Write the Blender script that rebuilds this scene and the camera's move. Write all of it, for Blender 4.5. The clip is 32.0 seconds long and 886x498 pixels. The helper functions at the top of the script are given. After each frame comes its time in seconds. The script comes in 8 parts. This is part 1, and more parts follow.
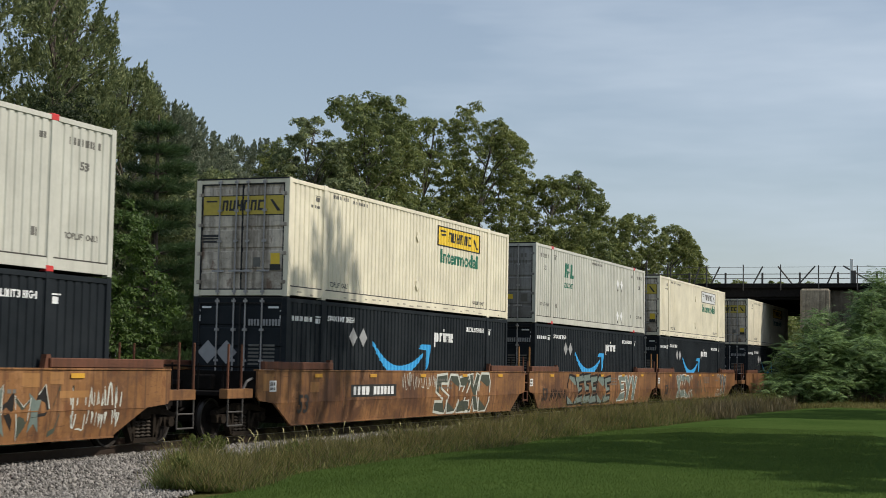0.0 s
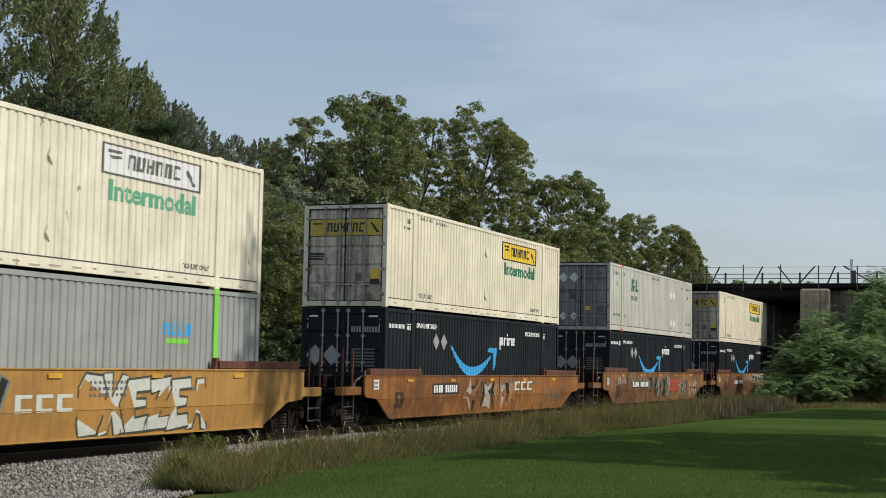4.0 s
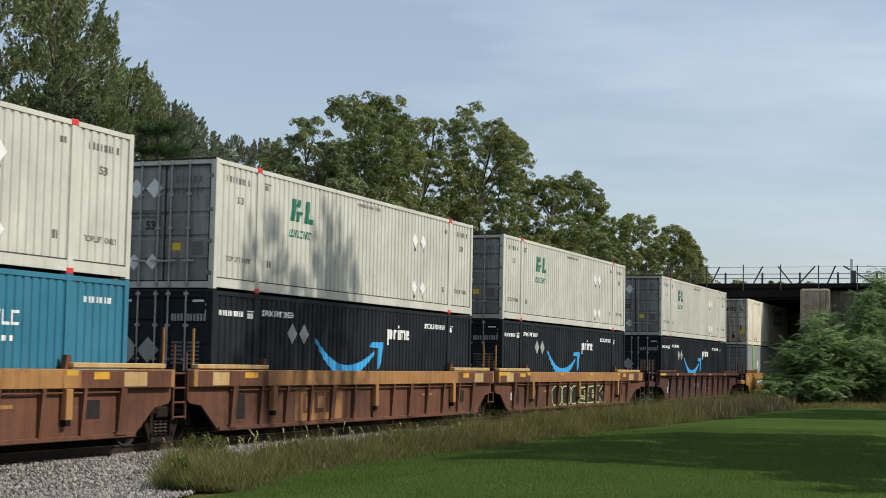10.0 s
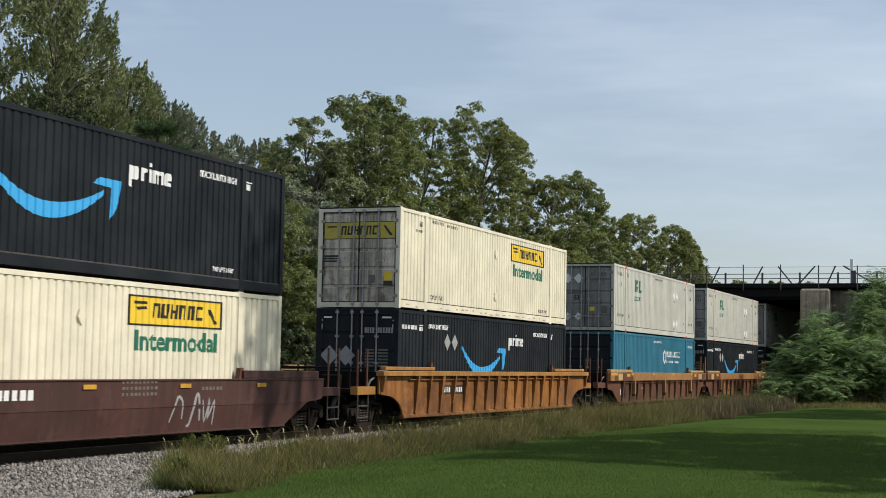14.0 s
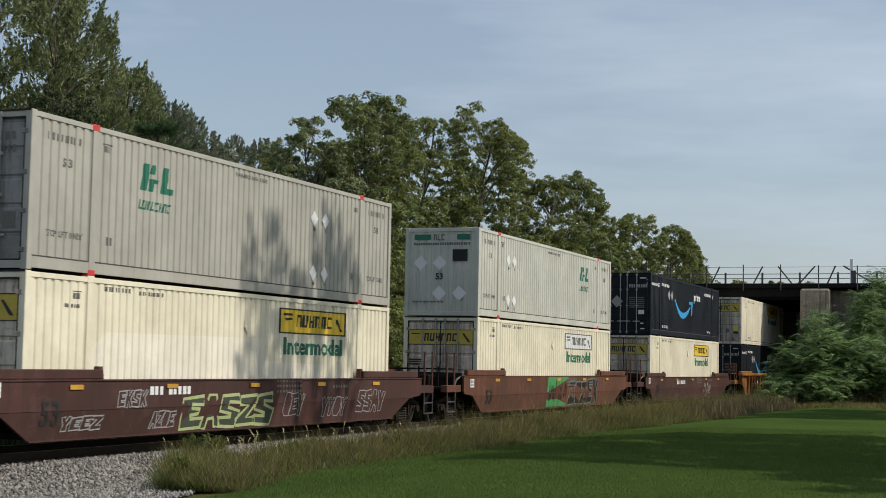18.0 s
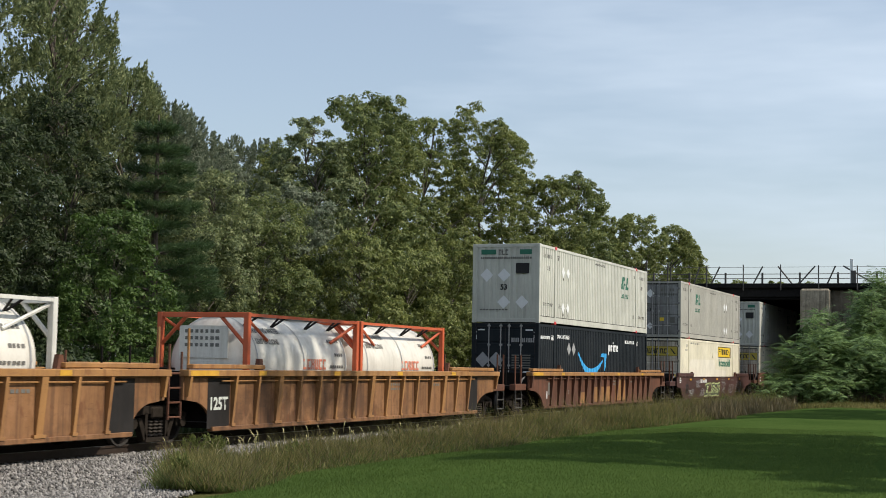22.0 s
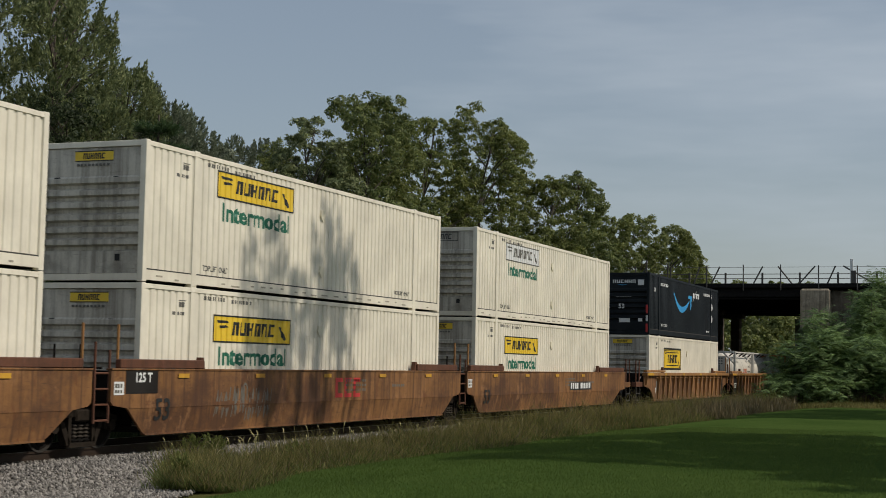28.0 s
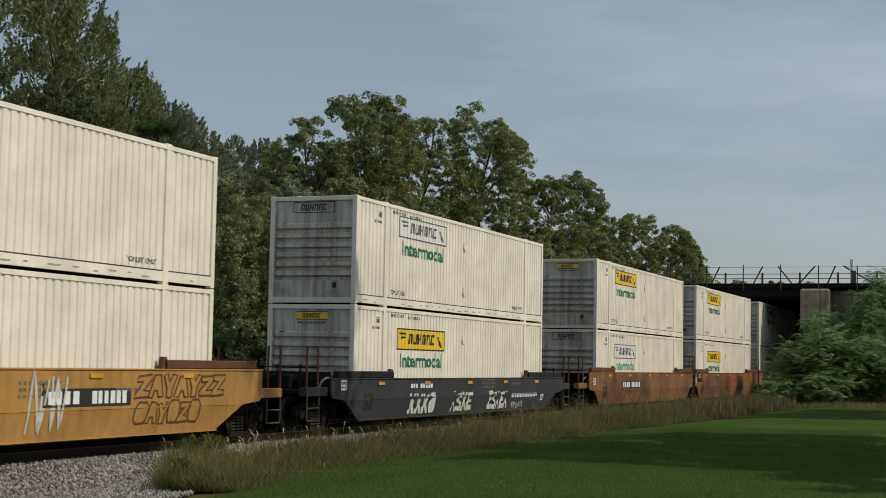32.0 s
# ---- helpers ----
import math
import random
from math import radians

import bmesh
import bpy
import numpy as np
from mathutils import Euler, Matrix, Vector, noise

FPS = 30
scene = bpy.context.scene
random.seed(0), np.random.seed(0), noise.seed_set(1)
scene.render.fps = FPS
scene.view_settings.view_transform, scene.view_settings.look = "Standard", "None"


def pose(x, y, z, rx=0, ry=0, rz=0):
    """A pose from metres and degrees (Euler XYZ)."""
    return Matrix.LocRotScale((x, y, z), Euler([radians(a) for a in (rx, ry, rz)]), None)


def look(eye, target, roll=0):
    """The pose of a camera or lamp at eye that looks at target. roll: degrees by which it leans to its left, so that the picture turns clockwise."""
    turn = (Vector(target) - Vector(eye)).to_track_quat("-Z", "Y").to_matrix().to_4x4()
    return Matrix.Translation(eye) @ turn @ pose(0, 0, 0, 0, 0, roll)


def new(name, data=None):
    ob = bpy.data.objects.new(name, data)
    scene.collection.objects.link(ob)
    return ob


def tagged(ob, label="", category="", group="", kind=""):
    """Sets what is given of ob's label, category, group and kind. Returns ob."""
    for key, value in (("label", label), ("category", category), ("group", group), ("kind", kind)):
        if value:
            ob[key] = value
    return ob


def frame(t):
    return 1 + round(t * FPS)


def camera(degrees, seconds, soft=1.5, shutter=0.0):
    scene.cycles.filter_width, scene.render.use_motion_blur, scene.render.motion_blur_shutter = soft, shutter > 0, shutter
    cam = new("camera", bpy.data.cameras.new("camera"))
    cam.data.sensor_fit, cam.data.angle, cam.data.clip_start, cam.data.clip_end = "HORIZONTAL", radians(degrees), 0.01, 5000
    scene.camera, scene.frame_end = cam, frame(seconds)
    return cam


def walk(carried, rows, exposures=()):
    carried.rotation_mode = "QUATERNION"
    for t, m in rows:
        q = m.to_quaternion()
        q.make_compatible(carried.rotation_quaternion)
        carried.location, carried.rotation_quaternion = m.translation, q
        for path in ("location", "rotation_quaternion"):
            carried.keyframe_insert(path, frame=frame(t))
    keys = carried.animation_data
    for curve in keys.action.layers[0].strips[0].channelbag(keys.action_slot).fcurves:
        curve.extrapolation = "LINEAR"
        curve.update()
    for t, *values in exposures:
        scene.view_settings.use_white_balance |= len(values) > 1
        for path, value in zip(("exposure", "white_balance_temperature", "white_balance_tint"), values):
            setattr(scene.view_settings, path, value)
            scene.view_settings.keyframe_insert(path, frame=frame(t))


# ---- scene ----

# ---------------------------------------------------------------- camera
# world: x along the track in the train's direction, y across it to the far side, z up from near rail level
cam = camera(33.0215, 32.0, soft=0.85, shutter=0.1)
EYE = Vector((0.0, -18.03, 1.70))
YAW, PITCH = radians(21.688), radians(4.3973)
AIM = EYE + Vector((math.cos(YAW) * math.cos(PITCH), math.sin(YAW) * math.cos(PITCH), math.sin(PITCH)))
walk(cam, [(0.0, look(EYE, AIM, 1.0852)), (32.0, look(EYE, AIM, 1.0852))],
     exposures=[(0.0, -0.10, 6650, 10), (1.0, 0.00, 6650, 10), (2.0, 0.08, 6650, 10), (3.0, -0.10, 6650, 10), (6.0, -0.06, 6650, 10), (9.0, 0.02, 6650, 10), (11.0, 0.08, 6650, 10), (12.0, 0.08, 6650, 10), (13.0, -0.08, 6650, 10), (14.0, 0.03, 6650, 10), (17.0, -0.16, 6650, 10), (20.0, -0.07, 6650, 10), (21.5, 0.12, 6650, 10), (23.0, 0.30, 6650, 10), (25.0, 0.24, 6650, 10), (26.5, -0.18, 6760, 10), (28.0, -0.55, 6860, 10), (30.0, -0.53, 6860, 10), (32.0, -0.50, 6860, 10)])

# ---------------------------------------------------------------- light
SUN_EL, SUN_SIDE = radians(43), radians(10)      # height; how far the sun stands round towards +x from the near side
SUN_DIR = Vector((math.sin(SUN_SIDE) * math.cos(SUN_EL), -math.cos(SUN_SIDE) * math.cos(SUN_EL), math.sin(SUN_EL)))

world = bpy.data.worlds.new("sky")
scene.world = world
world.use_nodes = True
wn, wl = world.node_tree.nodes, world.node_tree.links
wn.clear()
sky = wn.new("ShaderNodeTexSky")
sky.sky_type, sky.sun_disc = "NISHITA", False
sky.sun_elevation, sky.sun_rotation = SUN_EL, math.atan2(SUN_DIR.x, SUN_DIR.y)
sky.air_density, sky.dust_density, sky.ozone_density = 1.0, 1.4, 1.3
tc = wn.new("ShaderNodeTexCoord")
mp = wn.new("ShaderNodeMapping")
mp.inputs["Scale"].default_value = (1.6, 1.6, 9.0)
mp.inputs["Rotation"].default_value = (0.10, 0.06, 0.4)
cl = wn.new("ShaderNodeTexNoise")
cl.inputs["Scale"].default_value, cl.inputs["Detail"].default_value, cl.inputs["Roughness"].default_value = 1.3, 5.0, 0.55
ramp = wn.new("ShaderNodeValToRGB")
ramp.color_ramp.elements[0].position, ramp.color_ramp.elements[1].position = 0.40, 0.72
ramp.color_ramp.elements[0].color, ramp.color_ramp.elements[1].color = (0.28, 0.28, 0.28, 1), (0.88, 0.88, 0.88, 1)
mixc = wn.new("ShaderNodeMix")
mixc.data_type = "RGBA"
mixc.inputs["B"].default_value = (5.7, 6.65, 7.8, 1)
bg = wn.new("ShaderNodeBackground")
bg.inputs["Strength"].default_value = 0.115
out = wn.new("ShaderNodeOutputWorld")
wl.new(tc.outputs["Generated"], mp.inputs["Vector"])
wl.new(mp.outputs["Vector"], cl.inputs["Vector"])
wl.new(cl.outputs["Fac"], ramp.inputs["Fac"])
wl.new(ramp.outputs["Color"], mixc.inputs["Factor"])
wl.new(sky.outputs["Color"], mixc.inputs["A"])
wl.new(mixc.outputs["Result"], bg.inputs["Color"])
wl.new(bg.outputs["Background"], out.inputs["Surface"])

sun = new("sun", bpy.data.lights.new("sun", "SUN"))
sun.data.energy, sun.data.angle, sun.data.color = 3.9, radians(0.53), (1.0, 0.94, 0.84)
sun.matrix_world = look(SUN_DIR * 60, (0, 0, 0))


# ---------------------------------------------------------------- materials
def node_material(name):
    m = bpy.data.materials.new(name)
    m.use_nodes = True
    n, l = m.node_tree.nodes, m.node_tree.links
    return m, n, l, n["Principled BSDF"]


def noise_fac(n, l, scale, detail=4.0, stretch=(1, 1, 1), lo=0.4, hi=0.65, rough=0.6, coord="Object"):
    c, p, t, r = (n.new(k) for k in ("ShaderNodeTexCoord", "ShaderNodeMapping", "ShaderNodeTexNoise", "ShaderNodeMapRange"))
    p.inputs["Scale"].default_value = stretch
    t.inputs["Scale"].default_value, t.inputs["Detail"].default_value, t.inputs["Roughness"].default_value = scale, detail, rough
    r.inputs["From Min"].default_value, r.inputs["From Max"].default_value = lo, hi
    l.new(c.outputs[coord], p.inputs["Vector"])
    l.new(p.outputs["Vector"], t.inputs["Vector"])
    l.new(t.outputs["Fac"], r.inputs["Value"])
    return r.outputs["Result"]


def blend(n, l, fac, a, b, amount=1.0):
    """a and b: colours or sockets; fac a socket."""
    x = n.new("ShaderNodeMix")
    x.data_type = "RGBA"
    if amount != 1.0:
        k = n.new("ShaderNodeMath")
        k.operation = "MULTIPLY"
        k.inputs[1].default_value = amount
        l.new(fac, k.inputs[0])
        fac = k.outputs[0]
    l.new(fac, x.inputs["Factor"])
    for key, v in (("A", a), ("B", b)):
        if isinstance(v, tuple):
            x.inputs[key].default_value = (*v, 1)
        else:
            l.new(v, x.inputs[key])
    return x.outputs["Result"]


def bump(n, l, bsdf, fac, strength, distance):
    b = n.new("ShaderNodeBump")
    b.inputs["Strength"].default_value, b.inputs["Distance"].default_value = strength, distance
    l.new(fac, b.inputs["Height"])
    l.new(b.outputs["Normal"], bsdf.inputs["Normal"])


def paint(name, colour, rough=0.5, grime=0.25, grime_colour=(0.10, 0.085, 0.07), rust=0.0, rust_at=0.62, metal=0.0, blotch=0.0, gloss=0.28):
    """Painted steel: slightly uneven colour, vertical streaks of grime, spots of rust."""
    m, n, l, b = node_material(name)
    fade = tuple(min(1.0, c * 1.12 + 0.012) for c in colour)
    dull = tuple(c * 0.86 for c in colour)
    c = blend(n, l, noise_fac(n, l, 0.8, 5, lo=0.3, hi=0.7), fade, dull)
    if grime:
        c = blend(n, l, noise_fac(n, l, 2.2, 6, (2.6, 2.6, 0.22), 0.48, 0.78), c, grime_colour, grime)
        c = blend(n, l, noise_fac(n, l, 22, 3, (1, 1, 0.5), 0.5, 0.85), c, grime_colour, grime * 0.5)
    if blotch:
        pale = tuple(min(1.0, k * 1.3 + 0.03) for k in colour)
        c = blend(n, l, noise_fac(n, l, 0.42, 8, (1.0, 1.0, 1.5), 0.46, 0.60, 0.68), c, grime_colour, blotch * 0.85)
        c = blend(n, l, noise_fac(n, l, 1.6, 7, (1.0, 1.0, 0.7), 0.55, 0.62, 0.7), c, pale, blotch * 0.6)
        c = blend(n, l, noise_fac(n, l, 7.0, 6, (0.35, 0.35, 2.4), 0.58, 0.68, 0.7), c, grime_colour, blotch * 0.7)
        c = blend(n, l, noise_fac(n, l, 1.1, 5, (5.0, 5.0, 0.15), 0.50, 0.62, 0.6), c, grime_colour, blotch * 0.75)
    if rust:
        c = blend(n, l, noise_fac(n, l, 3.4, 8, (1.2, 1.2, 0.6), rust_at, rust_at + 0.06), c, (0.13, 0.05, 0.022), rust)
    l.new(c, b.inputs["Base Color"])
    b.inputs["Specular IOR Level"].default_value = gloss
    b.inputs["Roughness"].default_value, b.inputs["Metallic"].default_value = rough, metal
    bump(n, l, b, noise_fac(n, l, 9, 3, lo=0, hi=1), 0.12, 0.01)
    return m


def plain(name, colour, rough=0.6, metal=0.0, spread=0.12, scale=6.0, gloss=0.5):
    m, n, l, b = node_material(name)
    b.inputs["Specular IOR Level"].default_value = gloss
    c = blend(n, l, noise_fac(n, l, scale, 5, lo=0.25, hi=0.75), tuple(min(1, k * (1 + spread)) for k in colour), tuple(k * (1 - spread) for k in colour))
    l.new(c, b.inputs["Base Color"])
    b.inputs["Roughness"].default_value, b.inputs["Metallic"].default_value = rough, metal
    return m


def leafy(name, dark, light, yellow=None, part_yellow=0.0, thin=0.44):
    """Leaves: each its own green, some of the light shining through."""
    m, n, l, b = node_material(name)
    g = n.new("ShaderNodeNewGeometry")
    c = blend(n, l, g.outputs["Random Per Island"], dark, light)
    c = blend(n, l, noise_fac(n, l, 0.35, 3, lo=0.35, hi=0.7), c, tuple(k * 0.75 for k in dark), 0.5)
    if yellow:
        c = blend(n, l, noise_fac(n, l, 0.6, 4, lo=0.55, hi=0.75), c, yellow, part_yellow)
    l.new(c, b.inputs["Base Color"])
    b.inputs["Roughness"].default_value = 0.55
    b.inputs["Specular IOR Level"].default_value = 0.35 if thin < 0.448 else 0.1
    tr = n.new("ShaderNodeBsdfTranslucent")
    l.new(c, tr.inputs["Color"])
    mx = n.new("ShaderNodeMixShader")
    mx.inputs["Fac"].default_value = thin
    l.new(b.outputs["BSDF"], mx.inputs[1])
    l.new(tr.outputs["BSDF"], mx.inputs[2])
    l.new(mx.outputs["Shader"], n["Material Output"].inputs["Surface"])
    return m


def ground_material(name, a, b_, c_, scale=1.0, rough=0.95):
    m, n, l, b = node_material(name)
    c = blend(n, l, noise_fac(n, l, 0.22 * scale, 4, lo=0.35, hi=0.65), a, b_)
    c = blend(n, l, noise_fac(n, l, 1.1 * scale, 5, (0.5, 1.6, 1), 0.45, 0.7), c, b_, 0.55)
    c = blend(n, l, noise_fac(n, l, 9 * scale, 5, lo=0.42, hi=0.7), c, c_, 0.6)
    l.new(c, b.inputs["Base Color"])
    b.inputs["Roughness"].default_value = rough
    b.inputs["Specular IOR Level"].default_value = 0.0
    bump(n, l, b, noise_fac(n, l, 30, 4, lo=0, hi=1), 0.5, 0.03)
    return m


def island_material(name, dark, light, rough=0.9, third=None):
    m, n, l, b = node_material(name)
    g = n.new("ShaderNodeNewGeometry")
    c = blend(n, l, g.outputs["Random Per Island"], dark, light)
    if third:
        c = blend(n, l, noise_fac(n, l, 0.5, 3, lo=0.45, hi=0.62), c, third, 0.6)
    l.new(c, b.inputs["Base Color"])
    b.inputs["Roughness"].default_value = rough
    b.inputs["Specular IOR Level"].default_value = 0.2
    return m


CREAM = paint("cream_paint", (0.74, 0.69, 0.54), 0.45, 0.16)
CREAM_RUSTY = paint("cream_paint_rusted", (0.74, 0.70, 0.56), 0.5, 0.25, rust=0.95, rust_at=0.66)
# blank white ends: grime, and a darker white for their sunless side
WHITE_END = paint("grimy_shaded_end_white_paint", (0.56, 0.53, 0.46), 0.5, 0.6, (0.10, 0.08, 0.062), blotch=0.5)
WHITE = paint("white_paint", (0.78, 0.735, 0.62), 0.42, 0.22, (0.42, 0.34, 0.25))
PALE_DULL = paint("dull_grey_paint", (0.39, 0.38, 0.335), 0.5, 0.25, (0.22, 0.20, 0.17))
PALE = paint("pale_grey_paint", (0.52, 0.52, 0.46), 0.45, 0.26, (0.20, 0.185, 0.155))
NAVY = paint("charcoal_navy_paint", (0.0095, 0.0135, 0.0175), 0.55, 0.16, (0.028, 0.03, 0.033), gloss=0.10)
TEAL = paint("teal_paint", (0.024, 0.158, 0.24), 0.42, 0.2)
GREY = paint("grey_paint", (0.30, 0.32, 0.31), 0.45, 0.2)
# doors: real grime deepened, base colour lowered, for the shade on rear ends
DOOR_WHITE = paint("grimy_shaded_door_white_paint", (0.60, 0.53, 0.43), 0.5, 0.75, (0.085, 0.062, 0.045), 0.6, 0.60, blotch=0.70)
DOOR_GREY = paint("grimy_shaded_door_grey_paint", (0.25, 0.25, 0.245), 0.5, 0.6, (0.07, 0.06, 0.05), blotch=0.45)
DOOR_STEEL = plain("door_rod_steel", (0.34, 0.33, 0.32), 0.5, 0.0)
# dark colour for the shadow line over a bottom rail
SEAM_SHADE = plain("dark_seam_shade", (0.055, 0.05, 0.045), 0.8, 0.0, 0.3)
DARK_GAP = plain("dark_rubber_gasket", (0.015, 0.015, 0.016), 0.8)
SMILE = plain("sky_blue_decal", (0.04, 0.36, 0.72), 0.5, 0.0, 0.06)
DECAL_WHITE = plain("white_decal", (0.72, 0.73, 0.73), 0.5, 0.0, 0.06)
DECAL_GREY = plain("grey_decal", (0.30, 0.305, 0.31), 0.5, 0.0, 0.1)
DECAL_GREEN = plain("green_decal", (0.012, 0.14, 0.085), 0.5, 0.0, 0.06)
DECAL_MINT = plain("faded_green_decal", (0.11, 0.36, 0.22), 0.5, 0.0, 0.08)
DECAL_YELLOW = plain("yellow_decal", (0.80, 0.55, 0.04), 0.5, 0.0, 0.05)
DULL_YELLOW = plain("dull_yellow_decal", (0.52, 0.40, 0.06), 0.6, 0.0, 0.15)
GUIDE = paint("pale_yellow_guide_paint", (0.46, 0.32, 0.14), 0.6, 0.4, (0.16, 0.09, 0.045), 0.3, 0.62, blotch=0.3)
DECAL_BLACK = plain("black_decal", (0.02, 0.02, 0.02), 0.5, 0.0, 0.06)
DECAL_GREY_DARK = plain("worn_black_lettering", (0.13, 0.125, 0.11), 0.6, 0.0, 0.2)
DECAL_RED = plain("red_decal", (0.55, 0.04, 0.04), 0.5, 0.0, 0.06)
TANK_MARK = plain("faded_orange_red_lettering", (0.62, 0.20, 0.12), 0.6, 0.0, 0.1)
RAIL_WEAR = plain("worn_grey_undercoat", (0.36, 0.33, 0.26), 0.7, 0.0, 0.3)
LIME = plain("lime_decal", (0.20, 0.62, 0.06), 0.5, 0.0, 0.06)
ORANGE_W = paint("weathered_orange_paint", (0.245, 0.115, 0.040), 0.6, 0.5, (0.070, 0.034, 0.022), 0.6, 0.58, blotch=0.9)
ORANGE_B = paint("bright_orange_paint", (0.285, 0.115, 0.024), 0.55, 0.4, (0.09, 0.04, 0.02), 0.55, 0.60, blotch=0.8)
YELLOW_W = paint("ochre_yellow_paint", (0.40, 0.215, 0.055), 0.55, 0.3, (0.13, 0.07, 0.03), 0.25, 0.66, blotch=0.30)
BROWN_W = paint("rusted_brown_paint", (0.125, 0.047, 0.024), 0.7, 0.45, (0.045, 0.024, 0.017), 0.4, 0.58, blotch=0.55)
MAROON = paint("maroon_brown_paint", (0.068, 0.026, 0.021), 0.65, 0.4, (0.038, 0.022, 0.018), 0.3, 0.62, blotch=0.55)
SLATE = paint("slate_grey_paint", (0.028, 0.034, 0.043), 0.55, 0.35, (0.04, 0.035, 0.03), 0.2, 0.66, blotch=0.35)
WORN_BLACK = paint("worn_black_paint", (0.016, 0.014, 0.013), 0.65, 0.4, (0.035, 0.026, 0.021), gloss=0.12)
RUST_O = paint("rust_orange_paint", (0.24, 0.115, 0.046), 0.65, 0.5, (0.055, 0.028, 0.018), 0.6, 0.57, blotch=0.65)
CHORD_MARK = paint("worn_yellow_chord_mark", (0.58, 0.31, 0.03), 0.6, 0.4, (0.30, 0.15, 0.05), 0.3, 0.60, blotch=0.35)
CHORD_O = paint("bright_orange_chord_paint", (0.36, 0.17, 0.036), 0.55, 0.35, (0.15, 0.075, 0.03), 0.35, 0.62, blotch=0.6)
CHORD_Y = paint("worn_orange_chord_paint", (0.33, 0.165, 0.055), 0.6, 0.4, (0.16, 0.08, 0.04), 0.5, 0.60, blotch=0.55)
UNDER = plain("oily_black_steel", (0.012, 0.010, 0.009), 0.75, 0.0, 0.35, gloss=0.08)
# truck castings: dusty, and darkened for the deep shade below the car
TRUCK = plain("shade_dark_dusty_cast_steel", (0.022, 0.017, 0.013), 0.85, 0.0, 0.45, 9.0, 0.1)
SPRING = plain("dusty_spring_steel", (0.046, 0.038, 0.031), 0.8, 0.0, 0.3, gloss=0.15)
STEP = plain("grey_worn_step_steel", (0.055, 0.05, 0.045), 0.6, 0.0, 0.25)
HOSE = plain("pale_dusty_hose", (0.14, 0.135, 0.13), 0.7, 0.0, 0.2)
# wheels: grime, plus the shade under the platform put into the colour
WHEEL = plain("shade_dark_grimy_wheel_steel", (0.012, 0.010, 0.009), 0.8, 0.0, 0.35, gloss=0.08)
# worn rim, its glint put into a paler colour than the wheel
RIM = plain("worn_rim_steel_with_glint", (0.045, 0.04, 0.036), 0.55, 0.3, 0.3)
TREAD = plain("polished_tread_steel", (0.45, 0.44, 0.43), 0.3, 1.0, 0.1)
TANK = paint("white_tank_paint", (0.64, 0.615, 0.55), 0.4, 0.45, (0.28, 0.24, 0.18))
TANK_DARK = plain("weathered_grey_tank_top", (0.22, 0.215, 0.20), 0.7, 0.1, 0.3)
FRAME_RED = paint("orange_red_frame_paint", (0.52, 0.10, 0.035), 0.5, 0.25)
FRAME_WHITE = paint("off_white_frame_paint", (0.62, 0.61, 0.56), 0.5, 0.35)
RAIL = plain("rusty_rail_steel", (0.05, 0.034, 0.025), 0.6, 0.6, 0.2)
TIE = plain("weathered_timber_tie", (0.035, 0.027, 0.022), 0.9, 0.0, 0.3)
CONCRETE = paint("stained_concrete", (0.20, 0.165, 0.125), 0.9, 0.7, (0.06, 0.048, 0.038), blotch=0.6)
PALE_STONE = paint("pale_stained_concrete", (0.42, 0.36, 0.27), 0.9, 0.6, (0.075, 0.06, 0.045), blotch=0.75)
STONE = paint("reddish_weathered_stone", (0.27, 0.19, 0.14), 0.9, 0.5, (0.10, 0.07, 0.05), blotch=0.4)
# girders and deck edge: near black, the unlit face put into the colour
GIRDER = plain("unlit_black_girder_steel", (0.018, 0.017, 0.017), 0.9, 0.0, 0.3, gloss=0.05)
RAILING = plain("weathered_railing_steel", (0.10, 0.095, 0.09), 0.7, 0.3, 0.3)
BARK = plain("grey_brown_bark", (0.085, 0.07, 0.055), 0.95, 0.0, 0.35, 8)
LAWN = ground_material("mown_lawn", (0.041, 0.074, 0.018), (0.060, 0.096, 0.025), (0.030, 0.055, 0.014))
SCRUB = ground_material("rough_scrub_soil", (0.075, 0.085, 0.026), (0.115, 0.095, 0.042), (0.05, 0.058, 0.020))
# oily stone, with the shade under the train put into its colour
OILY_SHADE = ground_material("oil_and_shade_dark_ballast", (0.050, 0.042, 0.036), (0.065, 0.055, 0.046), (0.025, 0.022, 0.02), 3.0)
BALLAST = ground_material("grey_ballast_bed", (0.19, 0.18, 0.165), (0.15, 0.14, 0.13), (0.07, 0.065, 0.06), 3.0)
STONES = island_material("crushed_granite", (0.078, 0.073, 0.068), (0.33, 0.31, 0.285))
OLIVE = plain("dark_olive_spray_paint", (0.045, 0.055, 0.038), 0.7, 0.0, 0.15)
SPRAY_WHITE = plain("pale_spray_paint", (0.50, 0.52, 0.47), 0.7, 0.0, 0.12)
SPRAY_GREEN = plain("green_spray_paint", (0.05, 0.24, 0.075), 0.7, 0.0, 0.15)
SPRAY_LIME = plain("yellow_green_spray_paint", (0.38, 0.44, 0.20), 0.7, 0.0, 0.15)
SPRAY_TEAL = plain("grey_green_spray_paint", (0.13, 0.17, 0.15), 0.7, 0.0, 0.2)
BLADE = leafy("lawn_blades", (0.074, 0.125, 0.028), (0.124, 0.182, 0.045), thin=0.5)
TALL = leafy("tall_dry_grass", (0.085, 0.095, 0.028), (0.34, 0.29, 0.12), (0.23, 0.16, 0.065), 0.5, 0.45)
DOCK = leafy("brown_dry_weeds", (0.10, 0.088, 0.045), (0.21, 0.165, 0.09), thin=0.4)
SEED = island_material("pale_seed_heads", (0.16, 0.16, 0.06), (0.42, 0.36, 0.20))
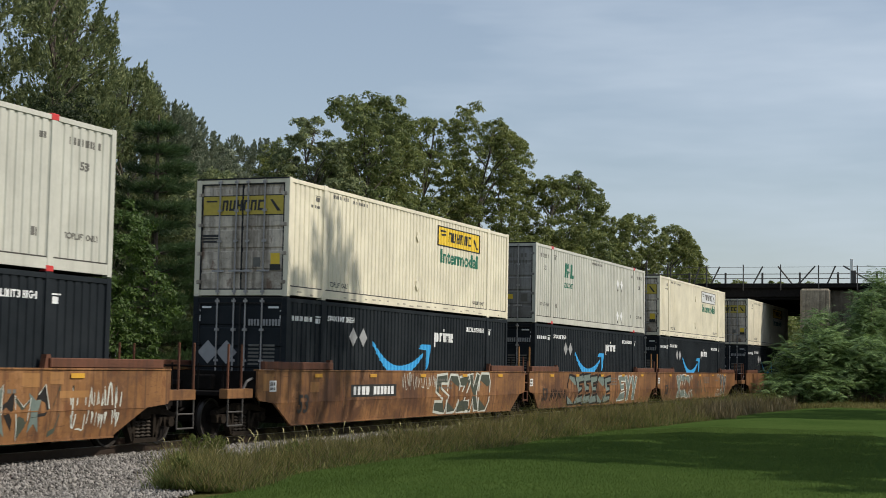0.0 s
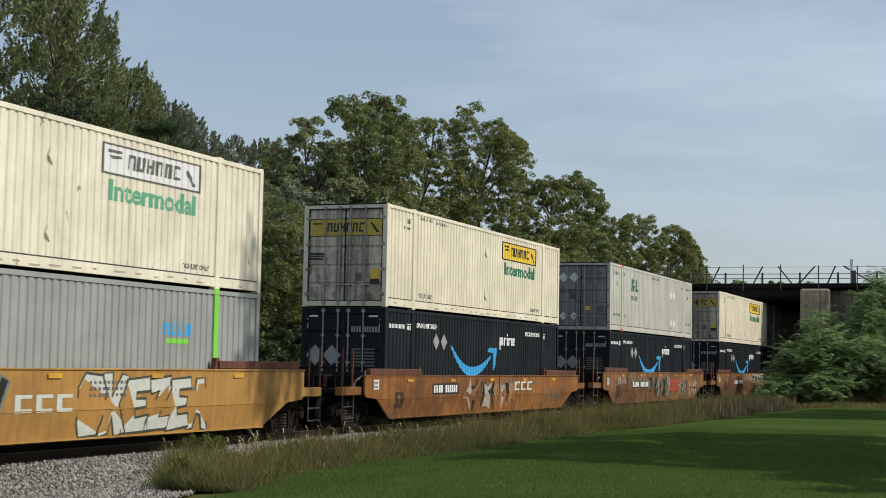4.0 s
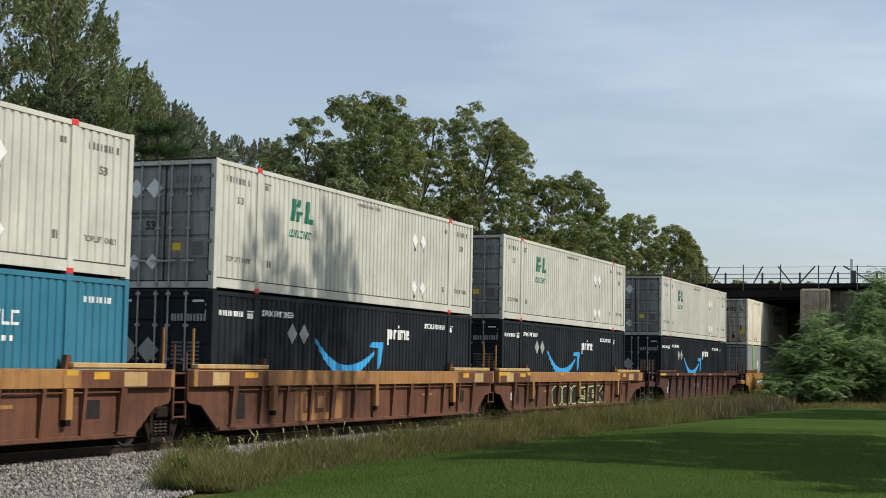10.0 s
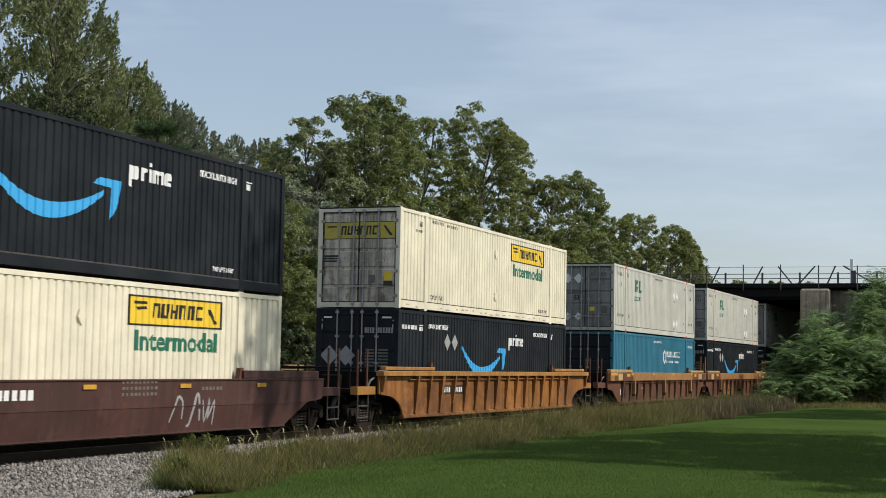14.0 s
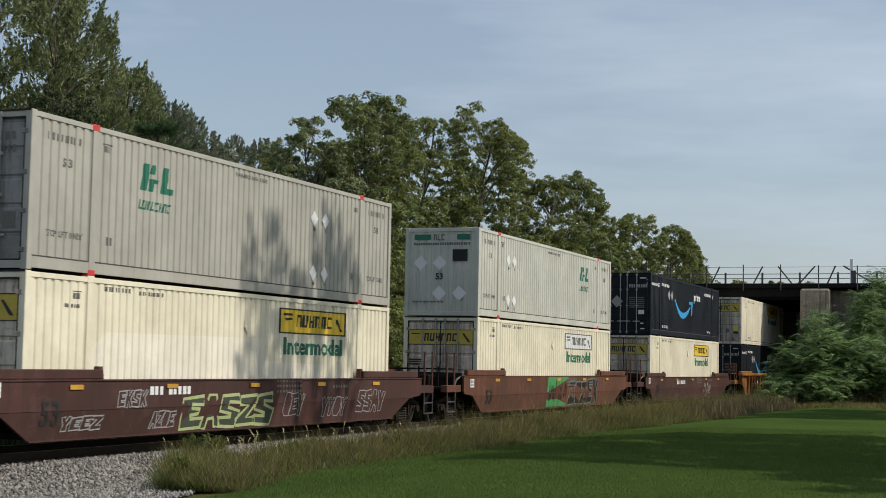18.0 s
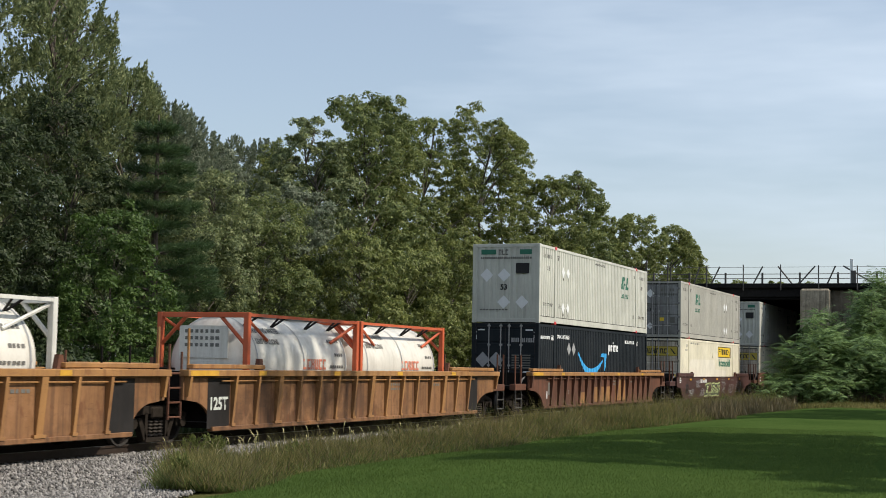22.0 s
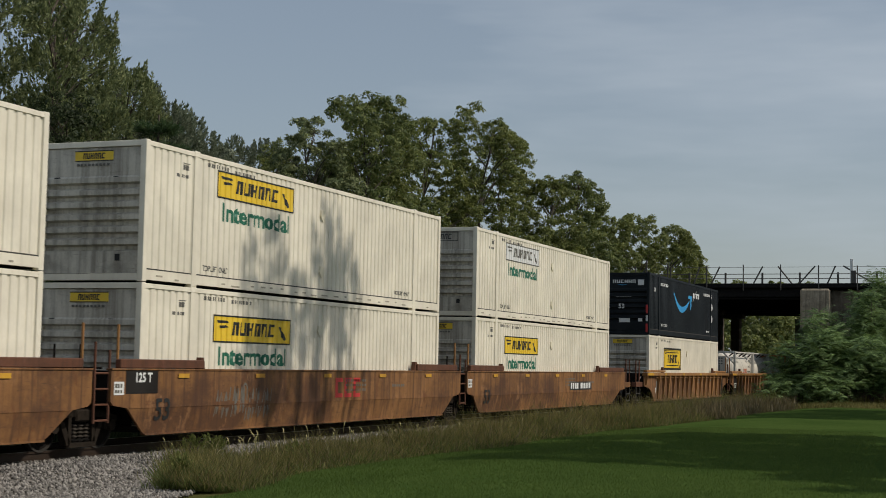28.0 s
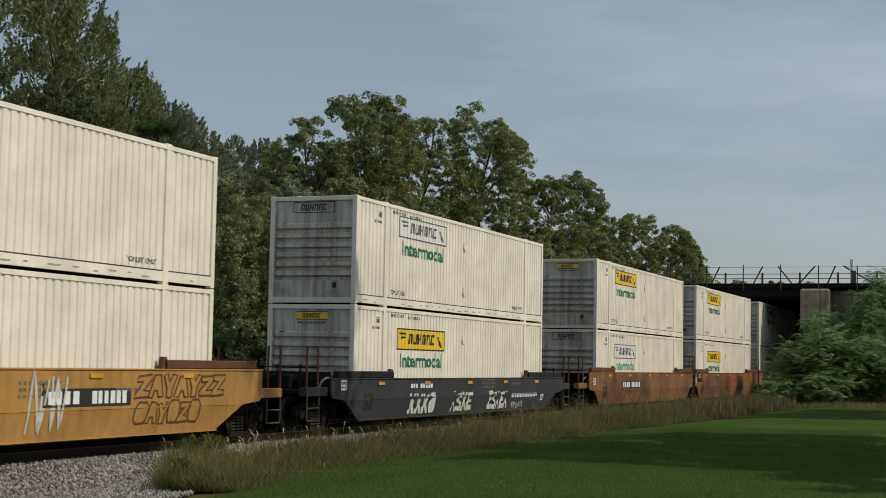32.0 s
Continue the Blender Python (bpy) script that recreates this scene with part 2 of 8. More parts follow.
WEED = leafy("roadside_weeds", (0.050, 0.085, 0.022), (0.17, 0.21, 0.062), thin=0.45)
LEAF_A = leafy("broad_leaves_green", (0.086, 0.120, 0.031), (0.31, 0.335, 0.104), (0.17, 0.145, 0.035), 0.25)
# leaves low in the wood: its shade is put into this darker green
LEAF_SHADE = leafy("leaves_darkened_for_shade", (0.020, 0.038, 0.014), (0.085, 0.112, 0.042))
LEAF_B = leafy("broad_leaves_dark_green", (0.085, 0.122, 0.050), (0.36, 0.395, 0.18))
LEAF_C = leafy("silvery_leaves", (0.085, 0.115, 0.068), (0.31, 0.345, 0.235))
LEAF_P = leafy("pine_needles", (0.034, 0.076, 0.03), (0.115, 0.17, 0.068))
LEAF_G = leafy("young_tree_leaves", (0.040, 0.085, 0.016), (0.125, 0.195, 0.046))
LEAF_E = leafy("deep_green_leaves", (0.070, 0.105, 0.032), (0.28, 0.315, 0.105))
LEAF_K = leafy("olive_weed_leaves", (0.075, 0.105, 0.030), (0.27, 0.29, 0.10), thin=0.45)
LEAF_W = leafy("weed_leaves", (0.06, 0.095, 0.025), (0.19, 0.22, 0.075))
LEAF_S = leafy("thicket_leaves", (0.040, 0.090, 0.026), (0.30, 0.43, 0.155))


# ---------------------------------------------------------------- mesh helpers
def part(name, bm, material, parent, label="", m=None):
    """bm: a bmesh or a mesh. ONE mesh object under parent."""
    if isinstance(bm, bmesh.types.BMesh):
        data = bpy.data.meshes.new(name)
        bm.normal_update()
        bm.to_mesh(data)
        bm.free()
    else:
        data = bm
    if not data.materials:
        data.materials.append(material)
    ob = new(name, data)
    ob.parent = parent
    if m is not None:
        ob.matrix_basis = m
    if label:
        tagged(ob, label)
    if name in ("unit_number", "data_block", "car_number", "notice_block", "stencil_block", "word_block", "end_block", "corner_mark", "size_mark", "placard_scuff", "notice_text", "lettering", "vent", "sign_figure", "reflector"):
        tagged(ob, kind="stuff")
    return ob


CACHE = {}


def shared(key, material, build):
    """The mesh of that key and material, built once."""
    k = (key, material.name)
    if k not in CACHE:
        bm = build()
        data = bpy.data.meshes.new(key)
        bm.normal_update()
        bm.to_mesh(data)
        bm.free()
        data.materials.append(material)
        CACHE[k] = data
    return CACHE[k]


def box(bm, x0, x1, y0, y1, z0, z1):
    v = [bm.verts.new(p) for p in ((x0, y0, z0), (x1, y0, z0), (x1, y1, z0), (x0, y1, z0), (x0, y0, z1), (x1, y0, z1), (x1, y1, z1), (x0, y1, z1))]
    for f in ((0, 3, 2, 1), (4, 5, 6, 7), (0, 1, 5, 4), (1, 2, 6, 5), (2, 3, 7, 6), (3, 0, 4, 7)):
        bm.faces.new([v[i] for i in f])


def a_box(x0, x1, y0, y1, z0, z1, bevel=0.0):
    bm = bmesh.new()
    box(bm, x0, x1, y0, y1, z0, z1)
    if bevel:
        bmesh.ops.bevel(bm, geom=bm.edges[:], offset=bevel, segments=1, affect="EDGES")
    return bm


def prism(bm, poly, y0, y1):
    """A polygon in x, z pushed from y0 to y1."""
    a = [bm.verts.new((x, y0, z)) for x, z in poly]
    b = [bm.verts.new((x, y1, z)) for x, z in poly]
    bm.faces.new(a)
    bm.faces.new(b[::-1])
    for i in range(len(poly)):
        j = (i + 1) % len(poly)
        bm.faces.new((a[j], a[i], b[i], b[j]))


def a_prism(poly, y0, y1):
    bm = bmesh.new()
    prism(bm, poly, y0, y1)
    return bm


def tube(bm, p, q, r0, r1=None, n=8, caps=True):
    p, q = Vector(p), Vector(q)
    r1 = r0 if r1 is None else r1
    d = (q - p).normalized()
    u = d.orthogonal().normalized()
    w = d.cross(u)
    ring = lambda c, r: [bm.verts.new(c + (u * math.cos(2 * math.pi * i / n) + w * math.sin(2 * math.pi * i / n)) * r) for i in range(n)]
    a, b = ring(p, r0), ring(q, r1)
    for i in range(n):
        bm.faces.new((a[i], a[(i + 1) % n], b[(i + 1) % n], b[i]))
    if caps:
        bm.faces.new(a[::-1])
        bm.faces.new(b)


def a_tube(p, q, r0, r1=None, n=8):
    bm = bmesh.new()
    tube(bm, p, q, r0, r1, n)
    return bm


def thing(name, label, category, group="", m=None):
    ob = tagged(new(name), label, category, group)
    if m is not None:
        ob.matrix_basis = m
    return ob


def raw_mesh(name, verts, faces, material, smooth=False):
    data = bpy.data.meshes.new(name)
    data.from_pydata(verts, [], faces)
    data.materials.append(material)
    return data


def quads_mesh(name, co, per, material):
    """co: (n * per, 3) points, each run of per points one face."""
    n = len(co) // per
    data = bpy.data.meshes.new(name)
    data.vertices.add(len(co))
    data.vertices.foreach_set("co", np.asarray(co, np.float32).ravel())
    data.loops.add(len(co))
    data.loops.foreach_set("vertex_index", np.arange(len(co), dtype=np.int32))
    data.polygons.add(n)
    data.polygons.foreach_set("loop_start", np.arange(0, n * per, per, dtype=np.int32))
    data.update(calc_edges=True)
    data.materials.append(material)
    return data


def text_mesh(words, size, material, bold=0.012):
    k = ("text", words, size, material.name)
    if k not in CACHE:
        cu = bpy.data.curves.new("lettering", "FONT")
        cu.body, cu.size, cu.align_x, cu.align_y = words, size, "LEFT", "BOTTOM"
        cu.resolution_u, cu.offset = 2, bold * min(1.0, size / 0.35)
        ob = new("lettering", cu)
        bpy.context.view_layer.update()
        data = bpy.data.meshes.new_from_object(ob.evaluated_get(bpy.context.evaluated_depsgraph_get()))
        bpy.data.objects.remove(ob)
        data.materials.clear()
        data.materials.append(material)
        CACHE[k] = data
    return CACHE[k]


# lettering on a near side (facing -y) or on a rear end (facing -x)
def on_side(x, y, z, sx=1.0):
    return Matrix.Translation((x, y, z)) @ Euler((radians(90), 0, 0)).to_matrix().to_4x4() @ Matrix.Diagonal((sx, 1, 1, 1))


def on_end(x, y, z, sx=1.0):
    return Matrix.Translation((x, y, z)) @ Euler((radians(90), 0, radians(-90))).to_matrix().to_4x4() @ Matrix.Diagonal((sx, 1, 1, 1))


def diamond(cx, cz, r):
    return [(cx - r, cz), (cx, cz - r), (cx + r, cz), (cx, cz + r)]


def rect(x0, x1, z0, z1):
    return [(x0, z0), (x1, z0), (x1, z1), (x0, z1)]


# ---------------------------------------------------------------- containers
CL, CW, CH = 16.15, 2.591, 2.896
POSTS = (1.98, CL - 1.98)
HALF = CW / 2
GROOVE = 0.028      # depth of the side sheets' ribs


def corrugated(x0, x1, z0, z1, y, deep, pitch=0.238):
    """A side sheet with upright trapezoid ribs; deep > 0 sets the grooves in towards +y."""
    bm = bmesh.new()
    n = max(1, round((x1 - x0) / pitch))
    p = (x1 - x0) / n
    xs = []
    for i in range(n):
        a = x0 + i * p
        xs += [(a, 0.0), (a + 0.56 * p, 0.0), (a + 0.66 * p, deep), (a + 0.90 * p, deep)]
    xs.append((x1, 0.0))
    lo = [bm.verts.new((x, y + d, z0)) for x, d in xs]
    hi = [bm.verts.new((x, y + d, z1)) for x, d in xs]
    for i in range(len(xs) - 1):
        f = (lo[i], lo[i + 1], hi[i + 1], hi[i])
        bm.faces.new(f if deep > 0 else f[::-1])
    return bm


def container_shell(c, mat, door_mat, rear, post_mat=None):
    """Rails, posts, castings, sides, roof and front wall; rear: "door", "ribbed" or "sheet"."""
    P = lambda key, build, m=mat, at=None, name=None: part(name or key, shared(key, m, build), m, c, "", at)
    for s, nm in ((-1, "near"), (1, "far")):
        y = s * HALF
        segs = ((0.14, POSTS[0] - 0.09), (POSTS[0] + 0.09, POSTS[1] - 0.09), (POSTS[1] + 0.09, CL - 0.14))
        for i, (a, b) in enumerate(segs):
            P(f"side_panel{s}{i}", lambda a=a, b=b, s=s: corrugated(a, b, 0.27, CH - 0.1, s * (HALF - 0.022), -s * GROOVE), name="side_panel")
        P(f"bottom_rail{s}", lambda s=s: a_box(0.15, CL - 0.15, *sorted((s * (HALF - 0.004), s * (HALF - 0.10))), 0.042, 0.245), name="bottom_rail")
        # thin dark strip drawn in as the shadow line above the rail
        P(f"rail_shade_line{s}", lambda s=s: a_box(0.15, CL - 0.15, *sorted((s * (HALF - 0.020), s * (HALF - 0.10))), 0.245, 0.275), m=SEAM_SHADE, name="rail_shade_line")
        P(f"top_rail{s}", lambda s=s: a_box(0.15, CL - 0.15, *sorted((s * (HALF - 0.006), s * (HALF - 0.09))), CH - 0.11, CH - 0.015), name="top_rail")
        for i, x in enumerate((0.0, CL)):
            x0, x1 = (0.0, 0.15) if i == 0 else (CL - 0.15, CL)
            P(f"corner_post{s}{i}", lambda x0=x0, x1=x1, s=s: a_box(x0, x1, *sorted((s * HALF, s * (HALF - 0.14))), 0.0, CH, 0.008), name="corner_post")
        for i, x in enumerate(POSTS):
            P(f"lift_post{s}{i}", lambda x=x, s=s: a_box(x - 0.09, x + 0.09, *sorted((s * (HALF + 0.003), s * (HALF - 0.09))), 0.1, CH - 0.06, 0.006), name="lift_post")
            for z0, z1 in ((-0.01, 0.11), (CH - 0.12, CH + 0.012)):
                P(f"corner_casting{s}{i}{z0:.1f}", lambda x=x, s=s, z0=z0, z1=z1: a_box(x - 0.11, x + 0.11, *sorted((s * (HALF + 0.008), s * (HALF - 0.16))), z0, z1, 0.012),
                  m=post_mat or mat, name="corner_casting")
    P("roof", lambda: a_box(0.1, CL - 0.1, -HALF + 0.08, HALF - 0.08, CH - 0.05, CH - 0.02))
    P("floor_pan", lambda: a_box(0.1, CL - 0.1, -HALF + 0.12, HALF - 0.12, 0.02, 0.16), m=UNDER)
    P("front_wall", lambda: a_box(CL - 0.10, CL - 0.04, -HALF + 0.12, HALF - 0.12, 0.02, CH - 0.02))
    P("rear_header", lambda: a_box(0.012, 0.12, -HALF + 0.14, HALF - 0.14, CH - 0.13, CH - 0.01, 0.006), m=mat)
    P("rear_sill", lambda: a_box(0.012, 0.12, -HALF + 0.14, HALF - 0.14, 0.02, 0.16, 0.006), m=mat)
    if rear == "door":
        for k, s in enumerate((-1, 1)):
            y0, y1 = sorted((s * 0.012, s * (HALF - 0.155)))
            leaf = part("door", shared(f"door{s}", door_mat, lambda y0=y0, y1=y1: door_leaf(y0, y1)), door_mat, c)
            for j, y in enumerate((s * 0.16, s * 0.62)):
                rod = part("lock_rod", shared(f"lock_rod{s}{j}", DOOR_STEEL, lambda y=y: lock_rod(y)), DOOR_STEEL, leaf)
            for z in (0.35, 1.05, 1.75, 2.5):
                part("hinge", shared(f"hinge{s}{z}", door_mat, lambda s=s, z=z: a_box(-0.012, 0.03, *sorted((s * (HALF - 0.20), s * (HALF - 0.06))), z - 0.045, z + 0.045, 0.01)), door_mat, leaf)
        tagged(part("gasket", shared("gasket", DARK_GAP, gasket), DARK_GAP, c), kind="stuff")
        part("drip_edge", shared("drip_edge", DARK_GAP, lambda: a_box(-0.004, 0.1, -HALF + 0.02, HALF - 0.02, CH - 0.03, CH + 0.004)), DARK_GAP, c)
    elif rear == "ribbed":
        P("nose_panel", nose_ribbed, m=door_mat)
    else:
        P("end_panel", end_sheet, m=door_mat)


def gasket():
    """Black seals between the doors and round them."""
    bm = bmesh.new()
    box(bm, 0.018, 0.06, -0.02, 0.02, 0.17, CH - 0.14)
    for y in (-HALF + 0.14, HALF - 0.175):
        box(bm, 0.018, 0.06, y, y + 0.035, 0.17, CH - 0.14)
    for z in (0.16, CH - 0.16):
        box(bm, 0.018, 0.06, -HALF + 0.14, HALF - 0.14, z, z + 0.03)
    return bm


def door_leaf(y0, y1):
    """A steel door with level pressed grooves."""
    bm = bmesh.new()
    rows, z = [], 0.17
    n = 5
    p = (CH - 0.14 - 0.17) / n
    for i in range(n):
        a = 0.17 + i * p
        rows += [(a, 0.035), (a + 0.78 * p, 0.035), (a + 0.84 * p, 0.06), (a + 0.94 * p, 0.06)]
    rows.append((CH - 0.14, 0.035))
    lo = [bm.verts.new((x, y0, zz)) for zz, x in rows]
    hi = [bm.verts.new((x, y1, zz)) for zz, x in rows]
    for i in range(len(rows) - 1):
        bm.faces.new((lo[i], lo[i + 1], hi[i + 1], hi[i]))
    box(bm, 0.07, 0.09, y0, y1, 0.17, CH - 0.14)
    return bm


def lock_rod(y):
    bm = bmesh.new()
    tube(bm, (-0.008, y, 0.04), (-0.008, y, CH - 0.03), 0.021, n=6)
    for z in (0.12, 0.62, 1.35, 2.1, CH - 0.1):
        box(bm, -0.032, 0.035, y - 0.05, y + 0.05, z - 0.03, z + 0.03)
    box(bm, -0.04, -0.01, y - 0.16, y + 0.16, 0.60, 0.64)
    return bm


def nose_ribbed():
    """A blank end with level pressed ribs below a plain head panel."""
    bm = bmesh.new()
    rows = [(0.17, 0.04), (0.62, 0.04)]
    z = 0.62
    for i in range(6):
        rows += [(z + 0.03, 0.13), (z + 0.10, 0.13), (z + 0.135, 0.02), (z + 0.235, 0.02)]
        z += 0.255
    rows += [(z + 0.02, 0.05), (CH - 0.14, 0.05)]
    y0, y1 = -HALF + 0.15, HALF - 0.15
    lo = [bm.verts.new((x, y0, zz)) for zz, x in rows]
    hi = [bm.verts.new((x, y1, zz)) for zz, x in rows]
    for i in range(len(rows) - 1):
        bm.faces.new((lo[i], lo[i + 1], hi[i + 1], hi[i]))
    return bm


def end_sheet():
    """A blank end with upright ribs."""
    bm = bmesh.new()
    y0, y1 = -HALF + 0.14, HALF - 0.14
    n = 9
    p = (y1 - y0) / n
    xs = []
    for i in range(n):
        a = y0 + i * p
        xs += [(a, 0.03), (a + 0.5 * p, 0.03), (a + 0.6 * p, 0.06), (a + 0.9 * p, 0.06)]
    xs.append((y1, 0.03))
    lo = [bm.verts.new((x, y, 0.16)) for y, x in xs]
    hi = [bm.verts.new((x, y, CH - 0.13)) for y, x in xs]
    for i in range(len(xs) - 1):
        bm.faces.new((lo[i + 1], lo[i], hi[i], hi[i + 1]))
    return bm


def rib_breaks(pitch=0.238):
    """The x places and depths at which a near side's sheet bends."""
    pts = []
    for a, b in ((0.14, POSTS[0] - 0.09), (POSTS[0] + 0.09, POSTS[1] - 0.09), (POSTS[1] + 0.09, CL - 0.14)):
        n = max(1, round((b - a) / pitch))
        p = (b - a) / n
        for i in range(n):
            k = a + i * p
            pts += [(k, 0.0), (k + 0.56 * p, 0.0), (k + 0.66 * p, GROOVE), (k + 0.90 * p, GROOVE)]
        pts.append((b, 0.0))
    return pts


RIBS = rib_breaks()
RIB_X, RIB_D = [p[0] for p in RIBS], [p[1] for p in RIBS]


def drape(bm, off=0.004):
    """Lay flat paint in x, z over the ribs of a near side."""
    if not bm.verts:
        return bm
    x0, x1 = min(v.co.x for v in bm.verts), max(v.co.x for v in bm.verts)
    for x in RIB_X:
        if x0 < x < x1:
            bmesh.ops.bisect_plane(bm, geom=bm.verts[:] + bm.edges[:] + bm.faces[:], plane_co=(x, 0, 0), plane_no=(1, 0, 0))
    for v in bm.verts:
        v.co.y = -(HALF - 0.022) - off + float(np.interp(v.co.x, RIB_X, RIB_D))
    return bm


def painted(c, name, key, material, polys, label="", off=0.004):
    """Paint on a container's near side: polygons in x, z."""
    def build():
        bm = bmesh.new()
        for p in polys:
            bm.faces.new([bm.verts.new((a, 0, b)) for a, b in p])
        bmesh.ops.remove_doubles(bm, verts=bm.verts[:], dist=0.0005)
        return drape(bm, off)
    return part(name, shared(key, material, build), material, c, label)


def painted_each(c, name, key, material, polys, off=0.004):
    """The same, each polygon a part of its own."""
    for i, p in enumerate(polys):
        painted(c, name, f"{key}_{i}", material, [p], "", off)


def painted_words(c, words, size, material, x, z, width, off=0.004, name="lettering", bold=0.012):
    def build():
        me = text_mesh(words, size, material, bold)
        bm = bmesh.new()
        bm.from_mesh(me)
        w = max(v.co.x for v in bm.verts)
        for v in bm.verts:
            v.co = (x + v.co.x * width / w, 0, z + v.co.y)
        return drape(bm, off)
    return part(name, shared(f"words_{words}_{x}_{z}_{size}_{width}_{off}", material, build), material, c)


def bar_row(x0, x1, z0, z1, n, gap=0.3, seed=1):
    rnd = random.Random(seed)
    step = (x1 - x0) / n
    return [rect(x0 + i * step, x0 + (i + 1 - gap * rnd.uniform(0.6, 1.4)) * step, z0, z1) for i in range(n)]


def letter_blocks(x0, x1, z0, z1, n, slant=0.0, seed=1):
    """Plain strokes with the weight of bold letters, a list for each letter: an upright, a foot or a head, a second upright."""
    rnd = random.Random(seed)
    step, h = (x1 - x0) / n, z1 - z0
    out = []
    for i in range(n):
        a, w, t = x0 + i * step, step * 0.80, step * 0.27
        g = 0.21 * h
        k = rnd.choice(("c", "n", "u", "h", "l"))
        if k == "l":
            p = [(a, z0), (a + w, z0), (a + w, z0 + g), (a + t, z0 + g), (a + t, z1), (a, z1)]
        elif k == "n":
            p = [(a, z0), (a + t, z0), (a + t, z1 - g), (a + w - t, z1 - g), (a + w - t, z0), (a + w, z0), (a + w, z1), (a, z1)]
        elif k == "u":
            p = [(a, z0), (a + w, z0), (a + w, z1), (a + w - t, z1), (a + w - t, z0 + g), (a + t, z0 + g), (a + t, z1), (a, z1)]
        elif k == "c":
            p = [(a, z0), (a + w, z0), (a + w, z0 + g), (a + t, z0 + g), (a + t, z1 - g), (a + w, z1 - g), (a + w, z1), (a, z1)]
        else:
            m0, m1 = z0 + h * 0.4, z0 + h * 0.6
            p = [(a, z0), (a + t, z0), (a + t, m0), (a + w - t, m0), (a + w - t, z0), (a + w, z0), (a + w, z1), (a + w - t, z1), (a + w - t, m1), (a + t, m1), (a + t, z1), (a, z1)]
        out.append([(x + slant * (z - z0), z) for x, z in p])
    return out


def smile_polys(x0, x1, z_tip, z_low, head_z):
    """A curved band that thickens to its middle, and a hooked arrow head."""
    polys, n = [], 18
    cx = (x0 + x1 - 0.55) / 2
    half = (x1 - 0.55 - x0) / 2
    def edge(t):
        x = x0 + 2 * half * t
        mid = z_low + (z_tip - z_low) * (2 * t - 1) ** 2 * (1.0 if t < 0.5 else 0.72)
        w = 0.055 + 0.25 * math.sin(math.pi * min(1, t * 0.93 + 0.05)) ** 0.8
        return x, mid, w
    for i in range(n):
        (xa, ma, wa), (xb, mb, wb) = edge(i / n), edge((i + 1) / n)
        polys.append([(xa, ma), (xb, mb), (xb, mb + wb), (xa, ma + wa)])
    polys.append([(x1 - 0.95, head_z - 0.14), (x1 - 0.30, head_z - 0.17), (x1, head_z), (x1 - 0.72, head_z)])
    polys.append([(x1 - 0.30, head_z - 0.17), (x1 - 0.34, head_z - 0.80), (x1 - 0.06, head_z - 0.45), (x1, head_z)])
    return polys


def word_strokes(x, z):
    """Five rounded strokes of a lower-case word, drawn as plain shapes."""
    bow = [(x, z - 0.16), (x + 0.1, z - 0.16), (x + 0.1, z + 0.0), (x + 0.3, z + 0.0), (x + 0.36, z + 0.07), (x + 0.36, z + 0.2), (x + 0.3, z + 0.27), (x, z + 0.27)]
    hook = [(x + 0.44, z), (x + 0.54, z), (x + 0.54, z + 0.17), (x + 0.68, z + 0.2), (x + 0.68, z + 0.27), (x + 0.44, z + 0.27)]
    stem = rect(x + 0.73, x + 0.83, z, z + 0.27)
    dot = rect(x + 0.73, x + 0.83, z + 0.32, z + 0.4)
    arch = [(x + 0.89, z), (x + 0.98, z), (x + 0.98, z + 0.19), (x + 1.03, z + 0.19), (x + 1.03, z), (x + 1.12, z), (x + 1.12, z + 0.19), (x + 1.18, z + 0.19), (x + 1.18, z), (x + 1.27, z), (x + 1.27, z + 0.27), (x + 0.89, z + 0.27)]
    loop = [(x + 1.36, z + 0.0), (x + 1.6, z + 0.0), (x + 1.6, z + 0.06), (x + 1.44, z + 0.08), (x + 1.44, z + 0.11), (x + 1.62, z + 0.13), (x + 1.62, z + 0.22), (x + 1.56, z + 0.27), (x + 1.39, z + 0.27), (x + 1.33, z + 0.2), (x + 1.33, z + 0.06)]
    return [bow, hook, stem, dot, arch, loop]


def placard(c, name, key, material, x, z, q):
    """A flat diamond plate fixed over the ribs."""
    y = -(HALF - 0.022)
    return part(name, shared(f"plate{key}", material, lambda: a_prism(diamond(x, z, q), y - 0.012, y)), material, c)


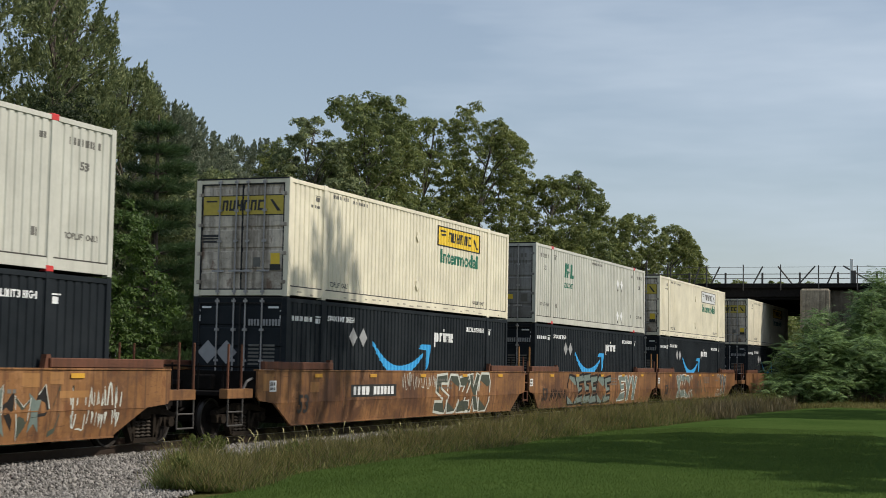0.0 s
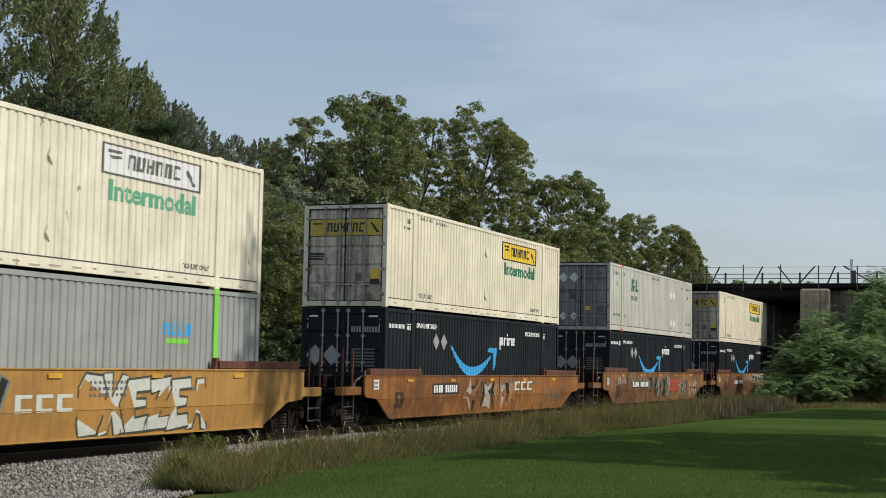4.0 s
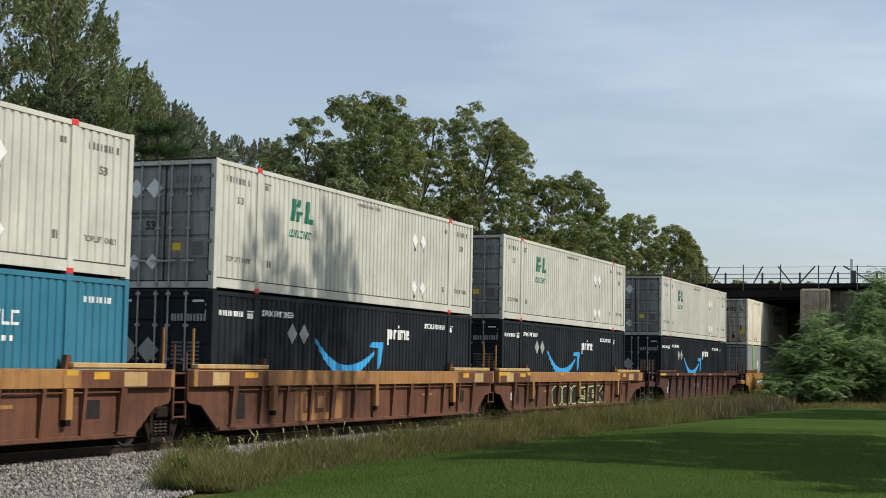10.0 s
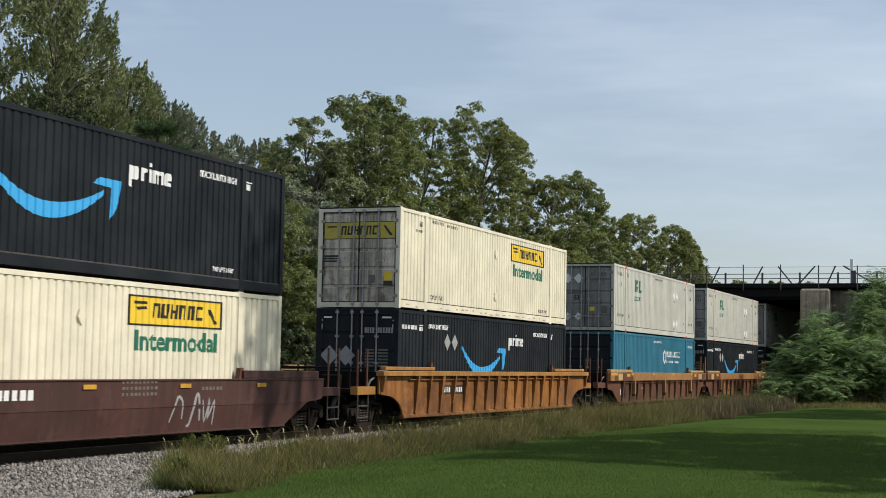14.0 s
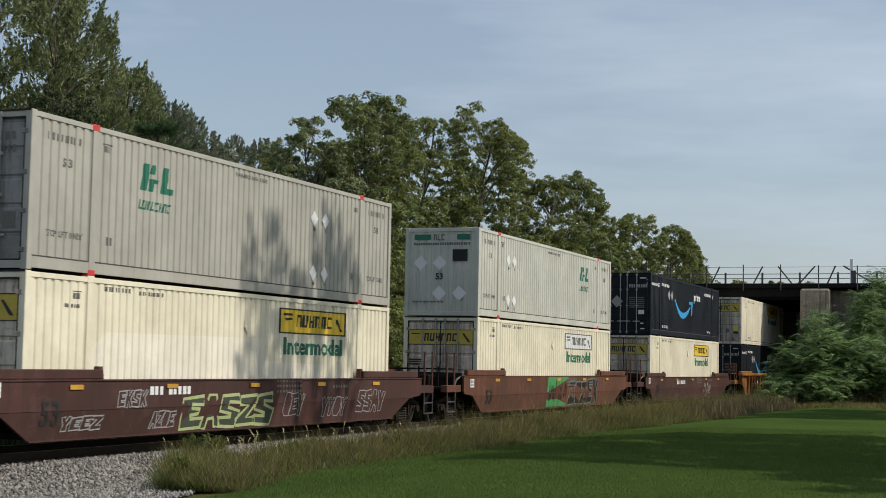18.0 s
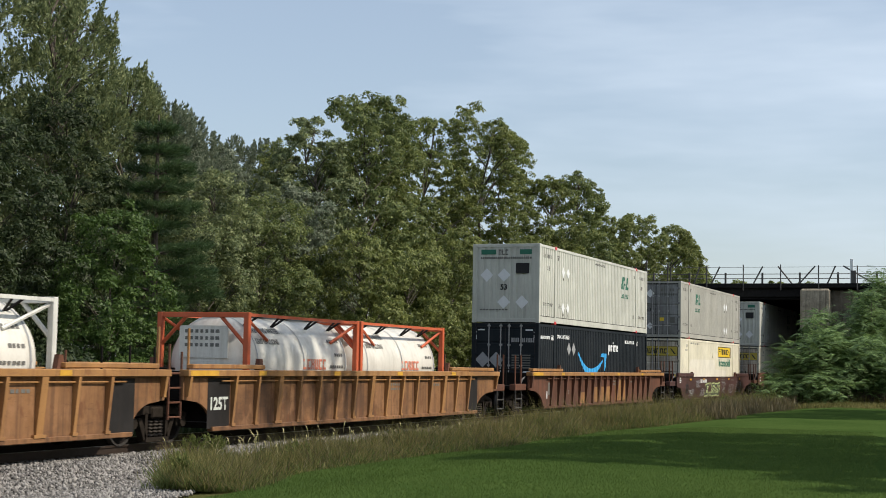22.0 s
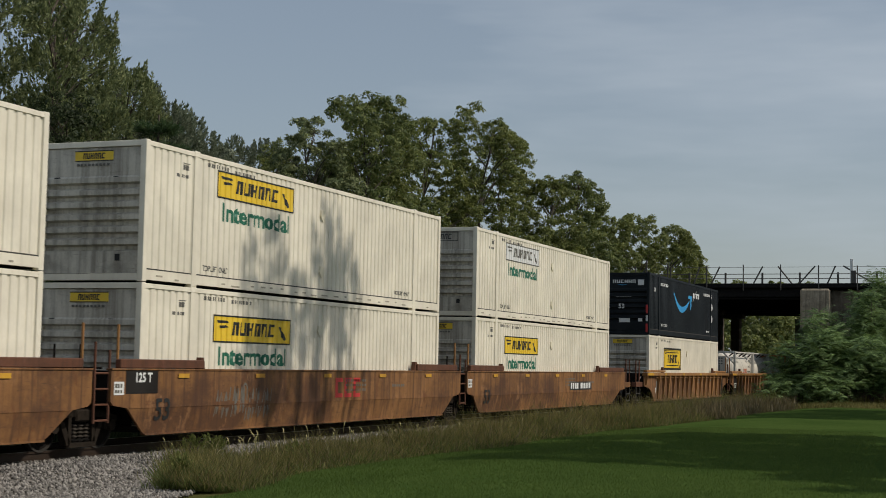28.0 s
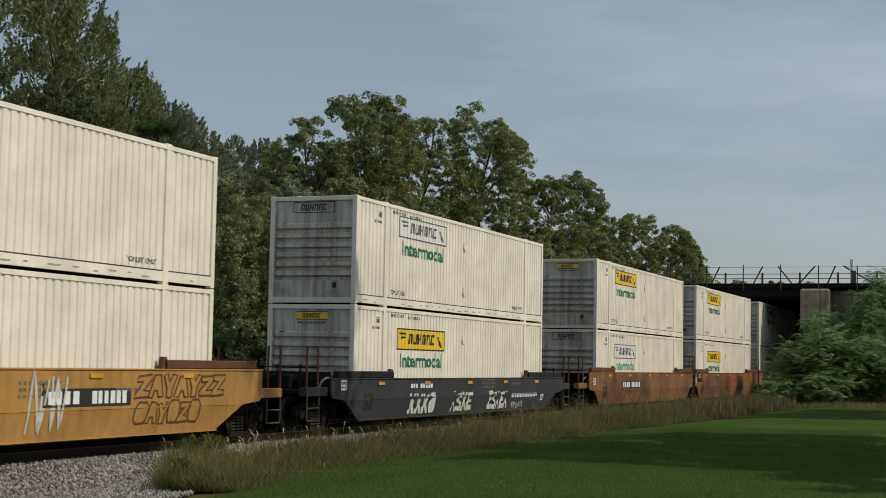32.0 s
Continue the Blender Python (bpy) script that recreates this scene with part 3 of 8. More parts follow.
def livery_navy(c, side="plain"):
    dz = 0.30 if side == "new" else 0.0
    painted(c, "curved_arrow_mark", f"smile{side}", SMILE, smile_polys(5.1, 9.3, 1.86 + dz, 0.98 + dz, 1.92 + dz), "sky-blue curved arrow painted on the side")
    painted_each(c, "word_stroke", f"wordmark{side}", DECAL_WHITE, word_strokes(9.55, 2.02 + dz * 0.4))
    painted_words(c, "STACK LIMIT 3 HIGH", 0.19, DECAL_WHITE, 2.3, 2.36, 1.6)
    painted_words(c, "STACK LIMIT 3 HIGH", 0.19, DECAL_WHITE, 12.25, 2.36, 1.6)
    painted(c, "size_mark", "size_mark", DECAL_WHITE, bar_row(14.3, 14.55, 2.33, 2.46, 2) + [rect(14.28, 14.56, 2.49, 2.52)])
    if side == "new":
        painted(c, "hazard_placard", "placards_new", DECAL_WHITE, [diamond(14.5, 1.84, 0.2), diamond(14.5, 1.2, 0.2)])
        painted_words(c, "53", 0.24, DECAL_WHITE, 0.95, 2.02, 0.32)
        painted_words(c, "TOP LIFT ONLY", 0.17, DECAL_WHITE, 2.4, 0.42, 1.25)
        painted_words(c, "TOP LIFT ONLY", 0.14, DECAL_WHITE, 12.9, 0.4, 0.95)
    else:
        painted(c, "unit_number", "navy_number", DECAL_WHITE, bar_row(0.36, 1.45, 2.34, 2.46, 9, 0.55, 3) + [rect(1.62, 1.94, 2.46, 2.49)] + bar_row(1.62, 1.94, 2.31, 2.43, 2))
        for x in (3.83, 4.46):
            placard(c, "placard_holder", f"holder{x}", DECAL_GREY, x, 2.02, 0.25)
    if side == "upper":
        painted_words(c, "TOP LIFT ONLY", 0.17, DECAL_WHITE, 2.4, 0.36, 1.25)
        painted_words(c, "TOP LIFT ONLY", 0.14, DECAL_WHITE, 12.9, 0.36, 0.95)


def livery_sign(c, first, sign=None, tag="y", word=None, z=0.0, boxed=False, ghost=False):
    """A framed sign with block strokes, and a word below it."""
    sign, word = sign or DECAL_YELLOW, word or DECAL_GREEN
    a, b = first, first + 3.65
    lo, hi = 2.02 + z, 2.63 + z
    if boxed:
        b, lo = first + 3.7, 1.56 + z
    if not ghost:
        painted(c, "sign", f"sign{first}{z}{boxed}", sign, [rect(a, b, lo, hi)], "yellow framed sign" if sign is DECAL_YELLOW else "white framed sign")
    t = 0.035 if not boxed else 0.09
    ink = DECAL_BLACK if sign is DECAL_YELLOW else DECAL_GREY_DARK
    painted(c, "sign_frame", f"frame{first}{z}{boxed}", ink, [rect(a, b, hi - t, hi), rect(a, b, lo, lo + t), rect(a, a + t, lo + t, hi - t), rect(b - t, b, lo + t, hi - t)], off=0.009)
    h0, h1 = (lo + 0.17, hi - 0.14) if not boxed else (lo + 0.34, lo + 0.74)
    painted_each(c, "sign_stroke", f"strokes{first}{z}{boxed}", ink, letter_blocks(a + 0.85, b - 0.78, h0, h1, 6, 0.12, 8), 0.009)
    marks = [[(a + 0.15, hi - 0.12), (a + 0.62, hi - 0.12), (a + 0.68, hi - 0.17), (a + 0.2, hi - 0.18)], [(b - 0.62, lo + 0.42), (b - 0.5, lo + 0.42), (b - 0.2, lo + 0.12), (b - 0.34, lo + 0.1)],
              [(a + 0.25, hi - 0.24), (a + 0.6, hi - 0.22), (a + 0.66, hi - 0.27), (a + 0.3, hi - 0.30)]]
    painted(c, "sign_figure", f"figures{first}{z}{boxed}", ink, marks, off=0.009)
    if boxed:
        painted(c, "sign_border", f"border{first}{z}", ink, [rect(a + 0.55, b - 0.55, hi - 0.24, hi - 0.2), rect(a + 0.55, b - 0.55, lo + 0.2, lo + 0.24), rect(a + 0.3, b - 0.75, hi - 0.14, hi - 0.12)], off=0.009)
    if not boxed:
        painted_words(c, "Intermodal", 0.56, word, first + 0.22, 1.42 + z, 3.25, off=0.005, bold=0.017)


def livery_small(c, upper=True):
    painted_words(c, "TOP LIFT ONLY", 0.17, DECAL_GREY_DARK, 2.36, 0.33, 1.12)
    painted_words(c, "TOP LIFT ONLY", 0.15, DECAL_GREY_DARK, 12.75, 0.34, 1.1)
    painted(c, "unit_number", "cream_number", DECAL_GREY_DARK, bar_row(2.5, 3.4, 2.64, 2.73, 8, 0.4, 5) + bar_row(3.7, 4.6, 2.62, 2.7, 9, 0.4, 6) + bar_row(1.45, 1.72, 2.45, 2.56, 2) + [rect(1.44, 1.72, 2.58, 2.6)] + bar_row(1.2, 1.7, 2.28, 2.35, 5))
    for k in TIE_AT:
        part("tie_bracket", shared(f"tie_bracket{k}", CREAM, lambda k=k: tie_bracket(k)), CREAM, c)
    tagged(part("rail_wear", shared("rail_wear", RAIL_WEAR, rail_dashes), RAIL_WEAR, c), kind="stuff")


def rail_dashes():
    """Worn patches along a bottom rail."""
    rnd = random.Random(12)
    bm = bmesh.new()
    x = 0.5
    while x < CL - 0.8:
        w = rnd.uniform(0.12, 0.4)
        z = 0.07 + rnd.uniform(0, 0.07)
        if abs(x - POSTS[0]) > 0.5 and abs(x - POSTS[1]) > 0.5:
            bm.faces.new([bm.verts.new(p) for p in ((x, -HALF - 0.001, z), (x + w, -HALF - 0.001, z), (x + w, -HALF - 0.001, z + 0.035), (x, -HALF - 0.001, z + 0.035))])
        x += w + rnd.uniform(0.2, 0.6)
    return bm


TIE_AT = (2.12, 0.7)


def tie_bracket(z):
    y = -(HALF - 0.022)
    return a_prism([(8.0, z), (8.12, z - 0.16), (8.24, z), (8.2, z + 0.14), (8.05, z + 0.14)], y - 0.03, y + 0.02)


def livery_green(c, flip=False):
    """Slanted green blocks and a word's strokes, placards, small lettering."""
    a = 11.6 if flip else 3.56
    slab = lambda x, z, w, h: [(x, z), (x + w, z), (x + w + 0.28 * h, z + h), (x + 0.28 * h, z + h)]
    painted(c, "green_block_mark", f"greenmark{flip}", DECAL_GREEN, [slab(a, 1.84, 0.24, 0.55), slab(a + 0.38, 2.20, 0.16, 0.19), slab(a + 0.30, 1.84, 0.18, 0.26), slab(a + 0.5, 2.02, 0.16, 0.08), slab(a + 0.74, 1.84, 0.22, 0.55), slab(a + 0.96, 1.84, 0.26, 0.13)], "dark green slanted block mark")
    painted_each(c, "word_stroke", f"greenword{flip}", DECAL_GREEN, letter_blocks(a - 0.04, a + 1.16, 1.45, 1.64, 8, 0.25, 5))
    d = 2.98 if flip else 11.4
    for x in (d, d + 0.62):
        for z in (2.01, 0.65):
            placard(c, "placard", f"white{x}{z}", DECAL_WHITE, x, z, 0.2)
            painted(c, "placard_scuff", f"placard_scuff{x}{z}", DECAL_GREY_DARK, [diamond(x + 0.03, z - 0.26, 0.05)], off=0.016)
    painted_words(c, "WARNING HIGH CUBE", 0.12, DECAL_GREY_DARK, 7.4, 2.57, 1.5)
    x = 0.98
    painted_words(c, "53", 0.22, DECAL_GREY_DARK, x, 1.93, 0.3)
    painted_words(c, "53", 0.22, DECAL_GREY_DARK, 15.0, 1.93, 0.3)
    painted_words(c, "TOP LIFT ONLY", 0.16, DECAL_GREY_DARK, 0.58, 0.62, 1.1)
    painted_words(c, "TOP LIFT ONLY", 0.16, DECAL_GREY_DARK, 14.6, 0.62, 1.1)
    painted(c, "unit_number", "green_number", DECAL_GREY_DARK, bar_row(0.5, 1.6, 2.42, 2.56, 8, 0.5, 9) + bar_row(14.65, 15.7, 2.42, 2.56, 8, 0.5, 9) + bar_row(2.3, 2.55, 2.42, 2.54, 2) + [rect(2.28, 2.56, 2.56, 2.59)] + bar_row(13.75, 13.98, 2.42, 2.54, 2) + bar_row(2.45, 2.68, 0.62, 0.78, 2) + bar_row(13.6, 13.85, 0.62, 0.78, 2))


def end_decals(c, kind):
    """Signs and lettering on a rear end; polygons in (-y, z), so that rising numbers run to the near side."""
    def E(name, key, mat, polys, x=-0.006, label=""):
        tiny = name in ("data_block", "unit_number", "corner_mark", "notice_text", "vent")
        for i, p in enumerate([polys] if tiny else [[q] for q in polys]):
            part(name, shared(f"{key}_{i}", mat, lambda p=p: join_flat(p, x)), mat, c, label)

    if kind == "sign_doors":
        E("door_sign", "door_sign", DULL_YELLOW, [rect(-1.1, -0.02, 2.0, 2.46), rect(0.02, 1.12, 2.0, 2.46)], 0.028, "yellow sign across both doors")
        E("door_sign_stroke", "door_sign_stroke", DECAL_BLACK, letter_blocks(-0.58, 0.60, 2.1, 2.36, 6, 0.1, 8) + [rect(-1.02, -0.72, 2.32, 2.36), [(0.75, 2.36), (0.82, 2.36), (1.05, 2.08), (0.95, 2.08)]] + [rect(-1.1, 1.12, 1.98, 2.0), rect(-1.1, 1.12, 2.46, 2.48)], 0.022)
        E("notice", "door_notice", DECAL_YELLOW, [rect(0.80, 1.05, 0.68, 1.05)], 0.028)
        E("notice_text", "door_notice_text", DECAL_BLACK, [rect(-1.1, -0.66, 1.40, 1.44), rect(-1.1, -0.66, 1.46, 1.52), rect(-1.1, -0.66, 1.32, 1.37), rect(0.78, 1.07, 0.64, 0.78)], 0.024)
        E("grime_patch", "door_patch", DECAL_GREY_DARK, [rect(0.32, 0.52, 0.72, 0.95)], 0.028)
    elif kind == "sign_doors_pale":
        E("door_sign_stroke", "door_sign_stroke", DECAL_BLACK, letter_blocks(-0.58, 0.60, 2.1, 2.36, 6, 0.1, 8) + [rect(-1.02, -0.72, 2.32, 2.36), [(0.75, 2.36), (0.82, 2.36), (1.05, 2.08), (0.95, 2.08)]] + [rect(-1.1, 1.12, 1.98, 2.0), rect(-1.1, 1.12, 2.46, 2.48)], 0.022)
        E("notice", "door_notice", DECAL_YELLOW, [rect(0.80, 1.05, 0.68, 1.05)], 0.028)
        E("notice_text", "door_rust", BROWN_W, [rect(-1.0, -0.7, 1.5, 1.6), rect(-0.35, -0.15, 0.5, 0.7), rect(0.3, 0.5, 0.4, 0.65), rect(0.8, 0.9, 0.9, 1.2)], 0.024)
    elif kind == "navy_doors":
        E("placard_holder", "door_placards", DECAL_GREY, [diamond(-0.86, 1.55, 0.29), diamond(-0.34, 1.55, 0.29)], 0.02)
        E("unit_number", "door_number", DECAL_GREY, bar_row(0.24, 0.56, 2.2, 2.36, 4) + bar_row(0.64, 1.14, 2.2, 2.36, 6), 0.02)
        E("data_block", "door_data", DECAL_GREY_DARK, [rect(0.26, 0.55, 1.7 - 0.09 * i, 1.75 - 0.09 * i) for i in range(6)] + [rect(0.66, 0.98, 1.7 - 0.09 * i, 1.75 - 0.09 * i) for i in range(6)], 0.02)
        E("corner_mark", "door_corners", DECAL_WHITE, [rect(-1.06, -0.8, 2.62, 2.67), rect(0.78, 1.06, 2.62, 2.67), rect(-1.14, -1.10, 2.3, 2.58), rect(1.10, 1.14, 2.3, 2.58), rect(0.7, 0.98, 0.95, 1.15), rect(0.8, 0.95, 0.5, 0.55), rect(0.8, 1.0, 0.25, 0.3)], 0.02)
    elif kind == "grey_doors":
        E("placard", "grey_placards", DECAL_WHITE, [diamond(-0.78, 2.25, 0.22), diamond(-0.3, 2.25, 0.22), diamond(-0.78, 0.6, 0.18), diamond(-0.3, 0.6, 0.18)], 0.028)
        E("data_block", "grey_data", DECAL_GREY_DARK, bar_row(0.25, 1.0, 2.36, 2.5, 5, 0.5) + bar_row(0.2, 1.0, 2.12, 2.26, 7, 0.5, 2) + [rect(-1.0, -0.1, 1.7, 1.76), rect(-1.0, -0.1, 1.58, 1.63)] + [rect(0.72, 0.98, 0.75, 1.05)], 0.022)
        E("notice", "grey_notice", DECAL_YELLOW, [rect(0.2, 0.42, 0.85, 1.02)], 0.028)
        part("lettering", text_mesh("53", 0.26, DECAL_BLACK), DECAL_BLACK, c, "", on_end(0.02, 0.5, 1.28))
    elif kind == "green_nose":
        E("green_stripe", "nose_green", DECAL_GREEN, [rect(-0.98, -0.4, 2.5, 2.68), rect(0.52, 0.98, 2.5, 2.68)], 0.02, "dark green stripes")
        E("data_block", "nose_data", DECAL_GREY_DARK, letter_blocks(-0.3, 0.1, 2.48, 2.68, 3) + bar_row(-1.0, 1.0, 2.33, 2.41, 24, 0.3, 3) + bar_row(-1.0, 0.1, 0.45, 0.5, 9), 0.02)
        E("black_box", "nose_box", DARK_GAP, [rect(0.38, 0.9, 1.8, 2.18)], 0.0)
        E("placard", "nose_placards", DECAL_WHITE, [diamond(-0.75, 1.74, 0.25), diamond(-0.08, 1.74, 0.25), diamond(-0.08, 0.75, 0.25), diamond(0.62, 0.75, 0.25)], 0.02)
        part("lettering", text_mesh("53", 0.28, DECAL_BLACK), DECAL_BLACK, c, "", on_end(0.018, 0.22, 1.15))
    elif kind == "sign_nose":
        E("nose_sign", "nose_sign", DECAL_YELLOW, [rect(-0.46, 0.48, 2.5, 2.68)], 0.044, "small yellow sign")
        E("nose_sign_stroke", "nose_sign_stroke", DECAL_BLACK, letter_blocks(-0.26, 0.28, 2.53, 2.65, 6, 0.1, 8) + [rect(-0.46, 0.48, 2.48, 2.5), rect(-0.46, 0.48, 2.68, 2.7)], 0.038)
        E("data_block", "nose_sign_data", DECAL_GREY_DARK, bar_row(-0.4, 0.42, 2.38, 2.43, 9) + bar_row(-0.2, 0.3, 2.08, 2.14, 6), 0.03)
        E("vent", "nose_vents", DARK_GAP, [rect(0.6, 0.72, 0.42, 0.56), rect(-0.95, -0.8, 2.1, 2.16), rect(0.5, 0.62, 2.1, 2.15)], 0.026)
    elif kind == "pale_sign_nose":
        E("nose_sign_stroke", "nose_pale_strokes", DECAL_BLACK, letter_blocks(-0.4, 0.4, 2.5, 2.68, 6, 0.1, 8) + [rect(-0.62, 0.62, 2.44, 2.46), rect(-0.62, 0.62, 2.72, 2.74), rect(-0.62, -0.6, 2.44, 2.74), rect(0.6, 0.62, 2.44, 2.74)], 0.04)
        E("vent", "nose_vents", DARK_GAP, [rect(0.6, 0.72, 0.42, 0.56), rect(-0.95, -0.8, 2.1, 2.16), rect(0.5, 0.62, 2.1, 2.15)], 0.026)
    elif kind == "navy_nose":
        E("word_stroke", "navy_nose_word", DECAL_WHITE, letter_blocks(-0.48, 0.65, 2.4, 2.56, 6, 0, 4), 0.04)
        E("curved_mark", "navy_nose_curve", SMILE, [[(-0.3, 2.36), (0.0, 2.29), (0.3, 2.36), (0.0, 2.32)]], 0.04)
        E("label_square", "navy_nose_square", DECAL_WHITE, [rect(0.73, 1.02, 2.3, 2.56), rect(-0.16, 0.36, 0.56, 0.78), rect(0.75, 0.95, 0.6, 0.85)], 0.025)
        E("data_block", "navy_nose_bars", DECAL_GREY, bar_row(-0.3, 0.42, 1.74, 1.82, 9), 0.025)
        part("lettering", text_mesh("53", 0.3, DECAL_WHITE), DECAL_WHITE, c, "", on_end(0.02, 0.2, 1.16))
        E("reflector_red", "navy_refl_red", DECAL_RED, [rect(s - 0.05, s + 0.05, z, z + 0.4) for s in (-1.17, 1.17) for z in (0.1, 0.98)], -0.004)
        E("reflector_white", "navy_refl_white", DECAL_WHITE, [rect(s - 0.05, s + 0.05, 0.62, 0.9) for s in (-1.17, 1.17)], -0.004)


def join_flat(polys, x):
    bm = bmesh.new()
    for p in polys:
        bm.faces.new([bm.verts.new((x, -a, b)) for a, b in p])
    return bm


KINDS = {
    # look: paint, end paint, end form, end decals, label
    "cream": (CREAM, DOOR_WHITE, "door", "sign_doors", "cream ribbed steel container with a yellow sign and grimy doors darkened for shade"),
    "cream_rusty": (CREAM_RUSTY, DOOR_WHITE, "door", "sign_doors_pale", "cream ribbed steel container with rust patches"),
    "cream_pale": (CREAM, DOOR_WHITE, "door", "sign_doors", "cream ribbed steel container with a faded white sign"),
    "cream_patched": (CREAM, DOOR_WHITE, "door", "sign_doors", "cream ribbed steel container with a fresh white patch"),
    "white_y": (WHITE, WHITE_END, "ribbed", "sign_nose", "white ribbed steel container with a yellow sign"),
    "white_w": (WHITE, WHITE_END, "ribbed", "pale_sign_nose", "white ribbed steel container with a white framed sign"),
    "white_box": (WHITE, WHITE_END, "ribbed", "sign_nose", "white ribbed steel container with a black-framed yellow sign"),
    "navy": (NAVY, NAVY, "door", "navy_doors", "charcoal-navy steel container with a blue curved arrow"),
    "navy_up": (NAVY, NAVY, "door", "navy_doors", "charcoal-navy steel container with a blue curved arrow"),
    "navy_new": (NAVY, NAVY, "ribbed", "navy_nose", "charcoal-navy steel container with red and white end reflectors"),
    "green": (PALE, DOOR_GREY, "door", "grey_doors", "pale grey steel container with a green block mark"),
    "green_dull": (PALE_DULL, DOOR_GREY, "door", "grey_doors", "dull grey steel container with a green block mark"),
    "green_flip": (PALE, PALE, "sheet", "green_nose", "pale grey steel container with green end stripes"),
    "teal": (TEAL, NAVY, "door", "", "teal ribbed steel container with white marks"),
    "grey": (GREY, DOOR_GREY, "door", "grey_doors", "grey steel container with lime-green posts"),
}


def container(kind, low=False):
    mat, end_mat, rear, decals, label = KINDS[kind]
    c = thing("shipping_container", label, "shipping container", "containers on the train")
    container_shell(c, mat, end_mat, rear, {"grey": LIME, "green": DECAL_RED if not low else None, "green_dull": DECAL_RED, "green_flip": DECAL_RED}.get(kind))
    if kind.startswith("navy"):
        livery_navy(c, {"navy": "plain", "navy_up": "upper", "navy_new": "new"}[kind])
    elif kind.startswith("cream"):
        pale = kind in ("cream_rusty", "cream_pale")
        livery_sign(c, 9.72, DECAL_WHITE if pale else None, word=DECAL_MINT if kind == "cream_rusty" else None)
        livery_small(c)
        if kind == "cream_patched":
            painted(c, "repainted_patch", "repainted_patch", WHITE, [[(2.05, 0.22), (8.95, 0.22), (8.9, 1.87), (2.6, 1.85), (2.05, 1.5)], [(8.95, 0.22), (12.0, 0.22), (12.0, 1.28), (8.93, 1.36)]], "fresh white repainted patch", off=0.003)
    elif kind == "white_box":
        livery_sign(c, 3.03, None, z=-0.28, boxed=True)
        livery_small(c)
    elif kind.startswith("white"):
        livery_sign(c, 2.88, DECAL_WHITE if kind == "white_w" else None, z=-0.28 if low else 0.0, word=DECAL_MINT if kind == "white_w" and low else None)
        livery_small(c)
    elif kind.startswith("green"):
        livery_green(c, kind == "green_flip")
    elif kind == "teal":
        hexa = [(9.5 + 0.36 * math.cos(k * math.pi / 3 + math.pi / 6), 1.9 + 0.34 * math.sin(k * math.pi / 3 + math.pi / 6)) for k in range(6)]
        painted(c, "hexagon_mark", "hexagon", DECAL_WHITE, [hexa])
        painted(c, "hexagon_core", "hexagon_core", TEAL, [[(9.5 + (a - 9.5) * 0.6, 1.9 + (b - 1.9) * 0.6) for a, b in hexa]], off=0.009)
        painted_each(c, "word_stroke", "teal_word", DECAL_WHITE, letter_blocks(9.92, 12.8, 1.9, 2.17, 11, 0, 3) + bar_row(9.92, 12.7, 1.62, 1.72, 14, 0.5, 5))
        painted_words(c, "WARNING HIGH CUBE", 0.12, DECAL_WHITE, 7.3, 2.52, 1.5)
        painted(c, "unit_number", "teal_number", DECAL_WHITE, bar_row(14.7, 15.6, 2.4, 2.52, 7, 0.5, 5))
    elif kind == "grey":
        for x in POSTS:
            part("lime_post_band", shared(f"lime{x}", LIME, lambda x=x: a_box(x - 0.092, x + 0.092, -HALF - 0.007, -HALF + 0.02, 0.2, CH - 0.13)), LIME, c)
        placard(c, "placard", "grey", DECAL_WHITE, 3.66, 1.72, 0.26)
        painted_each(c, "word_stroke", "grey_word", SMILE, letter_blocks(12.1, 13.2, 1.85, 2.1, 4, 0.1, 3))
        painted(c, "lime_mark", "grey_word_green", LIME, [rect(12.2, 13.1, 1.68, 1.78)])
    if decals:
        end_decals(c, decals)
    return c


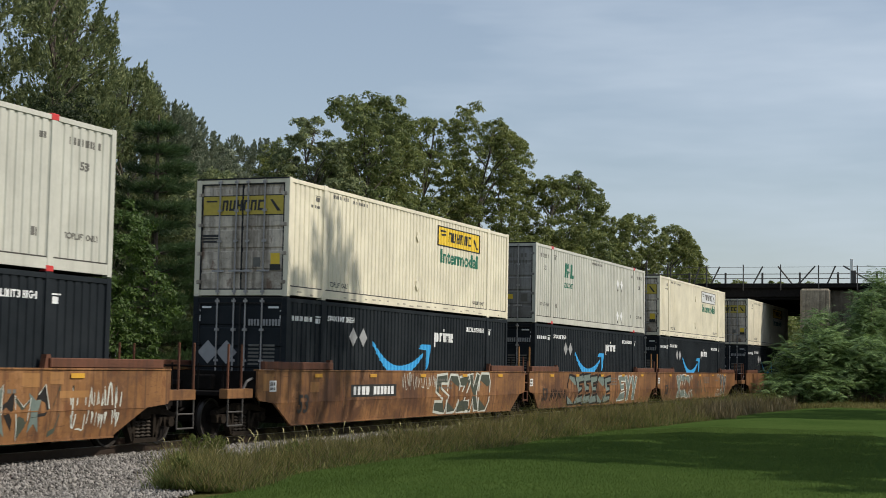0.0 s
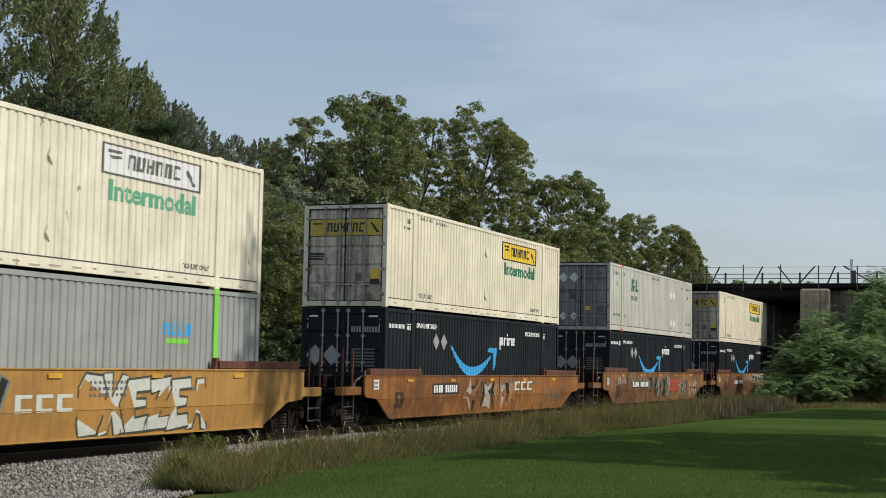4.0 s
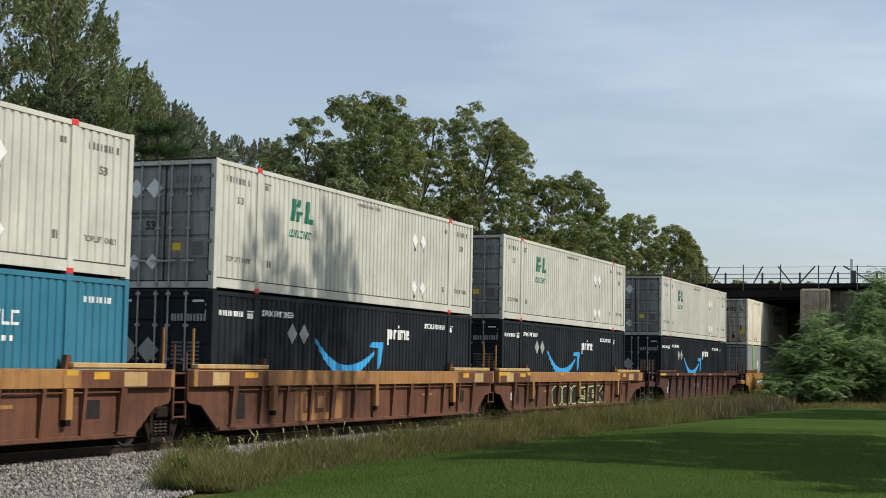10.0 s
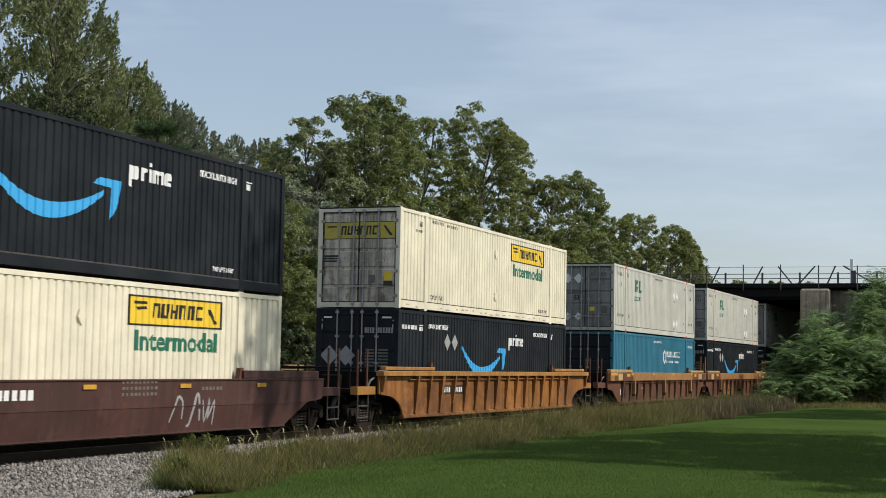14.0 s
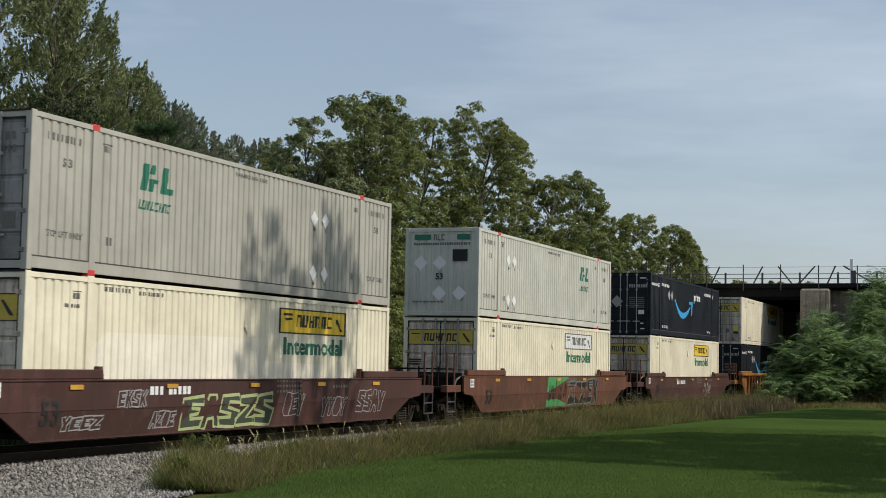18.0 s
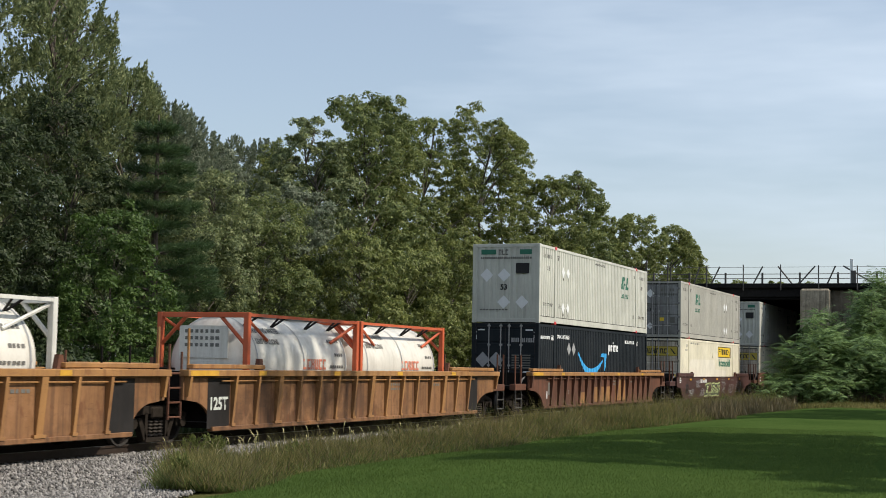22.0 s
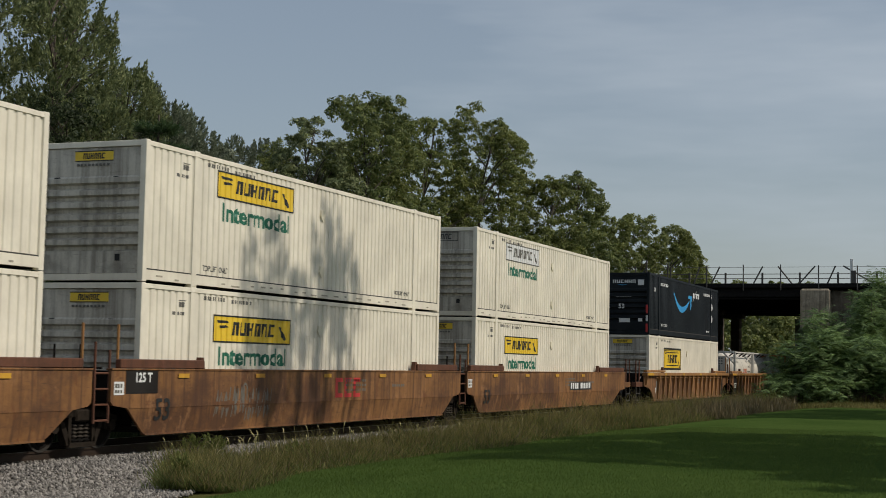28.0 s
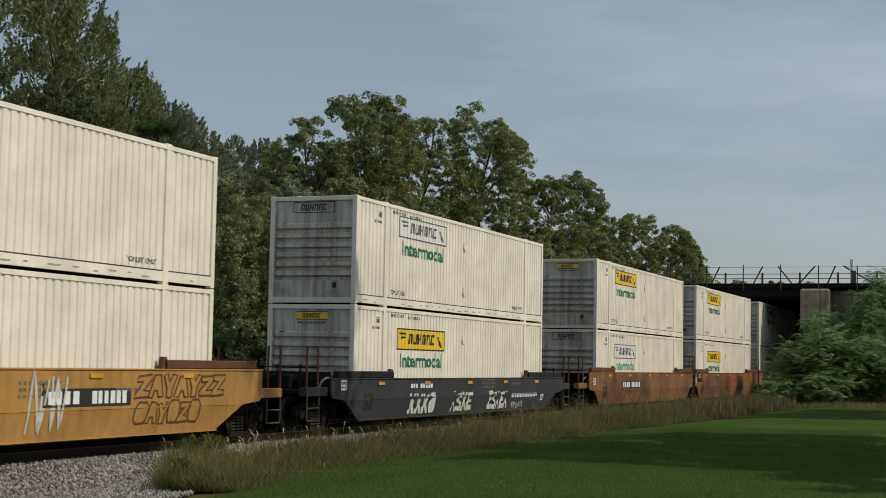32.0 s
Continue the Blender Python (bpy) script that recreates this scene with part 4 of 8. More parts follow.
# ---------------------------------------------------------------- tank containers
def tank_container(frame_mat, tone):
    """A 6.06 m tank in an open frame, its origin at the rear end's base."""
    Lt, Wt, Ht = 6.06, 2.44, 2.46
    c = thing("tank_container", f"white liquid tank in {tone} steel frame", "tank container", "tank containers on the train")
    R, cz = 1.13, 1.28
    def shell():
        bm = bmesh.new()
        prof = [(0.10, 0.0), (0.12, 0.45), (0.2, 0.8), (0.34, 1.02), (0.55, R), (Lt - 0.55, R), (Lt - 0.34, 1.02), (Lt - 0.2, 0.8), (Lt - 0.12, 0.45), (Lt - 0.10, 0.0)]
        n = 32
        rings = []
        for x, r in prof:
            rings.append([bm.verts.new((x, r * math.cos(2 * math.pi * i / n), cz + r * math.sin(2 * math.pi * i / n))) for i in range(n)] if r else [bm.verts.new((x, 0, cz))])
        for a, b in zip(rings, rings[1:]):
            for i in range(n):
                j = (i + 1) % n
                if len(a) == 1:
                    f = (a[0], b[j], b[i])
                elif len(b) == 1:
                    f = (a[i], a[j], b[0])
                else:
                    f = (a[i], a[j], b[j], b[i])
                bm.faces.new(f)
        bmesh.ops.recalc_face_normals(bm, faces=bm.faces[:])
        for f in bm.faces:
            f.smooth = True
        return bm
    part("tank_shell", shared("tank_shell", TANK, shell), TANK, c)
    def band(x):
        bm = bmesh.new()
        n, r = 32, R + 0.012
        for i in range(n):
            a0, a1 = 2 * math.pi * i / n, 2 * math.pi * (i + 1) / n
            bm.faces.new([bm.verts.new(p) for p in ((x, r * math.cos(a0), cz + r * math.sin(a0)), (x + 0.05, r * math.cos(a0), cz + r * math.sin(a0)), (x + 0.05, r * math.cos(a1), cz + r * math.sin(a1)), (x, r * math.cos(a1), cz + r * math.sin(a1)))])
        return bm
    for x in (0.62, 3.0, 5.4):
        part("seam_band", shared(f"seam_band{x}", DECAL_GREY, lambda x=x: band(x)), DECAL_GREY, c)
    for i, x in enumerate((0.0, Lt)):
        x0, x1 = (0.0, 0.14) if i == 0 else (Lt - 0.14, Lt)
        for s in (-1, 1):
            ys = sorted((s * Wt / 2, s * (Wt / 2 - 0.13)))
            part("frame_post", shared(f"tank_post{i}{s}", frame_mat, lambda x0=x0, x1=x1, ys=ys: a_box(x0, x1, *ys, 0, Ht, 0.01)), frame_mat, c)
            def brace(x0=x0, s=s, i=i):
                bm = bmesh.new()
                xi = 0.07 if i == 0 else Lt - 0.07
                tube(bm, (xi, s * 1.12, Ht - 0.75), (xi, s * 0.45, Ht - 0.08), 0.045, n=6)
                tube(bm, (xi, s * 1.12, Ht - 0.12), (xi + (1.25 if i == 0 else -1.25), s * 1.0, Ht - 0.62), 0.04, n=6)
                return bm
            part("frame_brace", shared(f"tank_brace{i}{s}", frame_mat, brace), frame_mat, c)
        for z0, z1, nm in ((0.0, 0.14, "lower_beam"), (Ht - 0.12, Ht, "upper_beam")):
            part(nm, shared(f"tank_{nm}{i}", frame_mat, lambda x0=x0, x1=x1, z0=z0, z1=z1: a_box(x0 + 0.01, x1 - 0.01, -Wt / 2 + 0.13, Wt / 2 - 0.13, z0, z1, 0.008)), frame_mat, c)
    for s in (-1, 1):
        for z, nm in ((Ht - 0.09, "top_rail"), (0.02, "base_rail")):
            ys = sorted((s * (Wt / 2 - 0.01), s * (Wt / 2 - 0.09)))
            part(nm, shared(f"tank_{nm}{s}", frame_mat, lambda ys=ys, z=z: a_box(0.14, Lt - 0.14, *ys, z, z + 0.07)), frame_mat, c)
    def walkway():
        bm = bmesh.new()
        for k in range(3):
            box(bm, 0.4, Lt - 0.4, -0.28 + 0.2 * k, -0.13 + 0.2 * k, Ht - 0.03, Ht + 0.01)
        for x in (1.0, 2.4, 3.8, 5.1):
            box(bm, x, x + 0.06, -0.9, 0.4, Ht - 0.07, Ht - 0.03)
        return bm
    def stays():
        bm = bmesh.new()
        for x in (0.75, 2.1, 3.9, 5.2):
            for d in (-0.16, 0.16):
                tube(bm, (x + d, -0.98, Ht - 0.06), (x, -0.62, Ht - 0.34), 0.028, n=5)
        return bm
    part("walkway_stay", shared("tank_stays", WORN_BLACK, stays), WORN_BLACK, c, "dark steel walkway stays")
    part("walkway", shared("tank_walkway", TANK_DARK, walkway), TANK_DARK, c)
    def hatch():
        bm = bmesh.new()
        for x in (2.0, 3.6):
            tube(bm, (x, 0.35, Ht - 0.12), (x, 0.35, Ht + 0.02), 0.26, n=14)
        return bm
    part("hatch", shared("tank_hatch", TANK_DARK, hatch), TANK_DARK, c)
    # lettering that bends with the shell
    def wrap(me_polys, words=None):
        bm = bmesh.new()
        if words:
            bm.from_mesh(text_mesh(*words[:3]))
            for v in bm.verts:
                v.co = (words[3] + v.co.x, 0, words[4] + v.co.y)
        else:
            for p in me_polys:
                bm.faces.new([bm.verts.new((a, 0, b)) for a, b in p])
        for z in [0.3 + 0.1 * k for k in range(20)]:
            bmesh.ops.bisect_plane(bm, geom=bm.verts[:] + bm.edges[:] + bm.faces[:], plane_co=(0, 0, z), plane_no=(0, 0, 1))
        for v in bm.verts:
            h = v.co.z - cz
            v.co.y = -math.sqrt(max(0.01, (R + 0.008) ** 2 - h * h))
        return bm
    for k, w in enumerate((("DRINKING WATER", 0.17, DECAL_GREY_DARK, 0.75, 1.98), ("5500 GALLONS", 0.17, DECAL_GREY_DARK, 0.75, 1.72))):
        part("lettering", shared(f"tank_words{k}", DECAL_GREY_DARK, lambda w=w: wrap(None, w)), DECAL_GREY_DARK, c)
    for i, p in enumerate(letter_blocks(3.0, 4.3, 1.16, 1.42, 6, 0, 6)):
        part("word_stroke", shared(f"tank_mark{i}", TANK_MARK, lambda p=p: wrap([p])), TANK_MARK, c)
    part("data_block", shared("tank_bars", DECAL_GREY_DARK, lambda: wrap(bar_row(4.6, 5.3, 1.85, 1.93, 5) + bar_row(4.8, 5.3, 1.5, 1.58, 4) + bar_row(4.5, 5.3, 1.2, 1.27, 6) + bar_row(4.7, 5.3, 0.98, 1.05, 4))), DECAL_GREY_DARK, c)
    def end_marks():
        bm = bmesh.new()
        for z in (1.95, 1.8, 1.65):
            for p in bar_row(-0.5, 0.45, z, z + 0.08, 7, 0.4, 3):
                bm.faces.new([bm.verts.new((0.085 if abs(a) < 0.6 else 0.1, -a, b)) for a, b in p])
        return bm
    part("end_plate", shared("tank_end_plate", TANK, lambda: a_box(0.085, 0.1, -0.65, 0.65, 1.4, 2.15)), TANK, c)
    part("end_block", shared("tank_end_bars", DECAL_GREY_DARK, lambda: join_flat([q for z in (1.98, 1.82, 1.66) for q in bar_row(-0.5, 0.45, z, z + 0.08, 7, 0.4, 3)], 0.08)), DECAL_GREY_DARK, c)
    return c


# ---------------------------------------------------------------- well cars
WY = 1.52
TILT = 0.14      # how much a smooth side's lower half leans in


def graffiti_polys(x0, x1, z0, z1, seed, n=None, fat=0.11):
    """Loose sprayed letters: for each the two edges of one bent ribbon."""
    rnd = random.Random(seed)
    n = n or max(2, round((x1 - x0) / (0.75 * (z1 - z0))))
    out = []
    step = (x1 - x0) / n
    for i in range(n):
        cx, up = x0 + (i + 0.5) * step, rnd.random() < 0.5
        pts = []
        m = rnd.choice((4, 5, 6))
        for k in range(m):
            fx = -0.42 + 0.84 * k / (m - 1) + rnd.uniform(-0.16, 0.16)
            fz = rnd.uniform(0.78, 1.0) if up else rnd.uniform(0.0, 0.25)
            up = not up if rnd.random() < 0.85 else up
            pts.append(Vector((cx + fx * step, z0 + fz * (z1 - z0))))
        smooth_pts = []
        for k in range(m - 1):
            a, b = pts[max(0, k - 1)], pts[min(m - 1, k + 2)]
            for f in (0.0, 0.33, 0.67):
                p, q = pts[k], pts[k + 1]
                t0, t1 = (q - a) * 0.35, (b - p) * 0.35
                smooth_pts.append(p * (1 + 2 * f) * (1 - f) ** 2 + t0 * f * (1 - f) ** 2 + q * f * f * (3 - 2 * f) + t1 * f * f * (f - 1))
        smooth_pts.append(pts[-1])
        w0 = fat * rnd.uniform(0.7, 1.2) / 2
        ribbon = []
        for k, p in enumerate(smooth_pts):
            d = (smooth_pts[min(k + 1, len(smooth_pts) - 1)] - smooth_pts[max(k - 1, 0)]).normalized()
            w = w0 * (0.55 + 0.45 * math.sin(math.pi * (k + 0.5) / len(smooth_pts)))
            ribbon.append(((p.x - d.y * w, p.y + d.x * w), (p.x + d.y * w, p.y - d.x * w)))
        out.append(ribbon)
    return out


def side_marks(c, name, material, polys, y=-WY - 0.004, label=""):
    """Paint on a well car's near side. Ribbons become a part each; small rows of bars stay one part."""
    tiny = name in ("data_block", "car_number", "notice_block", "stencil_block", "word_block", "reflector")
    sets = [polys] if tiny else [[p] for p in polys]
    for n, group in enumerate(sets):
        bm = bmesh.new()
        for k, p in enumerate(group):
            yy = y - 0.0005 * (n % 7)
            lean = lambda z: yy + (max(0.0, 0.72 - z) * TILT if c.get("smooth") else 0.0)
            if isinstance(p[0][0], tuple):
                pairs = [(bm.verts.new((a[0], lean(a[1]), a[1])), bm.verts.new((b[0], lean(b[1]), b[1]))) for a, b in p]
                for (a, b), (d, e) in zip(pairs, pairs[1:]):
                    bm.faces.new((a, b, e, d))
            else:
                bm.faces.new([bm.verts.new((a, lean(b), b)) for a, b in p])
        bm.normal_update()
        for f in bm.faces:
            if f.normal.y > 0:
                f.normal_flip()
        part(name, bm, material, c, label if n == 0 else "")


def block_tag(c, x0, x1, z0, z1, n, fill, line, seed, w=0.05, y=-WY - 0.004, label=""):
    """Fat sprayed letters, each a filled body with an outline round it."""
    rnd = random.Random(seed)
    step = (x1 - x0) / n
    for i in range(n):
        a, b = x0 + i * step - 0.06 * step, x0 + (i + 1) * step + 0.04 * step
        top = z1 - rnd.uniform(0, 0.12) * (z1 - z0)
        form = rnd.choice("aeksyoz")
        P = lambda u, v: (a + (b - a) * u + 0.08 * (v - 0.5), z0 + (top - z0) * v)
        shape = {"a": [(0, 0), (.3, 0), (.4, .3), (.62, .3), (.7, 0), (1, 0), (.68, 1), (.32, 1)],
                 "e": [(0, 0), (1, .05), (.95, .32), (.4, .3), (.4, .42), (.8, .45), (.8, .62), (.4, .62), (.4, .74), (1, .76), (.95, 1), (0, .95)],
                 "k": [(0, 0), (.34, 0), (.36, .34), (.66, 0), (1, .05), (.62, .5), (.98, .95), (.66, 1), (.36, .64), (.34, 1), (0, 1)],
                 "s": [(0, .05), (.9, 0), (1, .45), (.42, .62), (.42, .74), (.95, .72), (.9, 1), (.1, .96), (0, .52), (.6, .38), (.58, .27), (0, .3)],
                 "y": [(.3, 0), (.66, 0), (.68, .4), (1, .95), (.68, 1), (.5, .66), (.32, 1), (0, .95), (.3, .42)],
                 "o": [(.2, 0), (.8, 0), (1, .25), (1, .75), (.8, 1), (.2, 1), (0, .75), (0, .25)],
                 "z": [(0, 0), (1, .04), (.96, .3), (.5, .28), (1, .8), (.95, 1), (.05, .96), (.08, .7), (.5, .72), (0, .22)]}[form]
        pts = [P(u + rnd.uniform(-.05, .05), v + rnd.uniform(-.03, .03)) for u, v in shape]
        side_marks(c, "graffiti_letter", fill, [pts], y - 0.0008 * i, label if i == 0 else "")
        ring = []
        m = len(pts)
        for k in range(m + 1):
            p, q, r = (Vector(pts[(k + d) % m]) for d in (-1, 0, 1))
            d = (r - p).normalized()
            ring.append(((q.x - d.y * w / 2, q.y + d.x * w / 2), (q.x + d.y * w / 2, q.y - d.x * w / 2)))
        side_marks(c, "graffiti_outline", line, [ring], y - 0.006 - 0.0008 * i)


def wheel_set():
    """Two wheels on an axle across the track, centred on the origin."""
    bm = bmesh.new()
    for s in (-1, 1):
        tube(bm, (0, s * 0.68, 0), (0, s * 0.71, 0), 0.485, n=28)
        tube(bm, (0, s * 0.71, 0), (0, s * 0.78, 0), 0.455, n=28)
        tube(bm, (0, s * 0.78, 0), (0, s * 0.84, 0), 0.14, n=12)
        for k in range(5):
            a = 2 * math.pi * k / 5
            tube(bm, (0.28 * math.cos(a), s * 0.775, 0.28 * math.sin(a)), (0.28 * math.cos(a), s * 0.79, 0.28 * math.sin(a)), 0.05, n=8)
    tube(bm, (0, -1.05, 0), (0, 1.05, 0), 0.085, n=10)
    # the worn outer ring of each wheel, coloured paler for its glint
    for s in (-1, 1):
        ring = [[bm.verts.new((r * math.cos(2 * math.pi * k / 28), s * y, r * math.sin(2 * math.pi * k / 28))) for k in range(28)] for r, y in ((0.41, 0.778), (0.42, 0.812), (0.459, 0.812), (0.459, 0.715))]
        for a, b in zip(ring, ring[1:]):
            for k in range(28):
                bm.faces.new((a[k], a[(k + 1) % 28], b[(k + 1) % 28], b[k])).material_index = 1
    bmesh.ops.recalc_face_normals(bm, faces=bm.faces[:])
    return bm


def side_frame(s):
    """Cast side frame: arched top member, dropped bottom member, columns beside the springs."""
    y0, y1 = sorted((s * 0.93, s * 1.07))
    bm = bmesh.new()
    prism(bm, [(-1.16, 0.50), (-0.80, 0.56), (-0.42, 0.60), (0.42, 0.60), (0.80, 0.56), (1.16, 0.50), (1.16, 0.60), (0.82, 0.68), (0.4, 0.76), (-0.4, 0.76), (-0.82, 0.68), (-1.16, 0.60)], y0, y1)
    for d in (-1, 1):
        poly = [(d * 0.70, 0.52), (d * 0.56, 0.52), (d * 0.36, 0.14), (d * 0.46, 0.06)]
        prism(bm, poly if d > 0 else poly[::-1], y0, y1)
        prism(bm, [(d * 0.38 - 0.05, 0.10), (d * 0.38 + 0.05, 0.10), (d * 0.38 + 0.05, 0.62), (d * 0.38 - 0.05, 0.62)], y0, y1)
        prism(bm, [(d * 0.92 - 0.17, 0.34), (d * 0.92 + 0.17, 0.34), (d * 0.92 + 0.20, 0.52), (d * 0.92 - 0.20, 0.52)], y0, y1)
        tube(bm, (d * 0.92, s * 1.05, 0.42), (d * 0.92, s * 1.14, 0.42), 0.11, n=10)
    prism(bm, [(-0.44, 0.03), (0.44, 0.03), (0.40, 0.12), (-0.40, 0.12)], sorted((s * 0.90, s * 1.10))[0], sorted((s * 0.90, s * 1.10))[1])
    return bm


def coil_spring(x, y):
    """A stout coil spring, turned as one body with deep grooves."""
    bm = bmesh.new()
    prof = [(0.088 if k % 2 else 0.055, 0.12 + 0.035 * k) for k in range(11)]
    rows = [[bm.verts.new((x + r * math.cos(a * math.pi / 4), y + r * math.sin(a * math.pi / 4), z)) for a in range(8)] for r, z in prof]
    for u, v in zip(rows, rows[1:]):
        for a in range(8):
            bm.faces.new((u[a], u[(a + 1) % 8], v[(a + 1) % 8], v[a]))
    return bm


WHEELSETS = []


def truck(c, u):
    """A two-axle bogie centred at u."""
    t = part("truck", shared("truck_bolster", TRUCK, lambda: a_box(-0.22, 0.22, -1.1, 1.1, 0.5, 0.74, 0.03)), TRUCK, c, "", Matrix.Translation((u, 0, -0.04)))
    for s in (-1, 1):
        part("side_frame", shared(f"truck_side{s}", TRUCK, lambda s=s: side_frame(s)), TRUCK, t)
        for k in (-0.2, 0.0, 0.2):
            part("spring", shared(f"spring{s}{k}", SPRING, lambda s=s, k=k: coil_spring(k, s * 1.0)), SPRING, t)
    for x in (-0.92, 0.92):
        w = part("wheel_set", shared("wheel_set", WHEEL, wheel_set), WHEEL, t, "", Matrix.Translation((x, 0, 0.415)))
        WHEELSETS.append((w, c, x))
        if len(w.data.materials) < 2:
            w.data.materials.append(RIM)


def end_platform(c, at, d, mat):
    """End deck, draft gear, railings and brake rods beyond the well; d = -1 rear, +1 front."""
    X = lambda k: at + d * k
    bx = lambda a, b: sorted((X(a), X(b)))
    part("draft_sill", a_box(*bx(0.0, 3.05), -0.3, 0.3, 0.62, 0.95, 0.02), UNDER, c)
    part("coupler", coupler_mesh(X(3.05), d), UNDER, c)
    part("end_deck", a_box(*bx(1.3, 2.95), -1.35, 1.35, 0.9, 1.0, 0.01), UNDER, c)
    for s in (-1, 1):
        ys = sorted((s * 1.46, s * 1.24))
        part("step_bracket", a_box(*bx(1.85, 3.0), *ys, 0.84, 1.06, 0.012), BROWN_W if mat is CHORD_Y else mat, c)
        for k in (2.35, 2.95):
            part("grab_post", a_tube((X(k), s * 1.42, 1.02), (X(k), s * 1.42, 2.05), 0.028, None, 6), BROWN_W, c)
        bm = bmesh.new()
        for z in (0.25, 0.55):
            tube(bm, (X(2.3), s * 1.44, z), (X(2.95), s * 1.44, z), 0.02, n=6)
        for k in (2.3, 2.95):
            tube(bm, (X(k), s * 1.44, 0.24), (X(k), s * 1.44, 0.9), 0.02, n=6)
        part("sill_step", bm, STEP, c)
    bm = bmesh.new()
    for y in (-0.75, -0.1, 0.6):
        tube(bm, (X(2.0), y, 0.98), (X(2.0), y, 1.62), 0.025, n=6)
    tube(bm, (X(2.0), -1.3, 1.55), (X(2.0), 1.3, 1.55), 0.022, n=6)
    part("end_railing", bm, UNDER, c)
    bm = bmesh.new()
    a, b = bx(1.22, 1.3)
    box(bm, a, b, -1.25, 1.25, 0.98, 1.44)
    for z in (1.08, 1.2, 1.32):
        box(bm, a - 0.02, b + 0.02, -1.22, 1.22, z, z + 0.03)
    part("crossover_panel", bm, WORN_BLACK, c, "black louvred crossover panel")
    bm = bmesh.new()
    p = [(X(2.05), -1.3, 1.02), (X(1.95), -1.34, 1.22), (X(1.7), -1.36, 1.3), (X(1.45), -1.38, 1.24)]
    for u, v in zip(p, p[1:]):
        tube(bm, u, v, 0.03, n=6)
    part("air_hose", bm, HOSE, c, "pale dusty air hose")
    part("brake_valve", a_box(*bx(1.4, 1.9), -0.4, 0.15, 1.0, 1.36, 0.03), UNDER, c)
    part("brake_cylinder", a_tube((X(1.65), 0.5, 1.13), (X(1.65), 1.0, 1.13), 0.13, n=10), UNDER, c)
    part("air_tank", a_tube((X(0.3), -0.75, 1.08), (X(1.25), -0.75, 1.08), 0.16, n=12), UNDER, c)


def coupler_mesh(x, d):
    bm = bmesh.new()
    a, b = sorted((x - d * 0.2, x + d * 0.55))
    box(bm, a, b, -0.1, 0.1, 0.66, 0.9)
    a, b = sorted((x + d * 0.25, x + d * 0.58))
    box(bm, a, b, -0.2, 0.12, 0.60, 0.96)
    for k in (-0.35, 0.4):
        tube(bm, (x - d * 0.1, k, 0.62), (x + d * 0.45, k * 0.6, 0.38), 0.03, n=6)
    return bm


def half_rib_mesh(x, z0, z1, w=0.085, foot=True, deep=0.17, toe=0.05):
    """An upright stake, deep under the chord and shallow at its foot."""
    bm = bmesh.new()
    prof = [(-WY + 0.004, z0), (-WY - toe, z0), (-WY - toe, z0 + 0.05), (-WY - deep, z1), (-WY + 0.004, z1)]
    rows = [[bm.verts.new((x + k * w / 2, y, z)) for y, z in prof] for k in (-1, 1)]
    n = len(prof)
    for i in range(n):
        bm.faces.new((rows[0][i], rows[0][(i + 1) % n], rows[1][(i + 1) % n], rows[1][i]))
    bm.faces.new(rows[0])
    bm.faces.new(rows[1][::-1])
    if foot:
        box(bm, x - w * 0.9, x + w * 0.9, -WY - toe - 0.02, -WY + 0.003, z0 - 0.03, z0 + 0.03)
    bmesh.ops.recalc_face_normals(bm, faces=bm.faces[:])
    return bm


